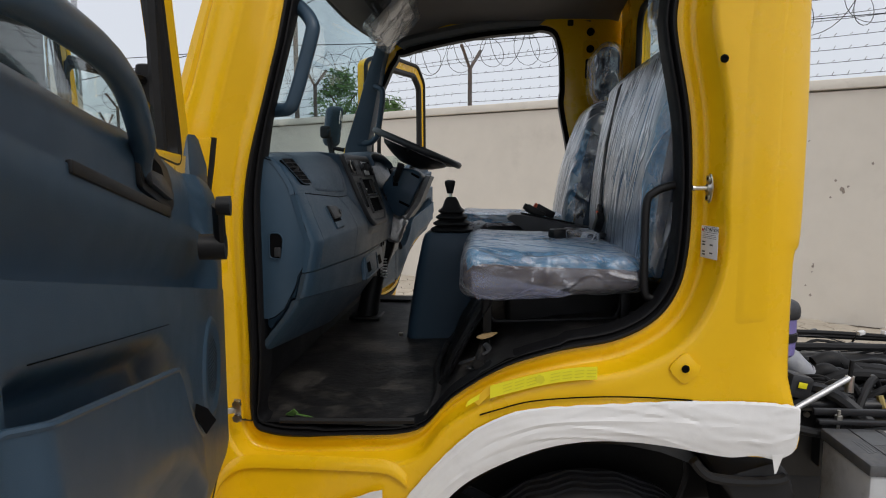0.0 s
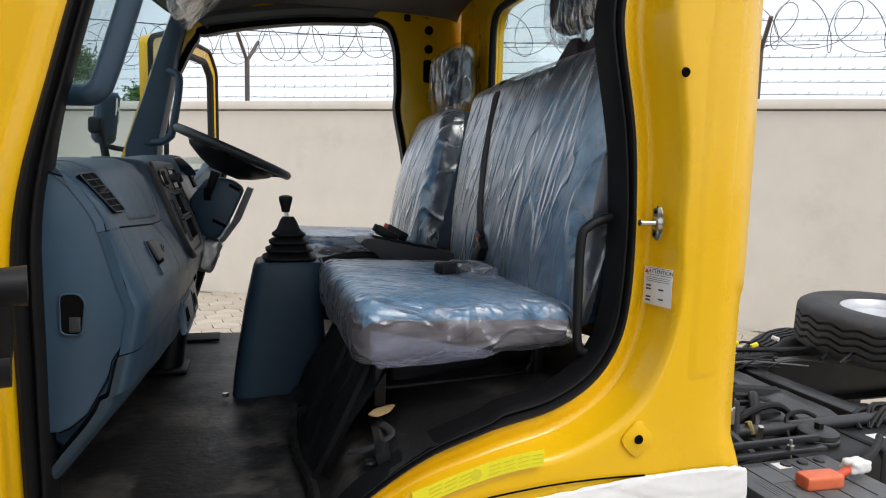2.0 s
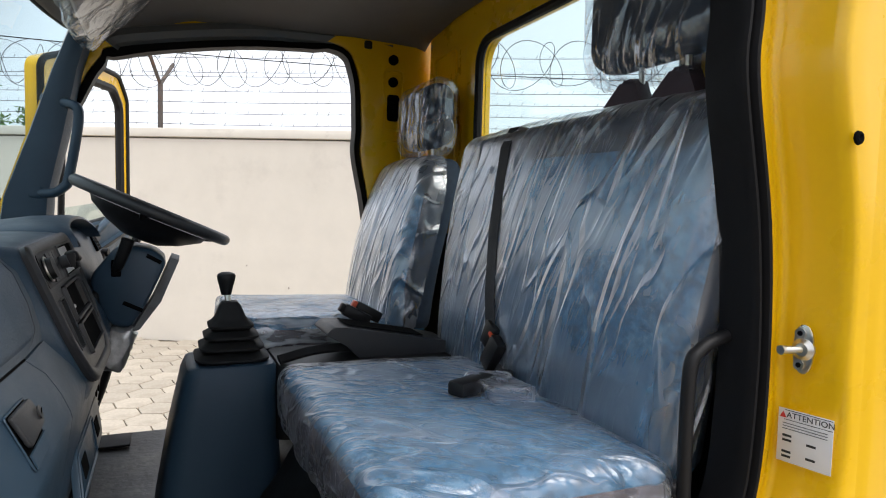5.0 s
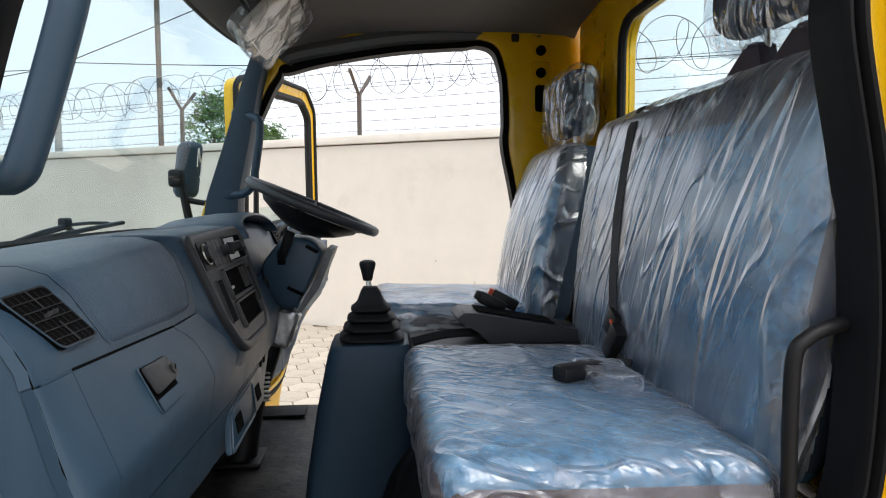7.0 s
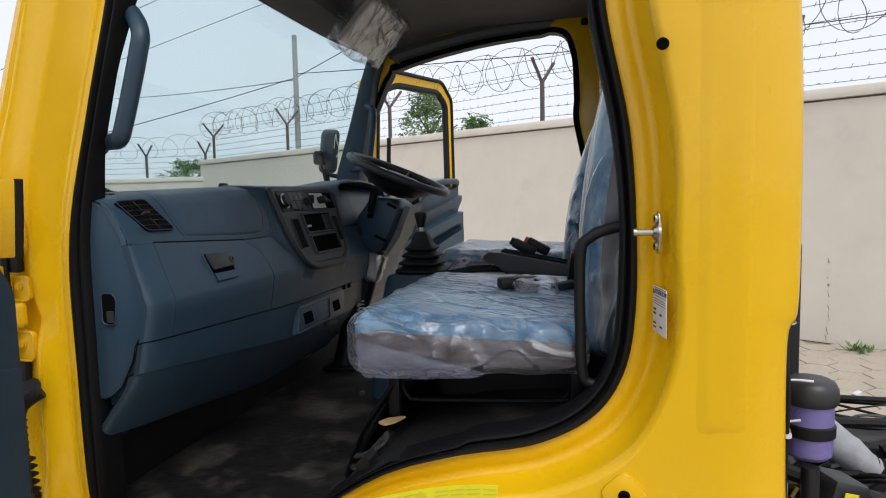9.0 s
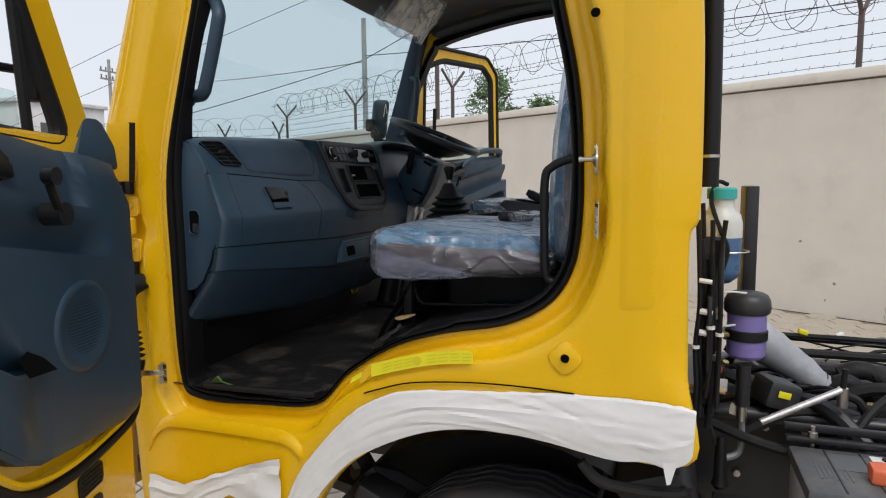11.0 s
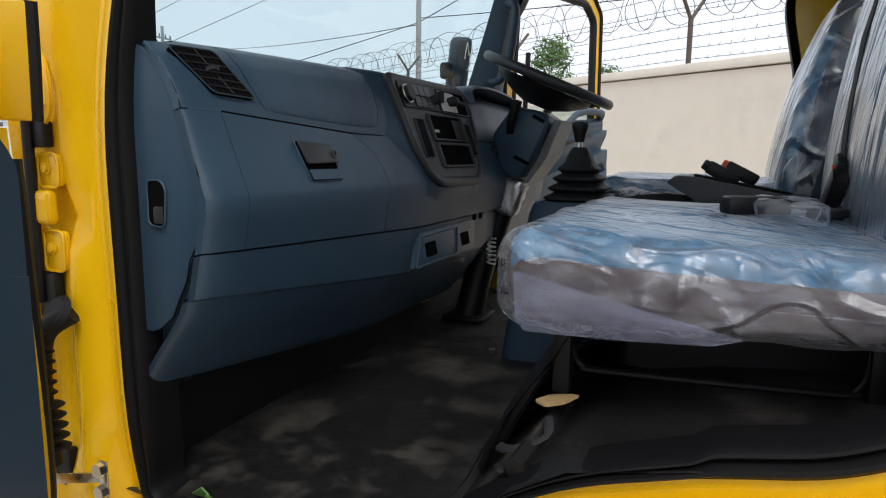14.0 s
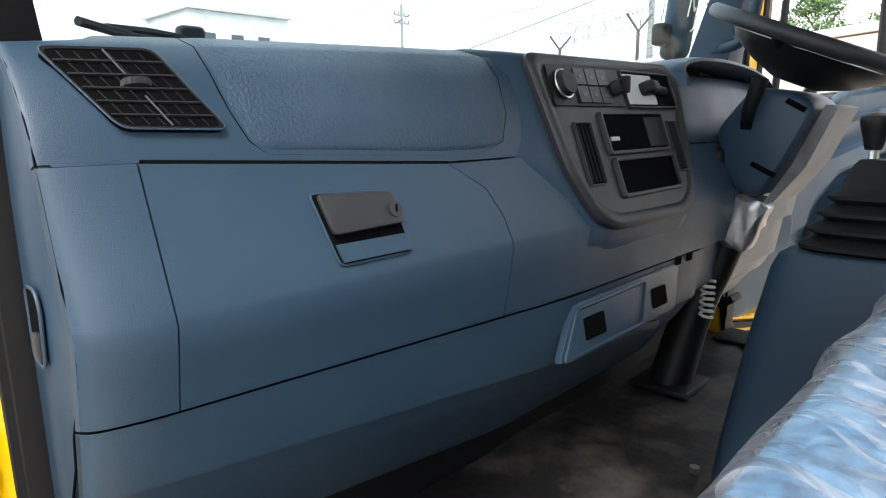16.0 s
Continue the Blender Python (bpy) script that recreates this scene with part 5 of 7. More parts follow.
lid = part("glovebox_lid", shaped(lambda j: 1.7022, lambda j: right_edge[j], 10), BLUE, dash, "closed glovebox lid")
part("middle_panel", shaped(lambda j: right_edge[j] + .0022, lambda j: 3.455, 14), BLUE, dash)
part("lower_panel", strip(LOWER, ends + steps(1.70, 2.78, 16)), BLUE, dash)
part("knee_panel", strip([(x - .02, z) for x, z in LOWER[:7]], steps(2.785, 3.45, 8)), BLUE, dash)
# padded, grained cover with its seam
rings = []
PADROW = [(-.70, 1.790)] + UPPER[2:9] + [(-.3765, 1.6975)]
for i in range(25):
    u = i / 24
    ring = []
    for j, (x, z) in enumerate(PADROW):
        f = j / 8
        y0, y1 = 1.786 + .034 * max(0, (f - .55) / .45) ** 2, 2.200 - .075 * max(0, (f - .62) / .38) ** 2.4
        y = y0 + (y1 - y0) * u
        edge = min(1, i / .9, (24 - i) / .9, (8 - j) / .9)
        rise = .0022 * edge - .0006
        ring.append((x + rise * .9, y, dip(y, z) + rise * .45))
    rings.append(ring + [(x - .008, y, z - .004) for x, y, z in reversed(ring)])
part("grained_pad", loft(rings), GRAINED, dash, "grained padded cover", sharp=75)
groove = [rings[0][j] for j in range(1, 9)] + [r[8] for r in rings[1:]] + [rings[-1][j] for j in range(7, 0, -1)]
part("pad_groove", tube([Vector(p) + Vector((.0002, 0, .0001)) for p in groove], .0008, 5), SHADE_BLACK, dash)
# Near-black bead paints the shade under the pad's overhang along the seam.
part("pad_shadow_gap", tube([Vector((x, y, z)) for x, y, z in [(-.3742 - back(y, 1.69), y, dip(y, 1.6905)) for y in steps(1.704, 2.06, 20)]], .0021, 6), SHADE_BLACK, dash)
part("end_crease", tube([Vector((-.3755 - back(y, 1.69), y, dip(y, 1.6905))) for y in steps(1.642, 1.703, 8)], .0024, 6), BLUE, dash)
# side face with the drain pocket
def face_x(z):
    """The dashboard's face, fore and aft, at a height."""
    pts = UPPER[4:] + LID + LOWER
    for (x0, z0), (x1, z1) in zip(pts, pts[1:]):
        if z1 <= z <= z0:
            return x0 + (x1 - x0) * (z0 - z) / max(z0 - z1, 1e-6)
    return -.48


side = [Vector((-.480, 1.6336, 1.779)), Vector((-.462, 1.6336, 1.782))]
side += [Vector((face_x(z) - back(1.632, z) - .0010 - .018 * max(0, min(1, (1.53 - z) / .05)), 1.6336, dip(1.6336, z))) for z in (1.795, 1.780, 1.755, 1.73, 1.71, 1.68, 1.65, 1.62, 1.59, 1.57, 1.55, 1.53, 1.51, 1.48, 1.45, 1.42, 1.395)]
side += [Vector((-.440, 1.6336, 1.374)), Vector((-.456, 1.6336, 1.368)), Vector((-.480, 1.6336, 1.368))]
part("end_cap", slab(side, (0, .016, 0), .003), BLUE, dash, "flat leaf-shaped end cap")
part("cap_gap", tube([p + Vector((.0006, -.0004, 0)) for p in side[1:-1]], .0012, 5), SHADE_BLACK, dash)
# The pocket's shaded inside is only colour: a near-black plate on the cap.
part("cup_hole", slab(rounded([(-.448, 1.6315, 1.528), (-.418, 1.6315, 1.525), (-.412, 1.6315, 1.578), (-.421, 1.6315, 1.592), (-.448, 1.6315, 1.592)], .010), (0, -.0015, 0)), SHADE_BLACK, dash, "near-black plate for the shaded oblong pocket in the end cap")
part("pocket_rim", tube(rounded([(-.448, 1.6300, 1.528), (-.418, 1.6300, 1.525), (-.412, 1.6300, 1.578), (-.421, 1.6300, 1.592), (-.448, 1.6300, 1.592)], .010), .0016, 6, closed=True), BLUE, dash)
part("bulb_holder", pad((.008, .002, .012), .0018, 5, None, pose(-.427, 1.629, 1.543)), CHARCOAL, dash)


def on_lid(y, z, d=0.0):
    """A place on the dashboard's face by height, d metres proud of it."""
    pts = UPPER + LID + LOWER
    for (x0, z0), (x1, z1) in zip(pts, pts[1:]):
        if z1 <= z <= z0:
            t = (z0 - z) / max(z0 - z1, 1e-6)
            n = Vector((z0 - z1, 0, x1 - x0)).normalized()
            return Vector((x0 + (x1 - x0) * t - back(y, z), y, dip(y, z))) + n * d
    return Vector((-.33, y, z))


def vent(name, tl, tr, br, bl, rows, parent):
    """A slatted air outlet between four corners: a near-black block painted as its shaded well, a thin frame, level
    slats, upright fins and a thumb wheel.
    """
    c = [Vector(p) for p in (tl, tr, br, bl)]
    n = ((c[1] - c[0]).cross(c[3] - c[0])).normalized()
    n = n if n.x > 0 else -n
    m = (c[0] + c[1] + c[2] + c[3]) / 4
    ring = rounded(c, .010, 4)
    v = part(name, slab([p - n * .014 for p in ring], n * .0145), SHADE_BLACK, parent, "slatted black air vent")
    wide, slim = [m + (p - m) * 1.015 for p in ring], [m + (p - m) * .955 for p in ring]
    part("vent_frame", loft([[p + n * .0002 for p in wide], [p + n * .0016 for p in wide], [p + n * .0014 for p in slim], [p - n * .001 for p in slim]], loop=True), BLACKP, v)
    part("frame_edge", tube([p + n * .0012 for p in wide], .0009, 5, closed=True), GRAINED, v)
    for i in range(1, rows):
        a, b = c[0].lerp(c[3], i / rows), c[1].lerp(c[2], i / rows)
        a, b = a.lerp(b, .03), b.lerp(a, .03)
        part("slat", slab([a + n * .0008, b + n * .0008, b + n * .0032, a + n * .0032], (0, 0, -.0011)), CHARCOAL, v)
    for q in (.14, .28, .42, .56, .70, .84):
        a, b = c[0].lerp(c[1], q), c[3].lerp(c[2], q)
        part("fin", tube([a.lerp(b, .05) + n * .0004, b.lerp(a, .05) + n * .0004], .0007, 4), BLACKP, v)
    for q0, q1 in ((.03, .34), (.60, .97)):
        a, b = c[0].lerp(c[1], .53), c[3].lerp(c[2], .47)
        part("middle_bar", tube([a.lerp(b, q0) + n * .0022, a.lerp(b, q1) + n * .0022], .0010, 5), CHARCOAL, v)
    across = (c[1] - c[0]).normalized()
    hub = m + n * -.001 + Vector((0, 0, .002))
    wheel = []
    for i in range(40):
        r = .0125 if i % 2 else .0112
        t = 6.2832 * i / 40
        wheel.append(hub + across * (r * math.cos(t)) + n * (.55 * r * math.sin(t)))
    part("thumb_wheel", slab(wheel, (0, 0, .0055), .0006), CHARCOAL, v)
    return v


vent("air_vent", on_lid(1.652, 1.794, .0085), on_lid(1.740, 1.794, .0085), on_lid(1.783, 1.716, .0045), on_lid(1.694, 1.715, .0045), 6, dash)
# latch of the glovebox
lat = rounded([on_lid(1.850, 1.657, .0005), on_lid(1.950, 1.655, .0005), on_lid(1.957, 1.584, .0005), on_lid(1.863, 1.584, .0005)], .006, 3)
n = Vector((.94, 0, .34))
# Flat near-black plate: the finger recess is painted shade, not hollowed out.
latch = part("latch_recess", slab(lat, n * .002), SHADE_BLACK, lid, "near-black plate for the shade in the latch's finger recess")
part("latch_rim", tube([p + n * .0012 for p in lat], .0014, 6, closed=True), BLUE, lid)
plate = rounded([on_lid(1.854, 1.655, .003), on_lid(1.948, 1.653, .003), on_lid(1.952, 1.614, .005), on_lid(1.860, 1.611, .005)], .006, 3)
part("latch_handle", slab(plate, n * .006, .002), CHARCOAL, lid, "charcoal latch handle with keyhole")
key = on_lid(1.942, 1.630, .011)
part("key_lock", cyl(key, key + n * .0022, .0085, 16), CHARCOAL, lid)
part("key_slot", box((.001, .002, .009), key + n * .003), SHADE_BLACK, lid)
low = [on_lid(1.862, 1.603, .003), on_lid(1.952, 1.603, .003), on_lid(1.955, 1.586, .003), on_lid(1.866, 1.586, .003)]
part("latch_floor", slab(low, n * .002), BLUE, lid)

# centre stack
STACK_N = Vector((.936, 0, .351))


def stack(y, z, d=0.0):
    """A place on the sloping face of the centre stack."""
    return Vector((-.400 + (1.79 - z) * .375, y, z)) + STACK_N * d


face = [(2.250, 1.812), (2.695, 1.818), (2.728, 1.790), (2.697, 1.678), (2.658, 1.580), (2.610, 1.554), (2.365, 1.557), (2.316, 1.578), (2.276, 1.650)]
root = [(2.180, 1.820, -.470), (2.72, 1.820, -.470), (2.80, 1.800, -.440), (2.77, 1.68, -.395), (2.74, 1.57, -.362), (2.67, 1.487, -.352), (2.36, 1.489, -.348), (2.262, 1.494, -.344), (2.160, 1.690, -.388)]
ring = [(p.x, p.y) for p in rounded([(y, z, 0) for y, z in face], .022, 5)]
base = rounded([(x, y, z) for y, z, x in root], .020, 5)
cy, cz = 2.49, 1.686
inset_by = lambda p, d: (p[0] - (p[0] - cy) * d / .215, p[1] - (p[1] - cz) * d / .128)
rings = [[p + Vector((-.05, 0, 0)) for p in base], base]
for q, lift in ((.30, .002), (.60, .004), (.85, .003), (.97, -.001)):
    rings.append([p.lerp(stack(*r, -.004), q) + STACK_N * lift for p, r in zip(base, ring)])
part("stack_housing", loft(rings), BLUE, dash, "blue-grey swept housing of the centre stack", sharp=30)
bezel = part("bezel", loft([[stack(*inset_by(p, g), d) for p in ring] for g, d in ((-.001, -.012), (-.002, .002), (.001, .0065), (.005, .0085), (.014, .0080), (.0175, .0060), (.020, .0036), (.10, .0036))]), CHARCOAL, dash, "charcoal bezel of the centre stack", sharp=30)


def inset(name, y0, z1, y1, z0, material, parent, depth=.0015, r=.004, lift=.0040, label=""):
    ring = rounded([stack(y0, z1, lift), stack(y1, z1, lift), stack(y1, z0, lift), stack(y0, z0, lift)], r, 3)
    return part(name, slab(ring, STACK_N * depth), material, parent, label)


def frame_of(y0, z1, y1, z0, parent, w=.006, rise=.011):
    """A raised collar round an opening, with square inner walls."""
    rows = []
    for g, d in ((w, .003), (w * .8, rise), (.001, rise), (0, rise - .001), (0, .0045)):
        rows.append(rounded([stack(y0 - g, z1 + g, d), stack(y1 + g, z1 + g, d), stack(y1 + g, z0 - g, d), stack(y0 - g, z0 - g, d)], .004 + g * .5, 3))
    part("collar", loft(rows, cap=False), CHARCOAL, parent, sharp=30)


panel = inset("heater_panel", 2.286, 1.797, 2.492, 1.738, BLACKP, bezel, .003, label="black heater control panel")
for i in range(3):
    for j in range(2):
        inset("button", 2.352 + i * .033, 1.793 - j * .027, 2.382 + i * .033, 1.769 - j * .027, CHARCOAL, panel, .003, .002, .0072)
        inset("button_mark", 2.362 + i * .033, 1.783 - j * .027, 2.371 + i * .033, 1.778 - j * .027, GREY, panel, .0006, .001, .0102)
n = STACK_N
a = stack(2.318, 1.768, .007)
dial = part("dial", cyl(a, a + n * .014, .021, 24, .018), BLACKP, panel, "round heater dial with a bright rim")
part("dial_ring", tube([a + n * .004 + .0215 * (math.cos(t) * Vector((0, 1, 0)) + math.sin(t) * Vector((-.351, 0, .936))) for t in [6.2832 * i / 28 for i in range(28)]], .0018, 6, closed=True), ZINC, panel)
a = stack(2.471, 1.766, .007)
part("rotary_switch", cyl(a, a + n * .016, .013, 14), CHARCOAL, panel)
part("switch_grip", pad((.010, .004, .014), .003, 4, None, Matrix.Translation(a + n * .018)), BLACKP, panel)
sw = inset("switch_plate", 2.504, 1.795, 2.682, 1.739, SHADE_BLACK, bezel, .002)
inset("bright_plate", 2.507, 1.792, 2.610, 1.742, LABEL, sw, .0015, .003, .0062, "bare pale backing plate")
a = stack(2.580, 1.768, .009)
part("loose_connector", pad((.016, .024, .012), .009, 5, m=Matrix.Translation(a + n * .004) @ pose(0, 0, 0, 0, -20, 12)), BLACKP, sw)
part("connector_tail", cyl(a + n * .006, a + n * .010 + Vector((.004, .040, -.008)), .008, 10), BLACKP, sw)
frame_of(2.504, 1.795, 2.682, 1.739, bezel, .004, .009)
# Near-black floors paint in the shade of deep slots; only the collars stand proud.
p1 = inset("open_tray", 2.402, 1.724, 2.602, 1.668, SHADE_BLACK, bezel, .0008, label="dark sheet for the shaded inside of the open radio slot")
frame_of(2.402, 1.724, 2.602, 1.668, bezel)
inset("tray_card", 2.412, 1.690, 2.438, 1.684, LABEL, p1, .002, .001, .006)
inset("tray_wall", 2.540, 1.720, 2.598, 1.672, BLACKP, p1, .002, .001, .005)
inset("open_tray", 2.408, 1.653, 2.606, 1.603, SHADE_BLACK, bezel, .0008, label="dark sheet for the shaded inside of the empty storage slot")
frame_of(2.408, 1.653, 2.606, 1.603, bezel)
for y0, y1, z1, z0 in ((2.322, 2.364, 1.712, 1.624), (2.624, 2.658, 1.712, 1.628)):
    # Near-black plates paint the shade behind the upright fins.
    v = inset("side_vent", y0, z1, y1, z0, SHADE_BLACK, bezel, .0012, label="narrow upright air vent")
    frame_of(y0, z1, y1, z0, bezel, .003, .008)
    for k in range(4):
        y = y0 + (y1 - y0) * (k + .5) / 4
        part("fin", tube([stack(y, z1 - .003, .0065), stack(y, z0 + .003, .0065)], .0017, 5), BLACKP, v)

# lower unit under the stack
low_face = lambda y, z, d=0.0: Vector((-.352 + (1.45 - z) * .20 + d, y, z))
unit = part("ashtray_panel", slab(rounded([low_face(2.236, 1.370), low_face(2.296, 1.446), low_face(2.66, 1.450), low_face(2.62, 1.372)], .010), (.012, 0, .003), .003), BLUE, dash, "small lower panel with two square recesses")
part("panel_rim", tube(rounded([low_face(2.250, 1.374, .0125), low_face(2.302, 1.441, .0125), low_face(2.52, 1.443, .0125), low_face(2.49, 1.376, .0125)], .008), .0035, 6, closed=True), BLUE, unit)
# Recesses and slots: near-black plates with the shade put in as colour.
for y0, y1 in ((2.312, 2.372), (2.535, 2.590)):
    part("recess", slab(rounded([low_face(y0, 1.390, .012), low_face(y0, 1.424, .012), low_face(y1, 1.424, .012), low_face(y1, 1.390, .012)], .004), (.0018, 0, .0006)), SHADE_BLACK, unit)
for y in (2.655, 2.705):
    part("slot", slab(rounded([(-.340, y - .012, 1.448), (-.340, y - .012, 1.480), (-.340, y + .012, 1.480), (-.340, y + .012, 1.448)], .003), (.002, 0, 0)), SHADE_BLACK, dash)
part("flap_lever", slab(rounded([(-.42, 2.52, 1.345), (-.36, 2.545, 1.352), (-.35, 2.62, 1.345), (-.41, 2.61, 1.335)], .012), (0, 0, -.014), .004), GREY, dash, "grey release lever under the panel")

# instrument hood
arch = lambda q, w, h: (3.005 - w * math.cos(math.pi * q), 1.782 + h * max(0, math.sin(math.pi * q)) ** .55)
rings = []
for w, h, x in ((.262, .020, -.68), (.268, .050, -.62), (.272, .066, -.52), (.268, .070, -.44), (.262, .067, -.415), (.254, .060, -.412), (.248, .054, -.425), (.240, .046, -.52)):
    rings.append([(x + .035 * (abs(2 * i / 24 - 1)) ** 3, *arch(i / 24, w, h)) for i in range(25)])
part("instrument_hood", loft(rings, closed=False), BLUE, dash, "arched instrument hood", sharp=50)
part("instrument_face", slab([Vector((-.50, *arch(i / 16, .255, .058))) for i in range(17)] + [Vector((-.44, 3.25, 1.70)), Vector((-.44, 2.76, 1.70))], (-.006, 0, 0)), BLACKP, dash, "black instrument cluster")
part("cluster_ledge", box((.06, .50, .012), (-.432, 3.005, 1.752), .005), GREY, dash, "grey ledge under the instruments")
for y in (2.90, 3.10):
    part("gauge", lathe([(.045, 0), (.043, .004), (.038, .002), (.0005, .002)], 28, m=pose(-.498, y, 1.790, 0, 90, 0)), CHARCOAL, dash)
vent("air_vent", (-.41, 3.30, 1.785), (-.41, 3.39, 1.785), (-.385, 3.39, 1.735), (-.385, 3.30, 1.735), 5, dash)

# ---- steering ----
AX = Vector((.389, 0, .921))
hub = Vector((-.226, 2.99, 1.868))
ex, ey = Vector((.921, 0, -.389)), Vector((0, 1, 0))
wheel = thing("steering_wheel", "black three-spoke steering wheel raked towards the driver", "steering wheel")
part("rim", tube([hub + .205 * (math.cos(t) * ex + math.sin(t) * ey) for t in [6.2832 * i / 56 for i in range(56)]], .0155, 10, closed=True), CHARCOAL, wheel, "charcoal rim")
W = Matrix((ex, ey, AX)).transposed().to_4x4()
W.translation = hub
part("hub_pad", pad((.075, .085, .03), .025, 8, m=W @ pose(0.01, 0, -.030)), BLACKP, wheel)
for a in (95, 180 + 85, 5):
    t = radians(a)
    d = math.cos(t) * ex + math.sin(t) * ey
    part("spoke", tube([hub + d * .05 - AX * .035, hub + d * .13 - AX * .022, hub + d * .2], .022, 8, flat=.45, taper=.014), BLACKP, wheel)
part("hub_skirt", loft([[hub + r * (math.cos(t) * ex + math.sin(t) * ey) - AX * h for t in [6.2832 * i / 24 for i in range(24)]] for r, h in ((.16, .018), (.15, .035), (.10, .065), (.05, .085))]), BLACKP, wheel)
column = thing("steering_column", "blue-grey column shroud with stalk over a black steering shaft", "steering column")
shape = rounded([(-.378, 0, 1.692), (-.308, 0, 1.782), (-.225, 0, 1.768), (-.188, 0, 1.737), (-.240, 0, 1.620), (-.283, 0, 1.552), (-.335, 0, 1.572)], .026, 4)
rings = [[(cx.x + (-.285 - cx.x) * s, y, cx.z + (1.67 - cx.z) * s) for cx in shape] for y, s in ((2.880, .12), (2.884, .05), (2.893, .01), (2.905, 0), (3.075, 0), (3.09, .03), (3.095, .10))]
shroud = part("shroud", loft(rings), BLUE, column)
for a, b in (((-.240, 2.8800, 1.752), (-.205, 2.8800, 1.732)), ((-.296, 2.8800, 1.628), (-.250, 2.8800, 1.605))):
    part("shroud_slot", tube([a, b], .006, 8, flat=.8), SHADE_BLACK, shroud)
part("stalk_slot", pad((.012, .003, .022), .003, 5, None, pose(-.312, 2.881, 1.718)), SHADE_BLACK, shroud)
part("shroud_collar", pad((.035, .035, .045), .015, 6, None, pose(-.385, 2.90, 1.615)), BLACKP, column, "black boot at the column's root")
part("bracket_plate", slab([(-.181, 2.915, 1.742), (-.232, 2.915, 1.622), (-.276, 2.915, 1.548), (-.290, 2.915, 1.538), (-.258, 2.915, 1.548), (-.205, 2.915, 1.622), (-.160, 2.915, 1.735)], (.004, .16, .002)), GREYSTEEL, shroud, "bare steel bracket edge")
for x, z in ((-.2065, 1.655), (-.218, 1.632)):
    part("bracket_hole", box((.004, .010, .012), (x + .003, 2.960, z), .001), SHADE_BLACK, shroud)
part("stalk", tube(smooth_line([(-.312, 2.89, 1.715), (-.305, 2.865, 1.730), (-.292, 2.855, 1.765), (-.282, 2.85, 1.795)], 5), .012, 10, taper=.0165), BLACKP, column, "black indicator stalk")
part("stalk", tube(smooth_line([(-.30, 3.08, 1.735), (-.285, 3.13, 1.75), (-.27, 3.18, 1.79)], 5), .012, 8, taper=.014), BLACKP, column)
part("shaft_cover", tube(smooth_line([(-.33, 2.97, 1.56), (-.37, 2.97, 1.42), (-.420, 2.95, 1.28), (-.455, 2.92, 1.09)], 6), .033, 14, taper=.050), BLACKP, column, "black steering shaft cover")
part("shaft_foot", box((.14, .14, .016), (-.455, 2.92, 1.096), .005), BLACKP, column, "flanged foot of the shaft cover")
part("foil_wrap", pad((.035, .035, .06), .02, 8, warp=lambda p: p * (1 + .18 * noise.noise(p * 60)), m=pose(-.315, 2.925, 1.500, 0, 20, 0)), ALU, column, "crumpled foil wrap")
part("coiled_lead", tube([(-.372 + .014 * math.cos(i * .9), 2.900 + .014 * math.sin(i * .9), 1.365 - i * .0020) for i in range(44)], .0034, 6), MILKY, column, "pale coiled lead")
for y, x in ((2.80, -.50), (3.17, -.48), (3.30, -.46)):
    pd = thing("pedal", "black rubber-faced foot pedal on a steel arm", "pedal", group="foot pedals")
    part("pad", box((.05, .07, .022), (x, y, 1.215), .006, m=pose(0, 0, 0, 0, -40, 0)), RUBBER, pd)
    part("arm", tube([(x - .02, y, 1.22), (x - .09, y, 1.33), (x - .10, y, 1.44)], .008, 6), STEEL, pd)
clip = thing("cable_clip", "yellow tagged cable end under the dashboard", "clip")
part("tag", tube([(-.475, 2.60, 1.262), (-.455, 2.68, 1.252), (-.455, 2.73, 1.262)], .004, 6), YLABEL, clip)
part("connector", pad((.02, .035, .015), .008, 5, m=pose(-.48, 2.70, 1.272)), BLACKP, clip)
for y in (1.75, 1.98, 2.2, 2.45):
    part("under_bracket", box((.05, .04, .05), (-.545, y, 1.265), .006), STEEL, dash)
# Its black stands for the deep shade under the dashboard.
part("toe_board", box((.015, 1.76, .24), (-.575, 2.55, 1.205), .004), BLACKP, dash, "toe board painted black for the shade under the dashboard")
part("yellow_tag", box((.006, .055, .022), (-.564, 2.803, 1.166), .002), YLABEL, dash, "small yellow plate under the dashboard")
for dy in (-.016, .016):
    part("tag_bolt", hexbolt((-.561, 2.803 + dy, 1.172), (1, 0, 0), .006, .007), ZINC, dash)
part("under_loom", tube(smooth_line([(-.54, 1.68, 1.27), (-.53, 1.9, 1.245), (-.55, 2.2, 1.26), (-.52, 2.5, 1.25), (-.53, 2.9, 1.28)], 6), .014, 8), RUBBER, dash, "black wiring loom")

# ---- gear lever ----
gear = thing("gear_console", "blue-grey gear lever tower with a black ribbed gaiter", "gear lever")
rr = lambda x0, x1, y0, y1, z, r: [Vector((p.x, p.y, z)) for p in rounded([(x0, y0, 0), (x1, y0, 0), (x1, y1, 0), (x0, y1, 0)], r, 4)]
part("tower", loft([rr(-.226, .09, 2.555, 2.83, 1.085, .05), rr(-.218, .075, 2.558, 2.825, 1.16, .05), rr(-.188, .06, 2.56, 2.805, 1.35, .045), rr(-.160, .055, 2.562, 2.79, 1.485, .04), rr(-.150, .052, 2.566, 2.782, 1.508, .035), rr(-.135, .045, 2.565, 2.77, 1.514, .03)]), BLUE, gear)
prof, z = [], 1.512
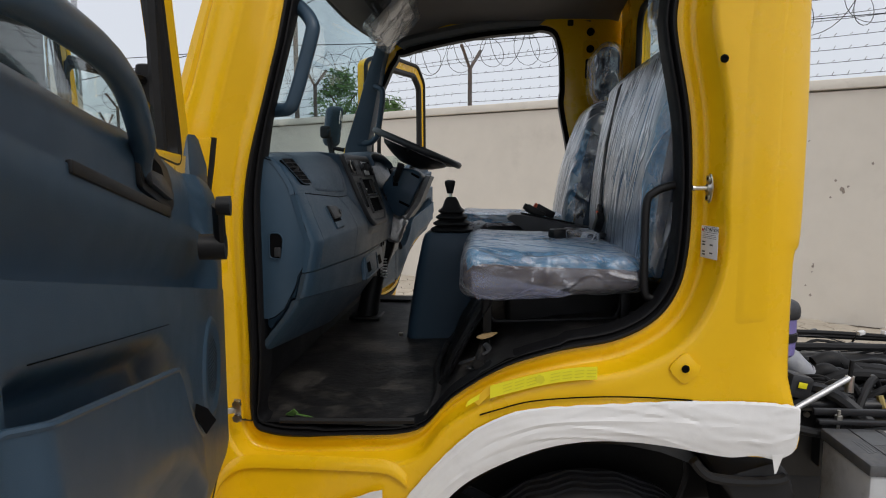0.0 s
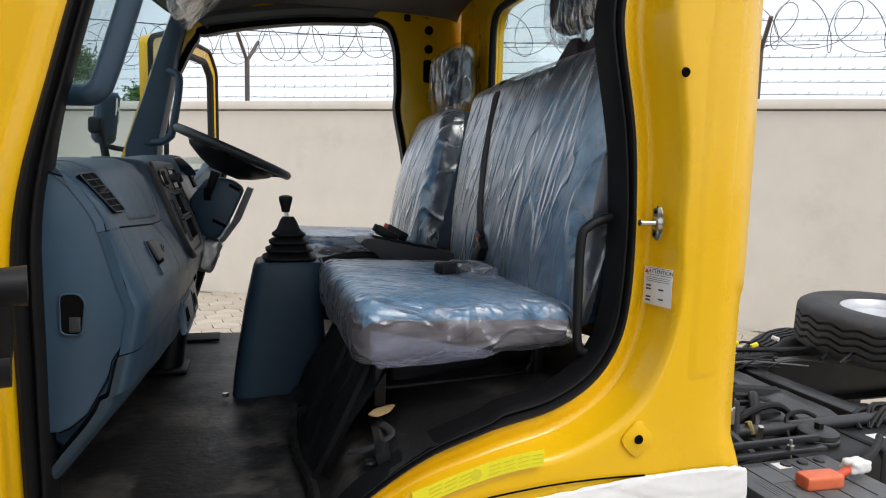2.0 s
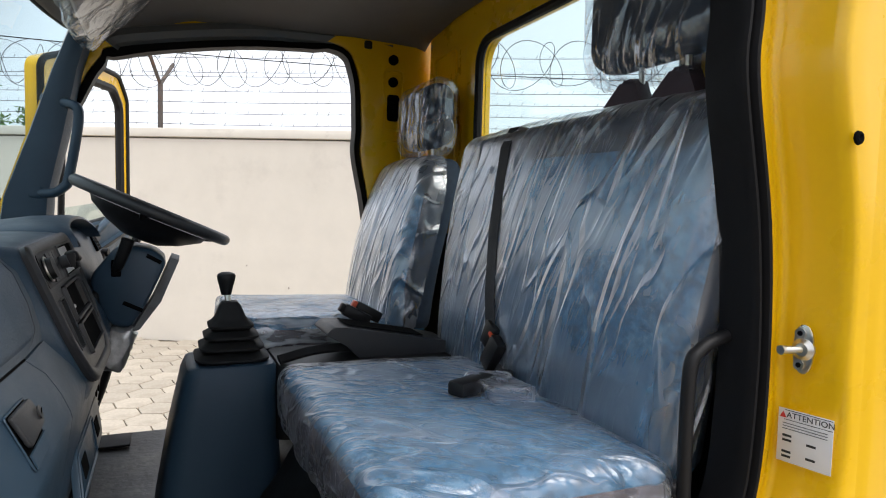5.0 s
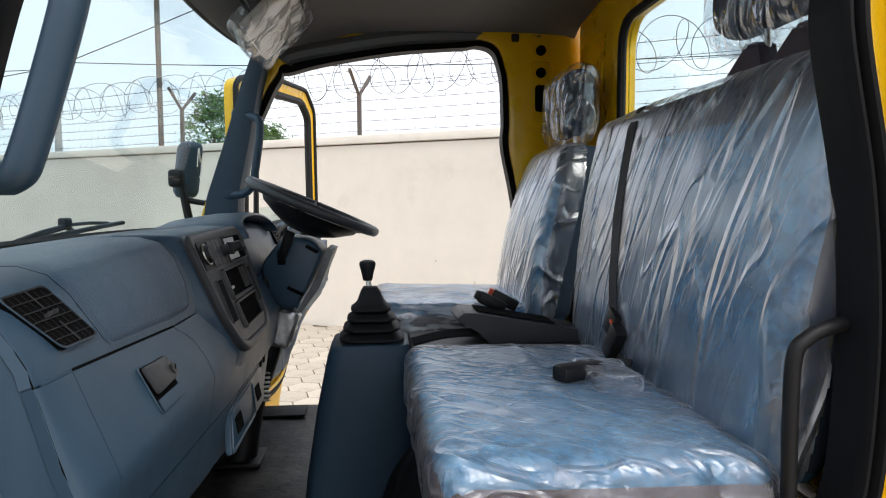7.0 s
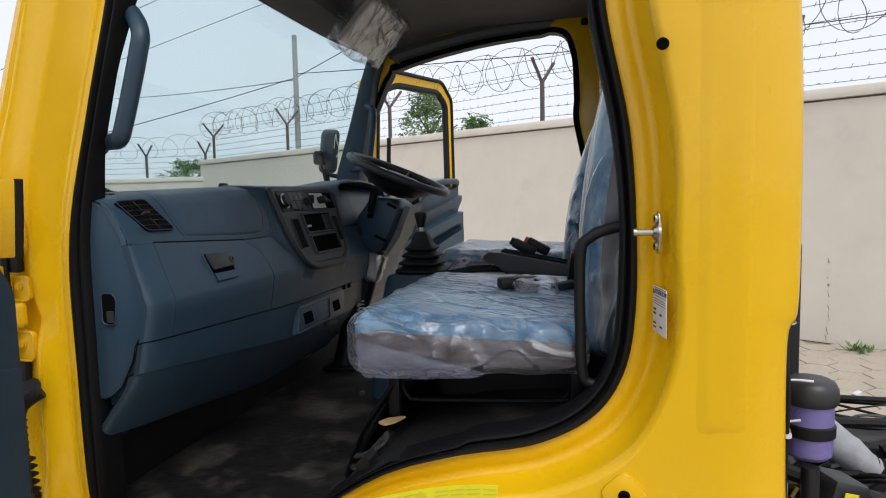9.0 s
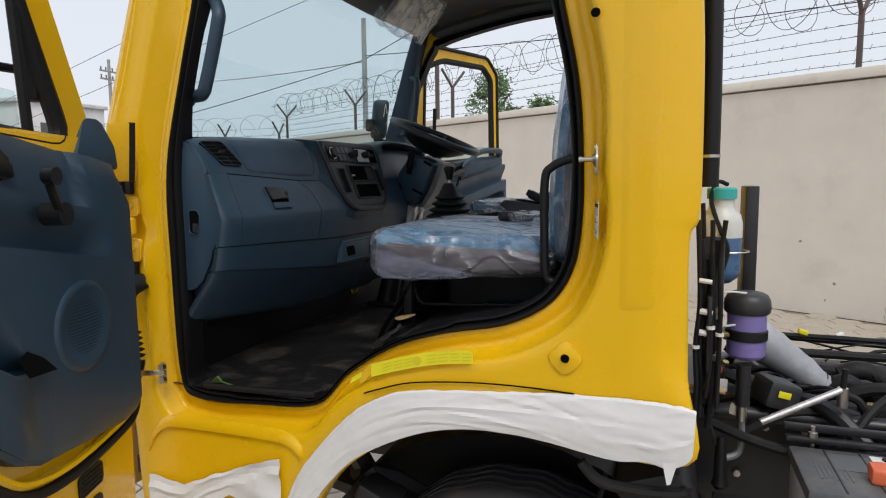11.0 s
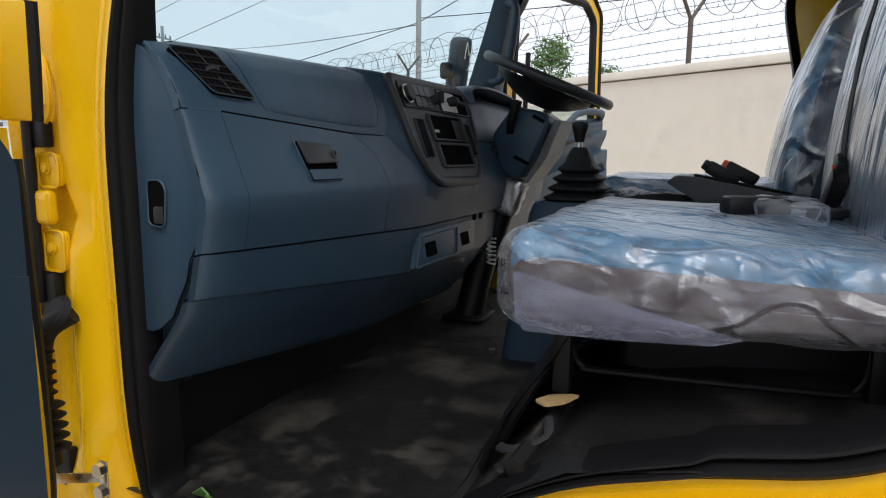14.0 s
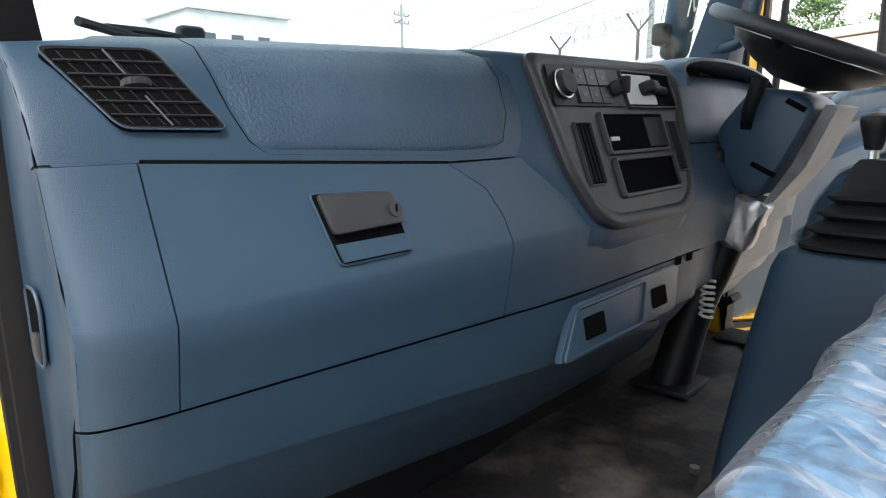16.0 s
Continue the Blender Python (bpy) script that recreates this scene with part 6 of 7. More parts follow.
for k in range(4):
    w = .086 - .011 * k
    prof += [(w * .80, z), (w, z + .008), (w, z + .013), (w * .80, z + .021)]
    z += .025
prof += [(.036, z + .004), (.026, z + .03), (.018, z + .042), (.0005, z + .043)]
rings = []
for w, h in prof:
    rings.append([(-.045 + p.x * 1.0 + (h - 1.512) * -.03, 2.67 + p.y * 1.05, h) for p in rounded([(-w, -w, 0), (w, -w, 0), (w, w, 0), (-w, w, 0)], w * .55, 4)])
part("gaiter", loft(rings), RUBBER, gear, "black ribbed rubber gaiter")
part("lever", cyl((-.050, 2.675, 1.64), (-.055, 2.69, 1.672), .007, 8), ZINC, gear)
part("knob", lathe([(.012, 0), (.0135, .006), (.0165, .02), (.021, .036), (.0225, .046), (.020, .052), (.010, .056), (.0005, .056)], 20, m=pose(-.056, 2.692, 1.668)), BLACKP, gear, "black gear knob")
part("foot_bolt", hexbolt((-.245, 2.56, 1.095), (0, 0, 1), .010, .012), ZINC, gear)

console = thing("rear_console", "black moulded tray with the handbrake between the seats", "console")
part("tray", loft([rr(.05, .62, 2.55, 2.80, 1.33, .03), rr(.05, .62, 2.55, 2.80, 1.49, .03), rr(.06, .61, 2.56, 2.79, 1.505, .03)]), BLACKP, console)
part("bin", slab(rounded([(.176, 2.60, 1.570), (.196, 2.60, 1.588), (.235, 2.60, 1.586), (.53, 2.60, 1.532), (.55, 2.60, 1.50), (.27, 2.60, 1.50), (.235, 2.60, 1.535)], .006), (0, .15, 0), .005), CHARCOAL, console, "slanting charcoal side bin")
part("bin_recess", slab(rounded([(.235, 2.62, 1.5885), (.45, 2.62, 1.549), (.45, 2.73, 1.549), (.235, 2.73, 1.5885)], .01), (.0004, 0, .002)), SHADE_BLACK, console)
part("mat_flap", tube(smooth_line([(.06, 2.60, 1.515), (.16, 2.62, 1.53), (.30, 2.64, 1.525), (.5, 2.62, 1.515)], 6), .014, 8, flat=.6), RUBBER, console)
for x, y, m in ((.345, 2.80, RED), (.30, 2.76, BLACKP)):
    bk = part("buckle", box((.085, .030, .034), (x, y, 1.590), .006, m=pose(0, 0, 0, 0, 28, 0)), BLACKP, console)
    part("release_button", box((.018, .022, .026), (x - .040, y, 1.612), .004, m=pose(0, 0, 0, 0, 28, 0)), m, bk, "orange-red release button" if m is RED else "")

# ---- seats ----
def crumple(amount, size, lengthen=(1, 1, 1), folded=False):
    """Moves a soft cover's points in and out, like creased sheeting; folded: with sharp, slanting creases."""
    def go(p):
        q = Vector((p.x * lengthen[0], (p.y + (.45 * p.z if folded else 0)) * lengthen[1], p.z * lengthen[2])) * size
        d = 1 - 2.6 * abs(noise.noise(q)) if folded else noise.noise(q) + .5 * noise.noise(q * 2.3)
        return p + p.normalized() * amount * d
    return go


def seat_cushion(parent, x0, x1, y0, y1, top, thick, film=True, cutaway=0.0, rear_rise=.30, soft=.054, wrap_film=FILM):
    hx, hy, hz = (x1 - x0) / 2, (y1 - y0) / 2, thick / 2
    c = Vector(((x0 + x1) / 2, (y0 + y1) / 2, top - hz))

    def crown(p):
        s = (1 - (p.x / hx) ** 2) * (1 - (p.y / hy) ** 2)
        p = Vector(p)
        if p.z > 0:
            p.z += .012 * s - .006 * (p.x / hx) + .008 * max(0, -p.x / hx) ** 3
        else:
            p.z *= 1 - rear_rise * (.5 + .5 * p.x / hx)
        if p.y > 0 and p.x < 0:
            p.y -= cutaway * (p.x / -hx) ** 2 * (p.y / hy)
        return p

    def wrap(p):
        """Tight sheeting: a few long straight folds that run out from the corners."""
        n = p.normalized()
        d = 0
        for k in range(9):
            a = .7 * k + .3
            line = (p.x * math.cos(a) + p.y * math.sin(a) + .35 * p.z * math.sin(3 * a)) - (-.22 + .055 * k)
            d += .0075 * max(0, 1 - abs(line) / .018) * (.5 + .5 * math.sin(9 * (p.y * math.cos(a) - p.x * math.sin(a)) + k))
        q = crown(p + n * (d + .0030 * noise.noise(p * 14)))
        low = max(0, -p.z / hz) ** 2
        return q + Vector((.010 * noise.noise(Vector((p.y * 8, 1, 2))), .006 * noise.noise(Vector((p.x * 9, 5, 1))), .010 * noise.noise(Vector((p.x * 11, p.y * 9, 4))))) * low
    cush = part("seat_cushion", pad((hx, hy, hz), soft, 16, crown, Matrix.Translation(c)), VINYL, parent, "charcoal vinyl cushion sides")
    part("cushion_facing", pad((hx - .006, hy - .006, hz - .028), .030, 14, crown, Matrix.Translation(c + Vector((0, 0, .0300)))), VELOUR, cush, "mottled blue velour facing")
    if film:
        part("film_cover", pad((hx + .006, hy + .007, hz + .006), soft * .85, 70, wrap, Matrix.Translation(c + Vector((0, 0, .001)))), wrap_film, parent, "crinkled clear polythene wrap", sharp=24)
    return cush


def seat_back(parent, y0, y1, foot, head, thick, lean, top_cut=0.0, depth_at=.53, flare=0.0):
    """foot and head: heights of its lower and upper edge; lean: how far the head lies behind the foot."""
    hy, hz, hx = (y1 - y0) / 2, (head - foot) / 2, thick / 2
    c = Vector((depth_at + hx + lean / 2, (y0 + y1) / 2, (foot + head) / 2))

    def shape(p):
        p = Vector(p)
        t = p.z / hz
        p.y *= 1 - top_cut * max(0, t) ** 3
        p.y -= flare * t * max(0, -p.y / hy)
        p.x += lean / 2 * t + .02 * t * t - .016 * (1 - (p.y / hy) ** 2) * (1 - t * t) * (1 if p.x < 0 else 0)
        p.z -= .010 * (p.y / hy) ** 2 * max(0, t)
        return p
    back_ob = part("backrest", pad((hx, hy, hz), .045, 18, shape, Matrix.Translation(c)), NAVY, parent, "navy cloth backrest shell")
    part("backrest_facing", pad((hx, hy - .006, hz - .02), .04, 16, shape, Matrix.Translation(c + Vector((-.008, 0, -.006)))), VELOUR, back_ob, "mottled blue velour facing")
    part("top_band", pad((hx, hy - .005, .05), .035, 12, lambda p: shape(p + Vector((0, 0, hz - .062))), Matrix.Translation(c + Vector((-.0095, 0, -.004)))), NAVY, back_ob, "dark cloth band along the top")
    part("lower_band", pad((hx, hy - .005, hz * .285), .035, 12, lambda p: shape(p + Vector((0, 0, -hz * .70))), Matrix.Translation(c + Vector((-.0095, 0, -.006)))), SLATE, back_ob, "plain slate-blue lower panel")
    part("facing_seam", tube([Matrix.Translation(c) @ shape(Vector((-hx - .010, -hy + .05 + (2 * hy - .1) * i / 12, -hz * .42))) for i in range(13)], .0018, 5), VELOUR, back_ob)
    bm = pad((hx + .013, hy + .006, hz + .006), .045, 46, lambda p: shape(crumple(.004, 6, (1, 1.7, .4))(crumple(.003, 13, (1, 1.9, .35), True)(p))), Matrix.Translation(c + Vector((-.003, 0, 0))))
    bmesh.ops.delete(bm, geom=[f for f in bm.faces if f.calc_center_median().x > c.x + .25 * hx + lean / 2 * (f.calc_center_median().z - c.z) / hz], context="FACES")
    bmesh.ops.recalc_face_normals(bm, faces=bm.faces)
    part("film_cover", bm, FILM_UP, parent, "creased clear polythene wrap", sharp=70)
    return back_ob


def bag_corner(p, half):
    """The bag's upper corners stand out in points; its open mouth hangs loose below."""
    u, w = p.y / half[1], p.z / half[2]
    ear = max(0, abs(u) - .55) * max(0, w - .45)
    hang = max(0, -w - .7)
    return Vector((0, .30 * ear * (1 if u > 0 else -1) * half[1] * 1.6, .22 * ear * half[2] - hang * (.05 + .05 * noise.noise(Vector((p.y * 20, 2, 1))))))


def headrest(parent, at, half):
    rest = part("headrest", pad(half, .05, 10, None, Matrix.Translation(at)), NAVY, parent, "navy cloth headrest")
    part("film_bag", pad([h + .012 for h in half], .055, 30, lambda p: crumple(.006, 11, (1, 1.4, .8))(p) + bag_corner(p, half), Matrix.Translation(at)), FILM_BAG, parent, "loose clear polythene bag", sharp=70)
    for dy in (-.06, .06):
        part("headrest_post", cyl((at[0] + .005, at[1] + dy, at[2] - half[2] - .10), (at[0], at[1] + dy, at[2] - half[2] + .02), .006, 8), ZINC, parent)


bench = thing("bench_seat", "two-person blue velour bench seat wrapped in clear polythene", "seat")
seat_cushion(bench, .036, .522, 1.752, 2.50, 1.524, .120, cutaway=.03, rear_rise=.42)
seat_back(bench, 1.758, 2.69, 1.455, 2.105, .105, .075, top_cut=.0, depth_at=.505, flare=.036)
headrest(bench, (.655, 1.975, 2.278), (.055, .185, .098))
for dy in (-.068, .068):
    y = 1.985 + dy
    part("post_collar", slab(rounded([Vector((.618, y - .062, 2.098)), Vector((.618, y + .062, 2.098)), Vector((.640, y + .022, 2.160)), Vector((.640, y - .014, 2.160))], .006), (.034, 0, 0), .008), VINYL, bench, "dark vinyl collar round a headrest post")
part("seat_frame", tube(smooth_line([(.10, 1.905, 1.40), (.108, 1.905, 1.345), (.122, 1.908, 1.318), (.16, 1.908, 1.313), (.45, 1.902, 1.328), (.475, 1.902, 1.336), (.487, 1.902, 1.36), (.49, 1.902, 1.41)], 6), .0055, 8), BLACKP, bench, "black tubular seat frame")
for x, y in ((.105, 1.86), (.50, 1.90), (.10, 2.42), (.50, 2.42)):
    part("seat_leg", box((.026, .024, .125), (x, y, 1.352), .004), BLACKP, bench)
part("seat_base", loft([rr(.16, .60, 2.02, 2.46, 1.29, .02), rr(.16, .60, 2.02, 2.46, 1.405, .02)]), BLACKP, bench)
part("side_bar", tube(smooth_line([(.605, 1.735, 1.715), (.57, 1.735, 1.712), (.53, 1.735, 1.695), (.512, 1.735, 1.66), (.512, 1.735, 1.50), (.516, 1.735, 1.44), (.53, 1.735, 1.42), (.58, 1.735, 1.415)], 6), .0105, 10), BLACKP, bench, "black tubular grab bar at the seat side")

rings = []
for i in range(29):
    y = 1.83 + .70 * i / 28
    ring = []
    for j in range(11):
        t = j / 10
        w = .022 * noise.noise(Vector((y * 9, t * 2.2, 3))) + .012 * (1 - 2 * abs(noise.noise(Vector((y * 6 + t * 2, t * 3, 8)))))
        ring.append((-.035 + .15 * t + w, y, 1.105 + .285 * t ** .8 + w * .4))
    rings.append(ring)
drape = thing("mat_drape", "black rubber mat draped in folds over the engine hump", "mat")
part("sheet", loft(rings, closed=False), RUBBER, drape, sharp=60)
for x0, y0, k in ((-.03, 1.90, 1), (-.02, 2.06, 2), (-.025, 2.21, 3)):
    part("fold", tube(smooth_line([(x0, y0, 1.11), (x0 + .035, y0 + .02 * (-1) ** k, 1.19), (x0 + .075, y0 - .015 * k, 1.27), (x0 + .13, y0 + .03, 1.36)], 6), .013, 7), RUBBER, drape)

# doubled sheet folded up over the cushion's near and front sides
flap = [Vector(p) for p in ((.062, 1.7425, 1.486), (.12, 1.7400, 1.474), (.335, 1.7405, 1.428), (.30, 1.741, 1.417), (.18, 1.741, 1.410), (.080, 1.742, 1.408), (.066, 1.743, 1.420))]
part("film_flap", slab(rounded(flap, .004, 2), (0, -.0012, 0)), FILM_FLAT, bench, "straight-edged doubled layer of milky polythene")
belt = thing("seat_belt", "black seat belt with buckle lying over the bench backrest", "belt")
part("webbing", loft([[(x, y - .022, z), (x, y + .022, z), (x + .003, y + .022, z + .002), (x + .003, y - .022, z + .002)] for x, y, z in ((.640, 2.418, 2.07), (.625, 2.418, 2.098), (.592, 2.415, 2.100), (.563, 2.405, 2.05), (.516, 2.365, 1.85), (.500, 2.345, 1.70), (.494, 2.325, 1.61))]), BELT, belt)
part("tongue", box((.018, .05, .06), (0, 0, 0), .006, m=pose(.491, 2.318, 1.607, 22, 6, 0)), BLACKP, belt)
B = pose(.484, 2.288, 1.572, 30, 8, 0)
bk = part("buckle", box((.028, .046, .078), (0, 0, 0), .007, m=B), BLACKP, belt)
part("release_button", box((.016, .032, .008), (0, 0, .037), .002, m=B), RED, bk)
part("buckle_strap", box((.010, .046, .11), (.002, -.004, -.080), .003, m=B), BELT, belt)
part("second_buckle", box((.105, .042, .030), (0, 0, 0), .008, m=pose(.352, 2.126, 1.555, 0, 0, 24)), BLACKP, belt)
part("anchor_strap", box((.09, .035, .016), (0, 0, 0), .005, m=pose(.466, 2.20, 1.540, 0, 0, 60)), BELT, belt)
part("film_scrap", pad((.05, .06, .018), .012, 10, crumple(.014, 22), pose(.400, 2.105, 1.550)), FILM, belt, "loose scrap of polythene", sharp=70)

driver = thing("driver_seat", "single blue driver's seat with headrest, wrapped in polythene", "seat")
seat_cushion(driver, -.03, .52, 2.87, 3.39, 1.560, .11, wrap_film=FILM_PALE)
seat_back(driver, 2.84, 3.385, 1.50, 2.065, .13, .13, top_cut=.26, depth_at=.42)
headrest(driver, (.620, 3.06, 2.200), (.05, .150, .105))
part("seat_base", loft([rr(.05, .48, 2.90, 3.30, 1.30, .03), rr(.03, .50, 2.89, 3.31, 1.46, .03)]), BLACKP, driver)

visor = thing("sun_visor", "folded sun visor still wrapped in clear polythene", "visor")
V = pose(-.335, 3.03, 2.445, 0, -46, 0)
part("board", pad((.10, .20, .012), .01, 8, None, V), FOAM, visor)
part("film_wrap", pad((.125, .235, .028), .022, 40, crumple(.016, 16, (1, .7, 1), True), V), FILM_BAG, visor, "loose clear polythene wrap", sharp=70)
part("pivot", cyl((-.40, 2.84, 2.47), (-.40, 3.22, 2.47), .006, 8), GREY, visor)

leaf = thing("dry_leaf", "dry tan leaf lying on the floor mat", "leaf")
part("blade", slab(rounded([(.073, 1.825, 1.281), (.092, 1.812, 1.280), (.118, 1.815, 1.287), (.137, 1.838, 1.294), (.118, 1.842, 1.291), (.092, 1.838, 1.287)], .006), (0, 0, .003)), TAN, leaf)
leaf = thing("green_leaf", "small fresh green leaf stuck at the sill", "leaf")
part("blade", slab([(-.43, 1.665, 1.10), (-.405, 1.66, 1.118), (-.395, 1.665, 1.105), (-.41, 1.672, 1.095)], (0, .002, .002)), LEAF, leaf)
part("stalk", tube([(-.40, 1.664, 1.105), (-.355, 1.66, 1.098)], .0025, 4), LEAF, leaf)
plug = thing("floor_strap", "black webbing strap end lying on the mat", "strap")
part("strap", tube(smooth_line([(.03, 1.80, 1.215), (.06, 1.76, 1.235), (.11, 1.75, 1.265), (.10, 1.80, 1.27)], 5), .008, 6, flat=.4), BELT, plug)
part("yellow_plug", cyl((.42, 1.735, 1.325), (.42, 1.735, 1.337), .0045, 8), YLABEL, plug)


# ---- chassis behind the cab ----
frame_ob = thing("chassis_frame", "black painted steel ladder frame behind the cab", "chassis")


def channel(y, turn):
    """A C-section side rail."""
    s = [(y, .73), (y + turn * .07, .73), (y + turn * .07, .738), (y + turn * .008, .738), (y + turn * .008, .952), (y + turn * .07, .952), (y + turn * .07, .96), (y, .96)]
    return loft([[(x, yy, z) for yy, z in s] for x in (-.6, 1.0, 3.0, 6.5)])


part("side_rail", channel(2.20, 1), STEEL, frame_ob)
part("side_rail", channel(2.98, -1), STEEL, frame_ob)
for x in (1.25, 2.1, 3.3, 4.6, 6.0):
    part("cross_member", box((.10, .80, .16), (x, 2.55, .86), .01), STEEL, frame_ob)
for i in range(26):
    for y in (2.193, 2.987):
        part("rivet", lathe([(.012, 0), (.010, .006), (.0005, .008)], 8, m=pose(1.0 + i * .21, y, .80 + .10 * (i % 2), 90 if y < 2.5 else -90)), ZINC if i % 4 == 0 else STEEL, frame_ob)
gusset = slab(rounded([(1.15, 2.25, .965), (1.75, 2.30, .965), (1.75, 2.85, .965), (1.15, 2.80, .965)], .08), (0, 0, .012), .004)
part("gusset_plate", gusset, STEEL, frame_ob)
for x, y in ((1.35, 2.68), (1.58, 2.62), (1.4, 2.42)):
    part("plate_hole", cyl((x, y, .9775), (x, y, .979), .045, 20), SHADE_BLACK, frame_ob)
part("rear_axle_housing", cyl((3.0, 1.9, .48), (3.0, 3.2, .48), .10, 16), STEEL, frame_ob)
for y in (2.02, 3.08):
    part("leaf_spring", tube(smooth_line([(2.4, y, .62), (3.0, y, .50), (3.6, y, .62)], 5), .05, 6, flat=.7), STEEL, frame_ob)
for y in (1.98, 3.12):
    part("front_spring", tube(smooth_line([(-.25, y, .72), (.42, y, .60), (1.0, y, .74)], 5), .045, 6, flat=.8), STEEL, frame_ob)
part("gearbox", loft([rr(.62, 1.75, 2.30, 2.80, .42, .06), rr(.58, 1.80, 2.27, 2.84, .60, .06), rr(.62, 1.75, 2.32, 2.78, .74, .06)]), STEEL, frame_ob, "dark gearbox casing between the rails")
part("front_axle", box((.12, 1.3, .12), (.42, 2.55, .48), .02), STEEL, frame_ob)


def road_wheel(at, width=.24, lying=False, label="black radial lorry tyre on a silver steel rim", turn=0):
    ob = thing("road_wheel", label, "wheel", group="lorry wheels")
    h, n = width / 2, 120
    prof = [(.23, -.75, 0), (.26, -.96, 0), (.34, -1, 0), (.40, -.92, 0), (.422, -.80, 0), (.430, -.66, 0)]
    for g in (-.45, -.15, .15, .45):
        prof += [(.431, g - .060, 1), (.408, g - .036, 1), (.408, g + .036, 1), (.431, g + .060, 1)]
    prof += [(.430, .66, 0), (.422, .80, 0), (.40, .92, 0), (.34, 1, 0), (.26, .96, 0), (.23, .75, 0)]
    rings = []
    for r, w, zig in prof:
        rings.append([(r * math.cos(6.2832 * j / n), r * math.sin(6.2832 * j / n), h * (w + (.055 * (abs((j % 6) - 3) - 1.5) if zig else 0))) for j in range(n)])
    part("tyre", loft(rings, cap=False), TYRE, ob)
    part("rim", lathe([(.232, -h * .80), (.225, -h * .72), (.205, -h * .5), (.20, h * .1), (.17, h * .18), (.10, h * .22), (.085, h * .05), (.0005, h * .05)], 48), RIM, ob)
    part("rim", lathe([(.205, -h * .5), (.205, h * .5), (.225, h * .72), (.236, h * .86), (.240, h * .80), (.215, h * .5)], 48), RIM, ob)
    part("hub", lathe([(.085, 0), (.085, h * .6), (.07, h * .75), (.0005, h * .75)], 24), STEEL, ob)
    for k in range(6):
        t = 6.2832 * k / 6
        part("wheel_nut", cyl((.135 * math.cos(t), .135 * math.sin(t), h * .18), (.135 * math.cos(t), .135 * math.sin(t), h * .38), .016, 6), ZINC, ob)
    ob.matrix_basis = pose(*at, 0 if lying else 90, 0, turn) if lying else pose(*at, 90, 0, 0)
    return ob


front_wheel = road_wheel((.42, 1.83, .437))
copy_thing(front_wheel, pose(.42, 3.27, .437, -90))
copy_thing(front_wheel, pose(3.0, 1.78, .437, 90))
copy_thing(front_wheel, pose(2.80, 3.34, .56, -90))
spare = copy_thing(front_wheel, pose(2.93, 2.88, 1.095, 3, -2, 20))
for child in [c for c in spare.children if c.name.startswith("hub") or c.name.startswith("wheel_nut")]:
    bpy.data.objects.remove(child)
spare["label"] = "spare lorry wheel lying flat on the chassis rails"

liner = thing("wheel_housing", "black plastic wheel housing under the cab", "mudguard")
arc = [(.42 + .56 * math.cos(t), .475 + .56 * math.sin(t)) for t in [radians(a) for a in range(25, 166, 10)]]
part("liner", loft([[(x, y, z) for x, z in arc] for y in (1.70, 2.08)] , closed=False), BLACKP, liner)
part("inner_wall", slab([(x, 2.08, z) for x, z in arc], (0, .02, 0)), BLACKP, liner)
flap = rounded([(.68, 1.62, .985), (.83, 1.62, 1.04), (.87, 1.62, .98), (.88, 1.62, .70), (.80, 1.62, .70), (.75, 1.62, .90)], .03, 3)
part("rear_guard", slab(flap, (0, .34, 0), .012), BLACKP, liner, "dark grey rear mudguard section")
part("guard_lip", tube(smooth_line([(.62, 1.615, 1.035), (.66, 1.615, .995), (.74, 1.615, .985), (.82, 1.615, .99), (.845, 1.615, 1.0)], 5), .013, 8), BLACKP, liner)
for z0, z1 in ((.60, .92), (.72, .86)):
    part("bracket", tube([(-.02, 1.75, z1), (.05, 1.85, z0 + .08), (.16, 1.9, z0)], .03, 6), STEEL, liner)
part("bracket", box((.12, .10, .06), (.06, 1.74, .80), .012, m=pose(0, 0, 0, 0, 25, 0)), STEEL, liner)
part("brake_hose", tube(smooth_line([(.62, 1.9, 1.05), (.66, 1.8, .95), (.64, 1.78, .85), (.6, 1.8, .75)], 6), .008, 6), RUBBER, liner)

# engine bay seen behind the cab
engine = thing("engine", "black engine and gearbox with hoses under the cab", "engine")
part("block", box((1.2, .62, .36), (.35, 2.55, .84), .03), STEEL, engine)
part("gearbox", loft([[(x, 2.55 + r * math.cos(t), .82 + r * math.sin(t)) for t in [6.2832 * i / 20 for i in range(20)]] for x, r in ((.95, .20), (1.15, .19), (1.2, .14), (1.6, .12), (1.65, .09), (2.4, .05))]), STEEL, engine)
part("airbox", pad((.046, .05, .038), .012, 6, None, pose(1.082, 2.13, 1.075, 0, 16, 20)), CHARCOAL, engine, "charcoal plastic box with a yellow sticker")
part("sticker", box((.034, .002, .018), (1.097, 2.076, 1.084), .0005, m=pose(0, 0, 0, 0, 14, 20)), YLABEL, engine)
def along(a, b):
    """Stands a turned part on the line from a to b."""
    d = Vector(b) - Vector(a)
    return Matrix.Translation(Vector(a)) @ d.to_track_quat("Z", "Y").to_matrix().to_4x4()


part("air_duct", lathe([(.050, -.03), (.060, 0), (.061, .05), (.057, .07), (.059, .09), (.052, .13), (.046, .18), (.047, .195), (.036, .235), (.034, .27), (.0005, .27)], 26, m=along((1.03, 2.40, 1.185), (1.222, 2.35, 1.056))), DUCT, engine, "grey air duct wrapped in tape")
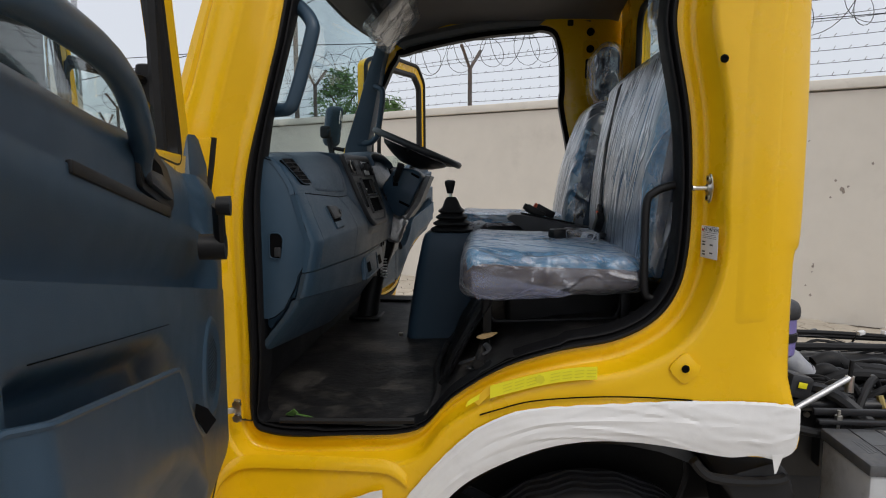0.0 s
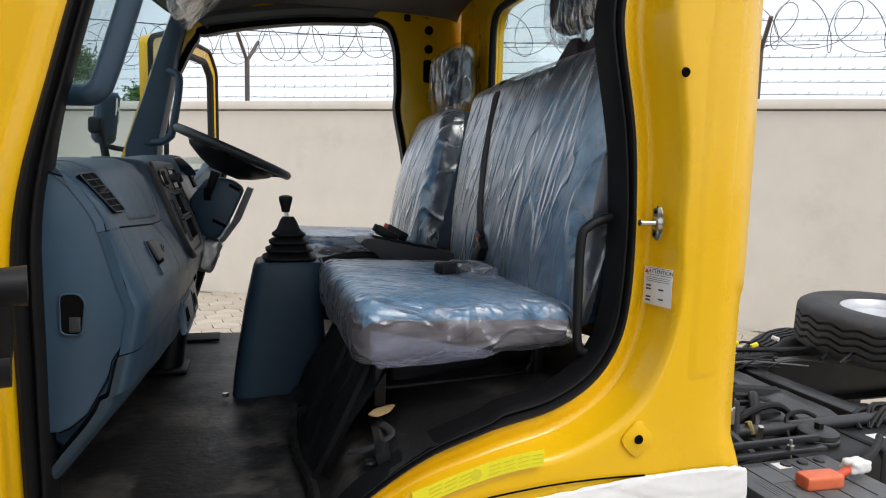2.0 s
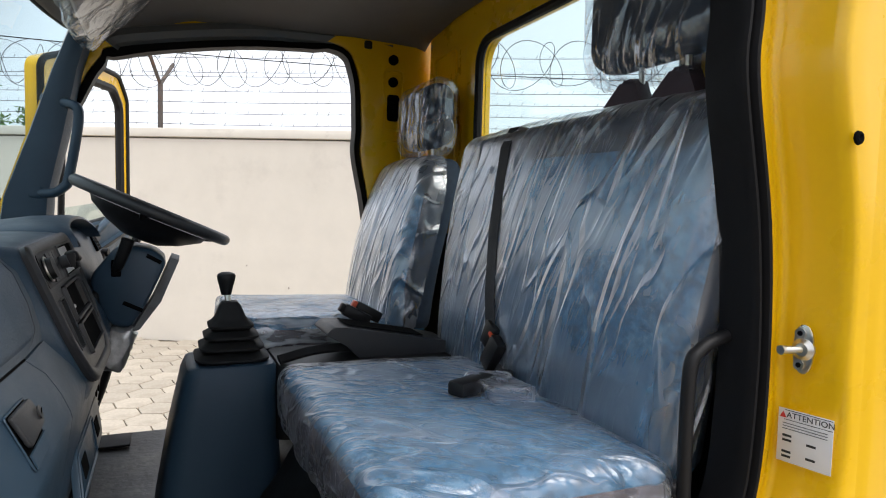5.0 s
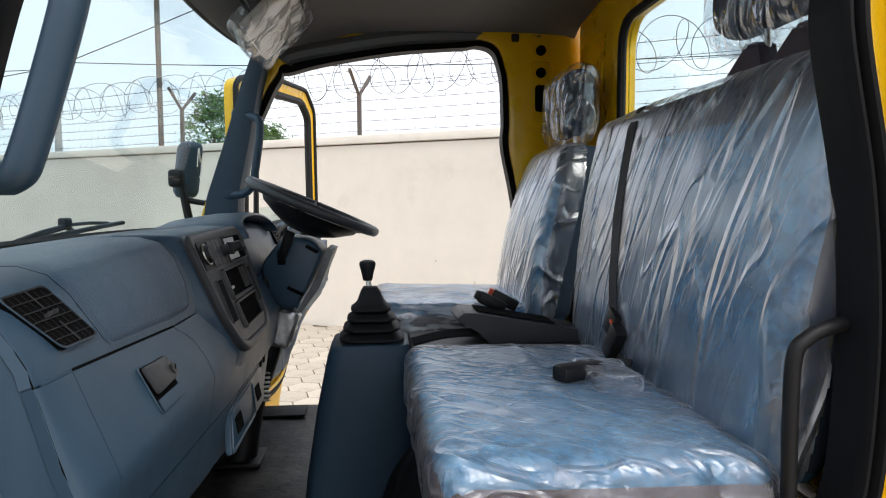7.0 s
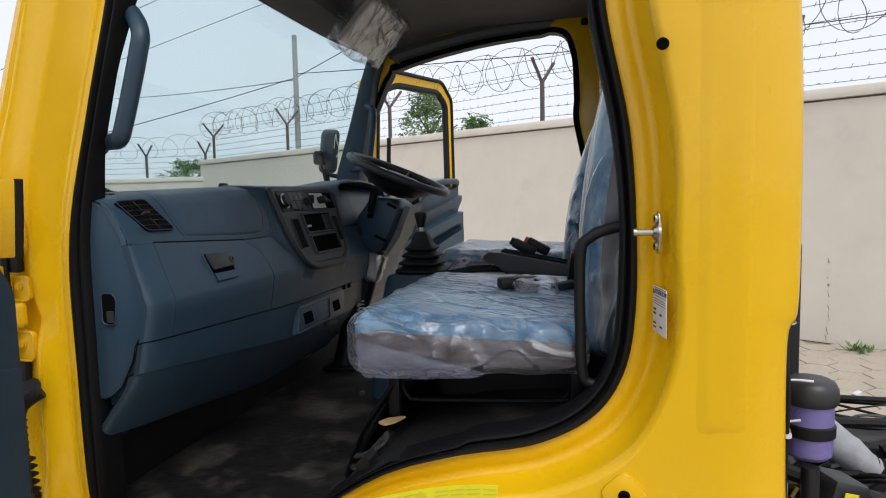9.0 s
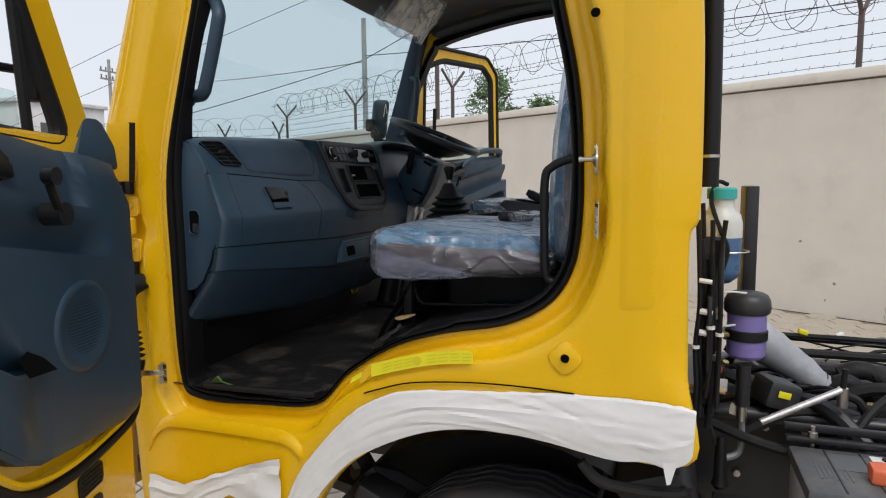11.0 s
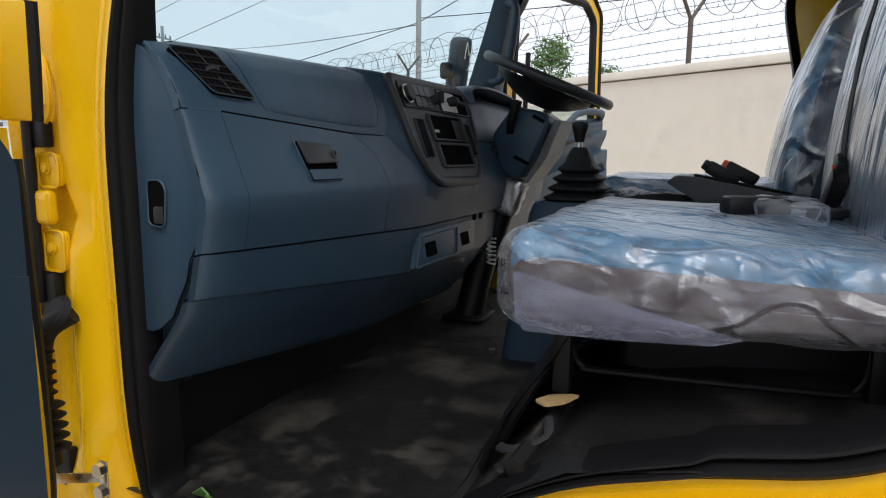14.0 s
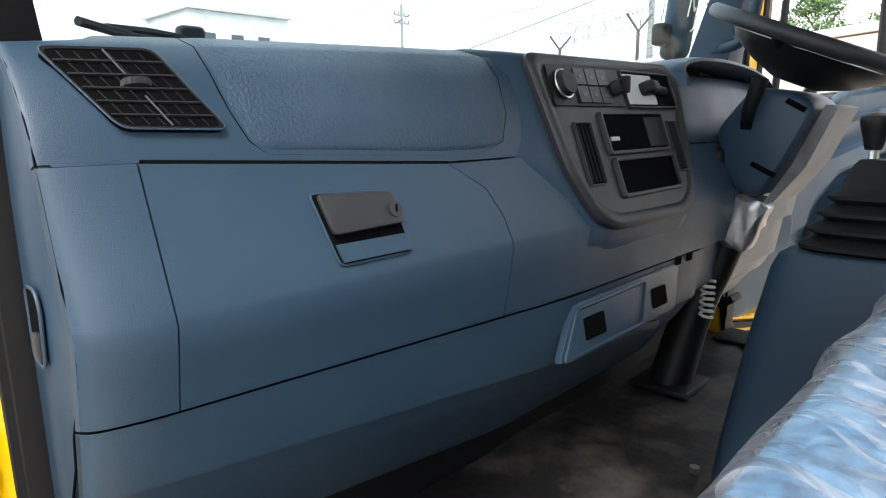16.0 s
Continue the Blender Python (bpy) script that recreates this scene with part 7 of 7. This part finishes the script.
part("duct_elbow", tube(smooth_line([(1.215, 2.352, 1.060), (1.26, 2.34, 1.045), (1.30, 2.335, 1.06), (1.335, 2.34, 1.03), (1.37, 2.36, .97)], 6), .026, 12), RUBBER, engine, "black rubber elbow")
for k in range(4):
    part("elbow_ridge", lathe([(.025, -.004), (.031, 0), (.025, .004)], 16, m=along((1.23 + .018 * k, 2.35 - .004 * k, 1.056 - .005 * k), (1.26 + .018 * k, 2.345, 1.048))), RUBBER, engine)
for k, (a, b, c, r) in enumerate((((.90, 2.0, 1.02), (1.1, 1.95, .98), (1.4, 2.0, .985), .014), ((.9, 2.25, 1.10), (1.2, 2.2, 1.03), (1.6, 2.25, 1.0), .02), ((1.0, 2.6, 1.07), (1.4, 2.7, 1.05), (2.2, 2.9, 1.0), .016),
                                  ((1.05, 2.9, 1.06), (1.5, 2.94, 1.04), (2.6, 2.95, 1.0), .012), ((1.0, 2.85, 1.075), (1.6, 2.9, 1.06), (2.3, 2.9, 1.02), .01), ((1.2, 2.5, 1.04), (1.45, 2.44, 1.035), (1.8, 2.46, .99), .028))):
    part("hose", tube(smooth_line([a, b, c], 8), r, 8), RUBBER, engine, "black rubber hose")
part("steel_pipe", tube([(1.03, 1.99, 1.035), (1.22, 2.05, 1.12)], .0095, 10), ALU, engine)
part("pipe_clamp", cyl((1.225, 2.055, 1.075), (1.225, 2.055, 1.125), .013, 12), ZINC, engine)
part("pipe_stub", cyl((1.225, 2.055, 1.125), (1.228, 2.055, 1.175), .007, 8), RUBBER, engine)
for k in range(26):
    rs = random.Random(40 + k)
    x, y = rs.uniform(.95, 2.6), rs.uniform(2.72, 2.96)
    part("cable_tie" if k % 3 else "wiring_lead", tube(smooth_line([(x, y, .99), (x + rs.uniform(.05, .2), y + rs.uniform(-.06, .06), rs.uniform(1.0, 1.06)), (x + rs.uniform(.2, .5), y + rs.uniform(-.05, .05), .99)], 5), rs.uniform(.003, .008), 5), rs.choice([RUBBER, BLACKP, RUBBER, STEEL, GREY]), engine)

part("gearbox_cover", pad((.42, .30, .05), .04, 8, lambda p: p + Vector((0, 0, .025 * noise.noise(p * 9))), pose(1.45, 2.50, .955)), STEEL, engine)
for k in range(22):
    rs = random.Random(90 + k)
    x, y, z = rs.uniform(1.08, 1.55), rs.uniform(2.08, 2.55), rs.uniform(.98, 1.05)
    a = rs.uniform(-1.0, 1.0)
    d = Vector((math.cos(a), math.sin(a), 0)) * rs.uniform(.10, .22)
    c = Vector((x, y, z))
    part("hose", tube(smooth_line([c - d - Vector((0, 0, .06)), c - d * .4, c + d * .4 + Vector((0, 0, rs.uniform(-.02, .04))), c + d - Vector((0, 0, .05))], 5), rs.choice([.008, .012, .017, .021]), 8), rs.choice([RUBBER, RUBBER, BLACKP, STEEL]), engine)
for k in range(10):
    rs = random.Random(130 + k)
    c = Vector((rs.uniform(1.05, 1.5), rs.uniform(2.1, 2.5), 1.0))
    part("fitting", lathe([(.011, 0), (.016, .006), (.016, .022), (.010, .030), (.009, .055), (.0005, .06)], 12, m=Matrix.Translation(c) @ pose(0, 0, 0, rs.uniform(-50, 50), rs.uniform(-50, 50), 0)), rs.choice([ZINC, GREYSTEEL, BLACKP]), engine)
for k in range(9):
    rs = random.Random(150 + k)
    x, y = 1.15 + .13 * k, rs.uniform(2.76, 2.92)
    part("connector", box((.035, .018, .018), (0, 0, 0), .004, m=pose(x, y, 1.07 + rs.uniform(-.01, .02), 0, rs.uniform(-20, 20), rs.uniform(-40, 40))), rs.choice([LABEL, YLABEL, GREY, LABEL]), engine)

hinge = thing("cab_tilt_mount", "black bolted bracket behind the cab's lower corner", "bracket")
part("plate", box((.012, .12, .20), (.895, 1.98, 1.27), .004), STEEL, hinge)
for z in (1.21, 1.32):
    part("bolt", hexbolt((.90, 1.96, z), (1, -.3, 0), .016, .02), ZINC, hinge)
part("spring_strut", cyl((.985, 1.99, 1.075), (.985, 1.99, 1.185), .018, 12), STEEL, hinge)
part("strut_end", cyl((.985, 1.99, 1.035), (.985, 1.99, 1.075), .013, 10), ZINC, hinge)
part("drop_lever", tube(smooth_line([(.985, 1.99, 1.04), (.985, 1.985, .975), (.975, 1.98, .945), (.945, 1.97, .935)], 6), .009, 8), GREYSTEEL, hinge)
part("valve", lathe([(.014, 0), (.022, .012), (.016, .03), (.014, .11), (.008, .14), (.0005, .14)], 14, m=pose(.935, 1.95, .86)), BLACKP, hinge)
part("brass_pipe", cyl((.90, 2.02, 1.255), (.985, 2.0, 1.255), .008, 10), mat("brass", (.55, .42, .16), .4, metal=.9, grain=.1, grain_size=60), hinge)
part("tan_pipe", cyl((.85, 1.95, 1.125), (.94, 1.95, 1.12), .008, 10), TAN, hinge)
part("fuel_lines", tube(smooth_line([(.875, 2.0, 1.60), (.885, 1.99, 1.4), (.89, 1.98, 1.15), (.90, 1.97, 1.05), (.925, 1.95, .97)], 6), .006, 6), RUBBER, hinge)

bottle = thing("coolant_bottle", "translucent coolant bottle half full of blue fluid with a teal cap", "bottle")
B = pose(.935, 2.215, 1.36)
part("lower_shell", lathe([(.0005, 0), (.03, .003), (.05, .02), (.056, .04), (.058, .135)], 28, m=B), COOLANT, bottle, "blue fluid behind the bottle wall")
part("upper_shell", lathe([(.058, .135), (.058, .175), (.052, .20), (.036, .215), (.034, .225), (.034, .245)], 28, m=B), MILKY, bottle)
part("cap", lathe([(.040, .245), (.040, .272), (.036, .277), (.0005, .277)], 24, m=B), TEAL, bottle, "teal screw cap")
part("overflow_hose", tube(smooth_line([(.950, 2.215, 1.645), (.92, 2.20, 1.652), (.905, 2.18, 1.60), (.93, 2.155, 1.52), (.95, 2.15, 1.46), (.93, 2.15, 1.38)], 6), .006, 6), RUBBER, bottle)
part("strap", tube([(.952 + .060 * math.cos(t), 2.215 + .060 * math.sin(t), 1.455) for t in [6.2832 * i / 24 for i in range(24)]], .0025, 5, closed=True), ZINC, bottle)
rng = random.Random(21)
for k in range(7):
    loom = thing("cable_loom", "black corrugated cable hanging down behind the cab", "cable", group="cables behind the cab")
    x, y, z0 = .868 + .009 * k, 1.93 + .018 * (k % 3), 1.02 + .03 * (k % 4)
    pts = [(x + rng.uniform(-.006, .006), y + rng.uniform(-.008, .008), z0 + (1.56 - .05 * (k % 3) - z0) * i / 5) for i in range(6)]
    part("sleeve", tube(smooth_line(pts, 4), .006 + .002 * (k % 3), 8), RUBBER, loom)
    part("tie", cyl(Vector(pts[2]) - Vector((0, 0, .004)), Vector(pts[2]) + Vector((0, 0, .004)), .011, 10), BLACKP if k % 3 else LABEL, loom)
mount = thing("mount_plate", "black steel mounting plate with bolts behind the cab", "plate")
part("plate", box((.060, .010, .46), (.905, 2.045, 1.28), .004), STEEL, mount)
for z in (1.10, 1.24, 1.36, 1.46):
    part("bolt", hexbolt((.895 + .012 * (z > 1.3), 2.040, z), (0, -1, 0), .010, .012), ZINC, mount)
shield = thing("heat_shield", "upright black steel shield plate behind the bottle", "plate")
part("plate", box((.036, .14, .50), (1.020, 2.33, 1.39), .004), STEEL, shield)
part("foot", box((.09, .16, .012), (1.0, 2.33, 1.19), .003), STEEL, shield)
stack_pipe = thing("air_intake_pipe", "dark grey upright air intake pipe behind the cab", "pipe")
part("pipe", tube(smooth_line([(.895, 2.14, 1.64), (.895, 2.14, 1.9), (.89, 2.15, 2.35), (.89, 2.17, 2.6)], 5), .026, 12), BLACKP, stack_pipe)
part("clamp", cyl((.895, 2.14, 1.72), (.895, 2.14, 1.728), .029, 14), ZINC, stack_pipe)

res = thing("fluid_reservoir", "clear reservoir of violet fluid with a black domed cap", "reservoir")
R = pose(.992, 2.03, 1.19) @ Matrix.Diagonal((.84, .84, .95, 1))
part("bowl", lathe([(.0005, 0), (.045, .004), (.055, .014), (.057, .055)], 28, m=R), VIOLET, res)
part("band", lathe([(.057, .055), (.062, .058), (.062, .082), (.057, .085)], 28, m=R), BLACKP, res)
part("bowl", lathe([(.057, .085), (.057, .118)], 28, m=R), VIOLET, res)
part("neck", lathe([(.057, .118), (.056, .135), (.052, .14)], 28, m=R), VIOLET, res)
part("cap", lathe([(.062, .130), (.067, .136), (.068, .150), (.066, .166), (.058, .180), (.046, .186), (.022, .188), (.0005, .187)], 28, m=R), CHARCOAL, res)
part("lead", tube(smooth_line([(.985, 1.985, 1.372), (.93, 1.985, 1.37), (.90, 1.985, 1.33), (.915, 1.985, 1.285), (.96, 1.975, 1.29)], 6), .0028, 6), LABEL, res)

battery = thing("battery", "grey lorry battery with a dark lid and steel clamp", "battery")
CASE = mat("grey_battery_case", (.48, .49, .50), .45, grain=.05, grain_size=30, stain=(.3, .3, .3), stain_size=9)
part("case", box((.375, .240, .20), (1.237, 1.812, .84), .012), CASE, battery)
LIDGREY = mat("grey_battery_lid", (.085, .088, .094), .5, grain=.1, grain_size=60, stain=(.14, .135, .13), stain_size=10)
part("lid", box((.385, .250, .034), (1.237, 1.812, .953), .008), LIDGREY, battery, "dusty dark grey lid with print")
for k in range(7):
    part("printed_bar", box((.004, .085 - .01 * (k % 3), .0008), (1.085 + .010 * k, 1.800, .9705)), GREY, battery)
part("lid_label", box((.085, .09, .001), (1.165, 1.86, .9705)), GREY, battery)
part("lid_label", box((.045, .035, .001), (1.235, 1.90, .9705)), LABEL, battery)
for k in range(4):
    part("lid_rib", box((.004, .23, .003), (1.12 + .075 * k, 1.812, .9705), .001), CHARCOAL, battery)
for x in (1.25, 1.31, 1.37):
    part("vent_cap", lathe([(.016, 0), (.014, .006), (.0005, .007)], 14, m=pose(x, 1.90, .9695)), CHARCOAL, battery)
part("clamp_bar", box((.40, .024, .014), (1.24, 1.945, .985), .004), STEEL, battery)
part("clamp_bar", box((.40, .016, .020), (1.24, 1.972, 1.005), .004), STEEL, battery)
for x in (1.10, 1.31):
    part("clamp_rod", cyl((x, 1.945, .72), (x, 1.945, 1.02), .005, 8), ZINC, battery)
    part("clamp_nut", hexbolt((x, 1.945, .992), (0, 0, 1), .011, .012), ZINC, battery)
ORANGE = mat("orange_cover", (.70, .15, .06), .45, grain=.06, grain_size=40)
part("terminal_cover", pad((.058, .026, .020), .010, 6, None, pose(1.235, 1.775, .988, 0, 0, -4)), ORANGE, battery, "orange rubber terminal cover")
part("cable_sleeve", cyl((1.29, 1.775, .99), (1.35, 1.785, 1.0), .011, 10), RED, battery)
part("cable_wrap", pad((.035, .022, .018), .010, 8, lambda p: p * (1 + .15 * noise.noise(p * 70)), pose(1.375, 1.79, 1.005)), LABEL, battery, "white tape wrapped round the lead")
part("terminal_lead", tube(smooth_line([(1.40, 1.795, 1.005), (1.50, 1.84, 1.01), (1.62, 1.92, 1.0), (1.7, 1.98, .98)], 6), .011, 8), RUBBER, battery)
part("tray", box((.40, .26, .02), (1.237, 1.812, .73), .004), STEEL, battery)
part("tray_front", box((.40, .008, .10), (1.237, 1.680, .77), .003), STEEL, battery)
battery.location = (.040, 0, .035)

tank = thing("air_tank_box", "black plastic tank with a round filler cap and straps", "tank")
part("body", pad((.45, .115, .13), .03, 8, None, pose(1.87, 2.055, .855)), BLACKP, tank)
part("filler_ring", lathe([(.058, 0), (.062, .006), (.062, .014), (.056, .018), (.060, .022), (.060, .034), (.05, .04), (.02, .042), (.0005, .042)], 28, m=pose(1.58, 2.06, .983)), CHARCOAL, tank)
part("filler_grip", cyl((1.58, 2.06, 1.02), (1.58, 2.06, 1.045), .015, 6), BLACKP, tank)
for x in (1.72, 1.95, 2.18):
    part("strap", box((.03, .24, .272), (x, 2.055, .856), .012), RUBBER, tank)
part("tank_label", box((.05, .035, .001), (1.80, 2.04, .9862), .0003), LABEL, tank)
part("green_plate", box((.002, .06, .055), (1.415, 1.985, .93), .0005, m=pose(0, 0, 0, 0, 0, -30)), mat("green_plate", (.10, .28, .03), .5), tank)
part("breather_hose", tube(smooth_line([(1.50, 2.10, .99), (1.52, 2.13, 1.04), (1.57, 2.12, 1.06), (1.60, 2.09, 1.05)], 6), .007, 6), RUBBER, tank)
for k in range(14):
    rs = random.Random(90 + k)
    x = rs.uniform(1.75, 2.4)
    part("wiring_lead", tube(smooth_line([(x, 2.10, .985), (x + rs.uniform(.05, .15), 2.12 + rs.uniform(0, .06), 1.02 + rs.uniform(0, .03)), (x + rs.uniform(.2, .4), 2.16, 1.0)], 5), rs.uniform(.004, .010), 6), rs.choice([RUBBER, BLACKP, LABEL, RUBBER]), tank)

# hoses, brackets and pipes crowded behind the cab's lower corner
loom = thing("pipework", "black hoses and brass pipes crowded behind the cab", "pipes")
BRASS = bpy.data.materials["brass"]
for x, y, z, w in ((.872, 1.93, 1.33, .013), (.872, 1.93, 1.275, .013), (.868, 1.92, 1.41, .010)):
    part("white_clip", cyl((x, y, z), (x + .03, y, z - .004), w * .62, 8), LABEL, loom, "white plastic clip")
part("bracket_plate", slab(rounded([(.885, 1.96, 1.16), (.93, 1.96, 1.16), (.925, 1.96, 1.36), (.895, 1.96, 1.44), (.882, 1.96, 1.40)], .01), (0, .01, 0), .002), STEEL, loom)
part("relay_box", box((.05, .05, .09), (.925, 2.10, 1.10), .008), BLACKP, loom)
part("red_plug", box((.026, .02, .018), (.925, 2.03, 1.155), .005), RED, loom, "red plug")
part("white_tag", box((.022, .003, .034), (.940, 2.02, 1.115), .001), LABEL, loom, "small white tag")
part("zinc_bracket", slab(rounded([(.960, 2.005, 1.075), (.99, 2.005, 1.06), (.99, 2.005, 1.035), (.955, 2.005, 1.045)], .005), (0, .003, 0)), ZINC, loom)
for k in range(22):
    rs = random.Random(300 + k)
    x, y, z = rs.uniform(.88, 1.35), rs.uniform(2.18, 2.6), rs.uniform(.96, 1.05)
    dx, dz = rs.uniform(.05, .30), rs.uniform(-.30, .02)
    part("hose", tube(smooth_line([(x, y, z), (x + dx * .4, y + rs.uniform(-.06, .06), z + .03), (x + dx, y + rs.uniform(-.08, .08), max(.97, z + dz))], 6), rs.choice((.004, .006, .008, .011)), 7), rs.choice((RUBBER, RUBBER, BLACKP, STEEL, RUBBER, GREYSTEEL)), loom)
for k in range(5):
    part("bulkhead_bolt", hexbolt((1.02 + .05 * k, 2.195, 1.0 - .05 * (k % 2)), (0, -1, 0), .010, .012), ZINC, loom)
part("cross_pipe", tube([(.86, 2.10, 1.015), (1.2, 2.12, 1.01), (2.1, 2.14, 1.0)], .022, 10), STEEL, loom, "dark steel cross pipe")
part("curled_hose", tube(smooth_line([(1.18, 2.16, 1.03), (1.22, 2.14, 1.075), (1.28, 2.13, 1.07), (1.31, 2.13, 1.0)], 6), .011, 8), RUBBER, loom)
part("elbow_hose", tube(smooth_line([(1.30, 2.42, 1.055), (1.36, 2.42, 1.075), (1.44, 2.42, 1.03), (1.54, 2.44, .96)], 6), .030, 12), RUBBER, loom, "thick black hose")
for k in range(6):
    part("hose_rib", lathe([(.027, -.004), (.0345, 0), (.027, .004)], 14, m=Matrix.Translation((1.385 + .022 * k, 2.42, 1.064 - .013 * k)) @ pose(0, 0, 0, 0, 58, 0)), RUBBER, loom)
for k in range(16):
    rs = random.Random(700 + k)
    x, y, z = rs.uniform(.90, 1.5), rs.uniform(2.08, 2.5), rs.uniform(.98, 1.06)
    part("fitting", cyl((x, y, z), (x + rs.uniform(-.02, .02), y + rs.uniform(-.02, .02), z + rs.uniform(.015, .04)), rs.uniform(.005, .011), 8), rs.choice((ZINC, ALU, GREY, BLACKP, BRASS)), loom)
part("cross_plate", slab(rounded([(1.10, 2.22, 1.005), (1.42, 2.22, .972), (1.62, 2.44, .972), (1.30, 2.60, 1.005)], .03), (0, 0, -.010), .002), STEEL, loom, "black plate with round holes")
for x, y in ((1.28, 2.33), (1.42, 2.40)):
    part("plate_hole", tube([(x, y, 1.0 - (x - 1.1) * .10 + .001), (x, y, 1.0 - (x - 1.1) * .10 + .0035)], .032, 18), SHADE_BLACK, loom)


# ---- hexagonal paving ----
FLAT = .32
hex_r = FLAT / math.sqrt(3) - .006
corner = [Vector((hex_r * math.cos(radians(60 * i + 30)), hex_r * math.sin(radians(60 * i + 30)), 0)) for i in range(6)]
bm = bmesh.new()
rings = [[c + Vector((0, 0, -.04)) for c in corner], [c + Vector((0, 0, -.004)) for c in corner], [c * .97 for c in corner]]
loft(rings, bm)
paver_mesh = bpy.data.meshes.new("paver")
bm.to_mesh(paver_mesh)
bm.free()
paver_mesh.materials.append(PAVER)
pavement = thing("pavement", "worn beige hexagonal concrete paving of the yard", "pavement", kind="structure")
turn = Matrix.Rotation(radians(12), 4, "Z")
rest, near_ones = bmesh.new(), 0
rp = random.Random(9)
rest_v, rest_f = [], []
for j in range(-26, 60):
    for i in range(-40, 40):
        p = turn @ Vector((FLAT * (i + .5 * (j % 2)), FLAT * .866 * j, 0))
        wall_y = 10.30 - .57 * p.x
        if not (-8.0 < p.x < 6.5 and -1.5 < p.y < wall_y):
            continue
        z = rp.uniform(-.004, .004)
        if -1.9 < p.x < .9 and 2.9 < p.y < 9.8 and near_ones < 300 and (p.y > 3.6 or p.x < .2):
            near_ones += 1
            ob = new("paver", paver_mesh)
            ob.parent = pavement
            ob.matrix_basis = Matrix.Translation((p.x, p.y, z)) @ turn @ Matrix.Rotation(radians(rp.uniform(-.8, .8)), 4, "Z")
        else:
            n = len(rest_v)
            for ring in rings:
                rest_v += [tuple(turn @ c + p + Vector((0, 0, z))) for c in ring]
            for k in range(6):
                m = (k + 1) % 6
                rest_f += [(n + k, n + m, n + 6 + m, n + 6 + k), (n + 6 + k, n + 6 + m, n + 12 + m, n + 12 + k)]
            rest_f.append(tuple(range(n + 12, n + 18)))
me = bpy.data.meshes.new("outer_pavers")
me.from_pydata(rest_v, [], rest_f)
me.materials.append(PAVER)
rest_ob = new("outer_pavers", me)
rest_ob.parent = pavement
tagged(rest_ob, kind="stuff")
bm = bmesh.new()
for k in range(60):
    a, L = rp.uniform(0, 6.28), rp.uniform(.03, .12)
    b = Vector((rp.gauss(0, .06), rp.gauss(0, .06), 0))
    t = b + Vector((L * math.cos(a), L * math.sin(a), rp.uniform(.03, .10)))
    s = Vector((-math.sin(a), math.cos(a), 0)) * .012
    v = [bm.verts.new(q) for q in (b, b.lerp(t, .5) + s, t, b.lerp(t, .5) - s)]
    bm.faces.new(v)
weed = tagged(part("weed_tuft", bm, LEAF), "small green weed growing at the foot of the wall", "weed", kind="stuff")
weed.location = (3.35, 8.15, 0)
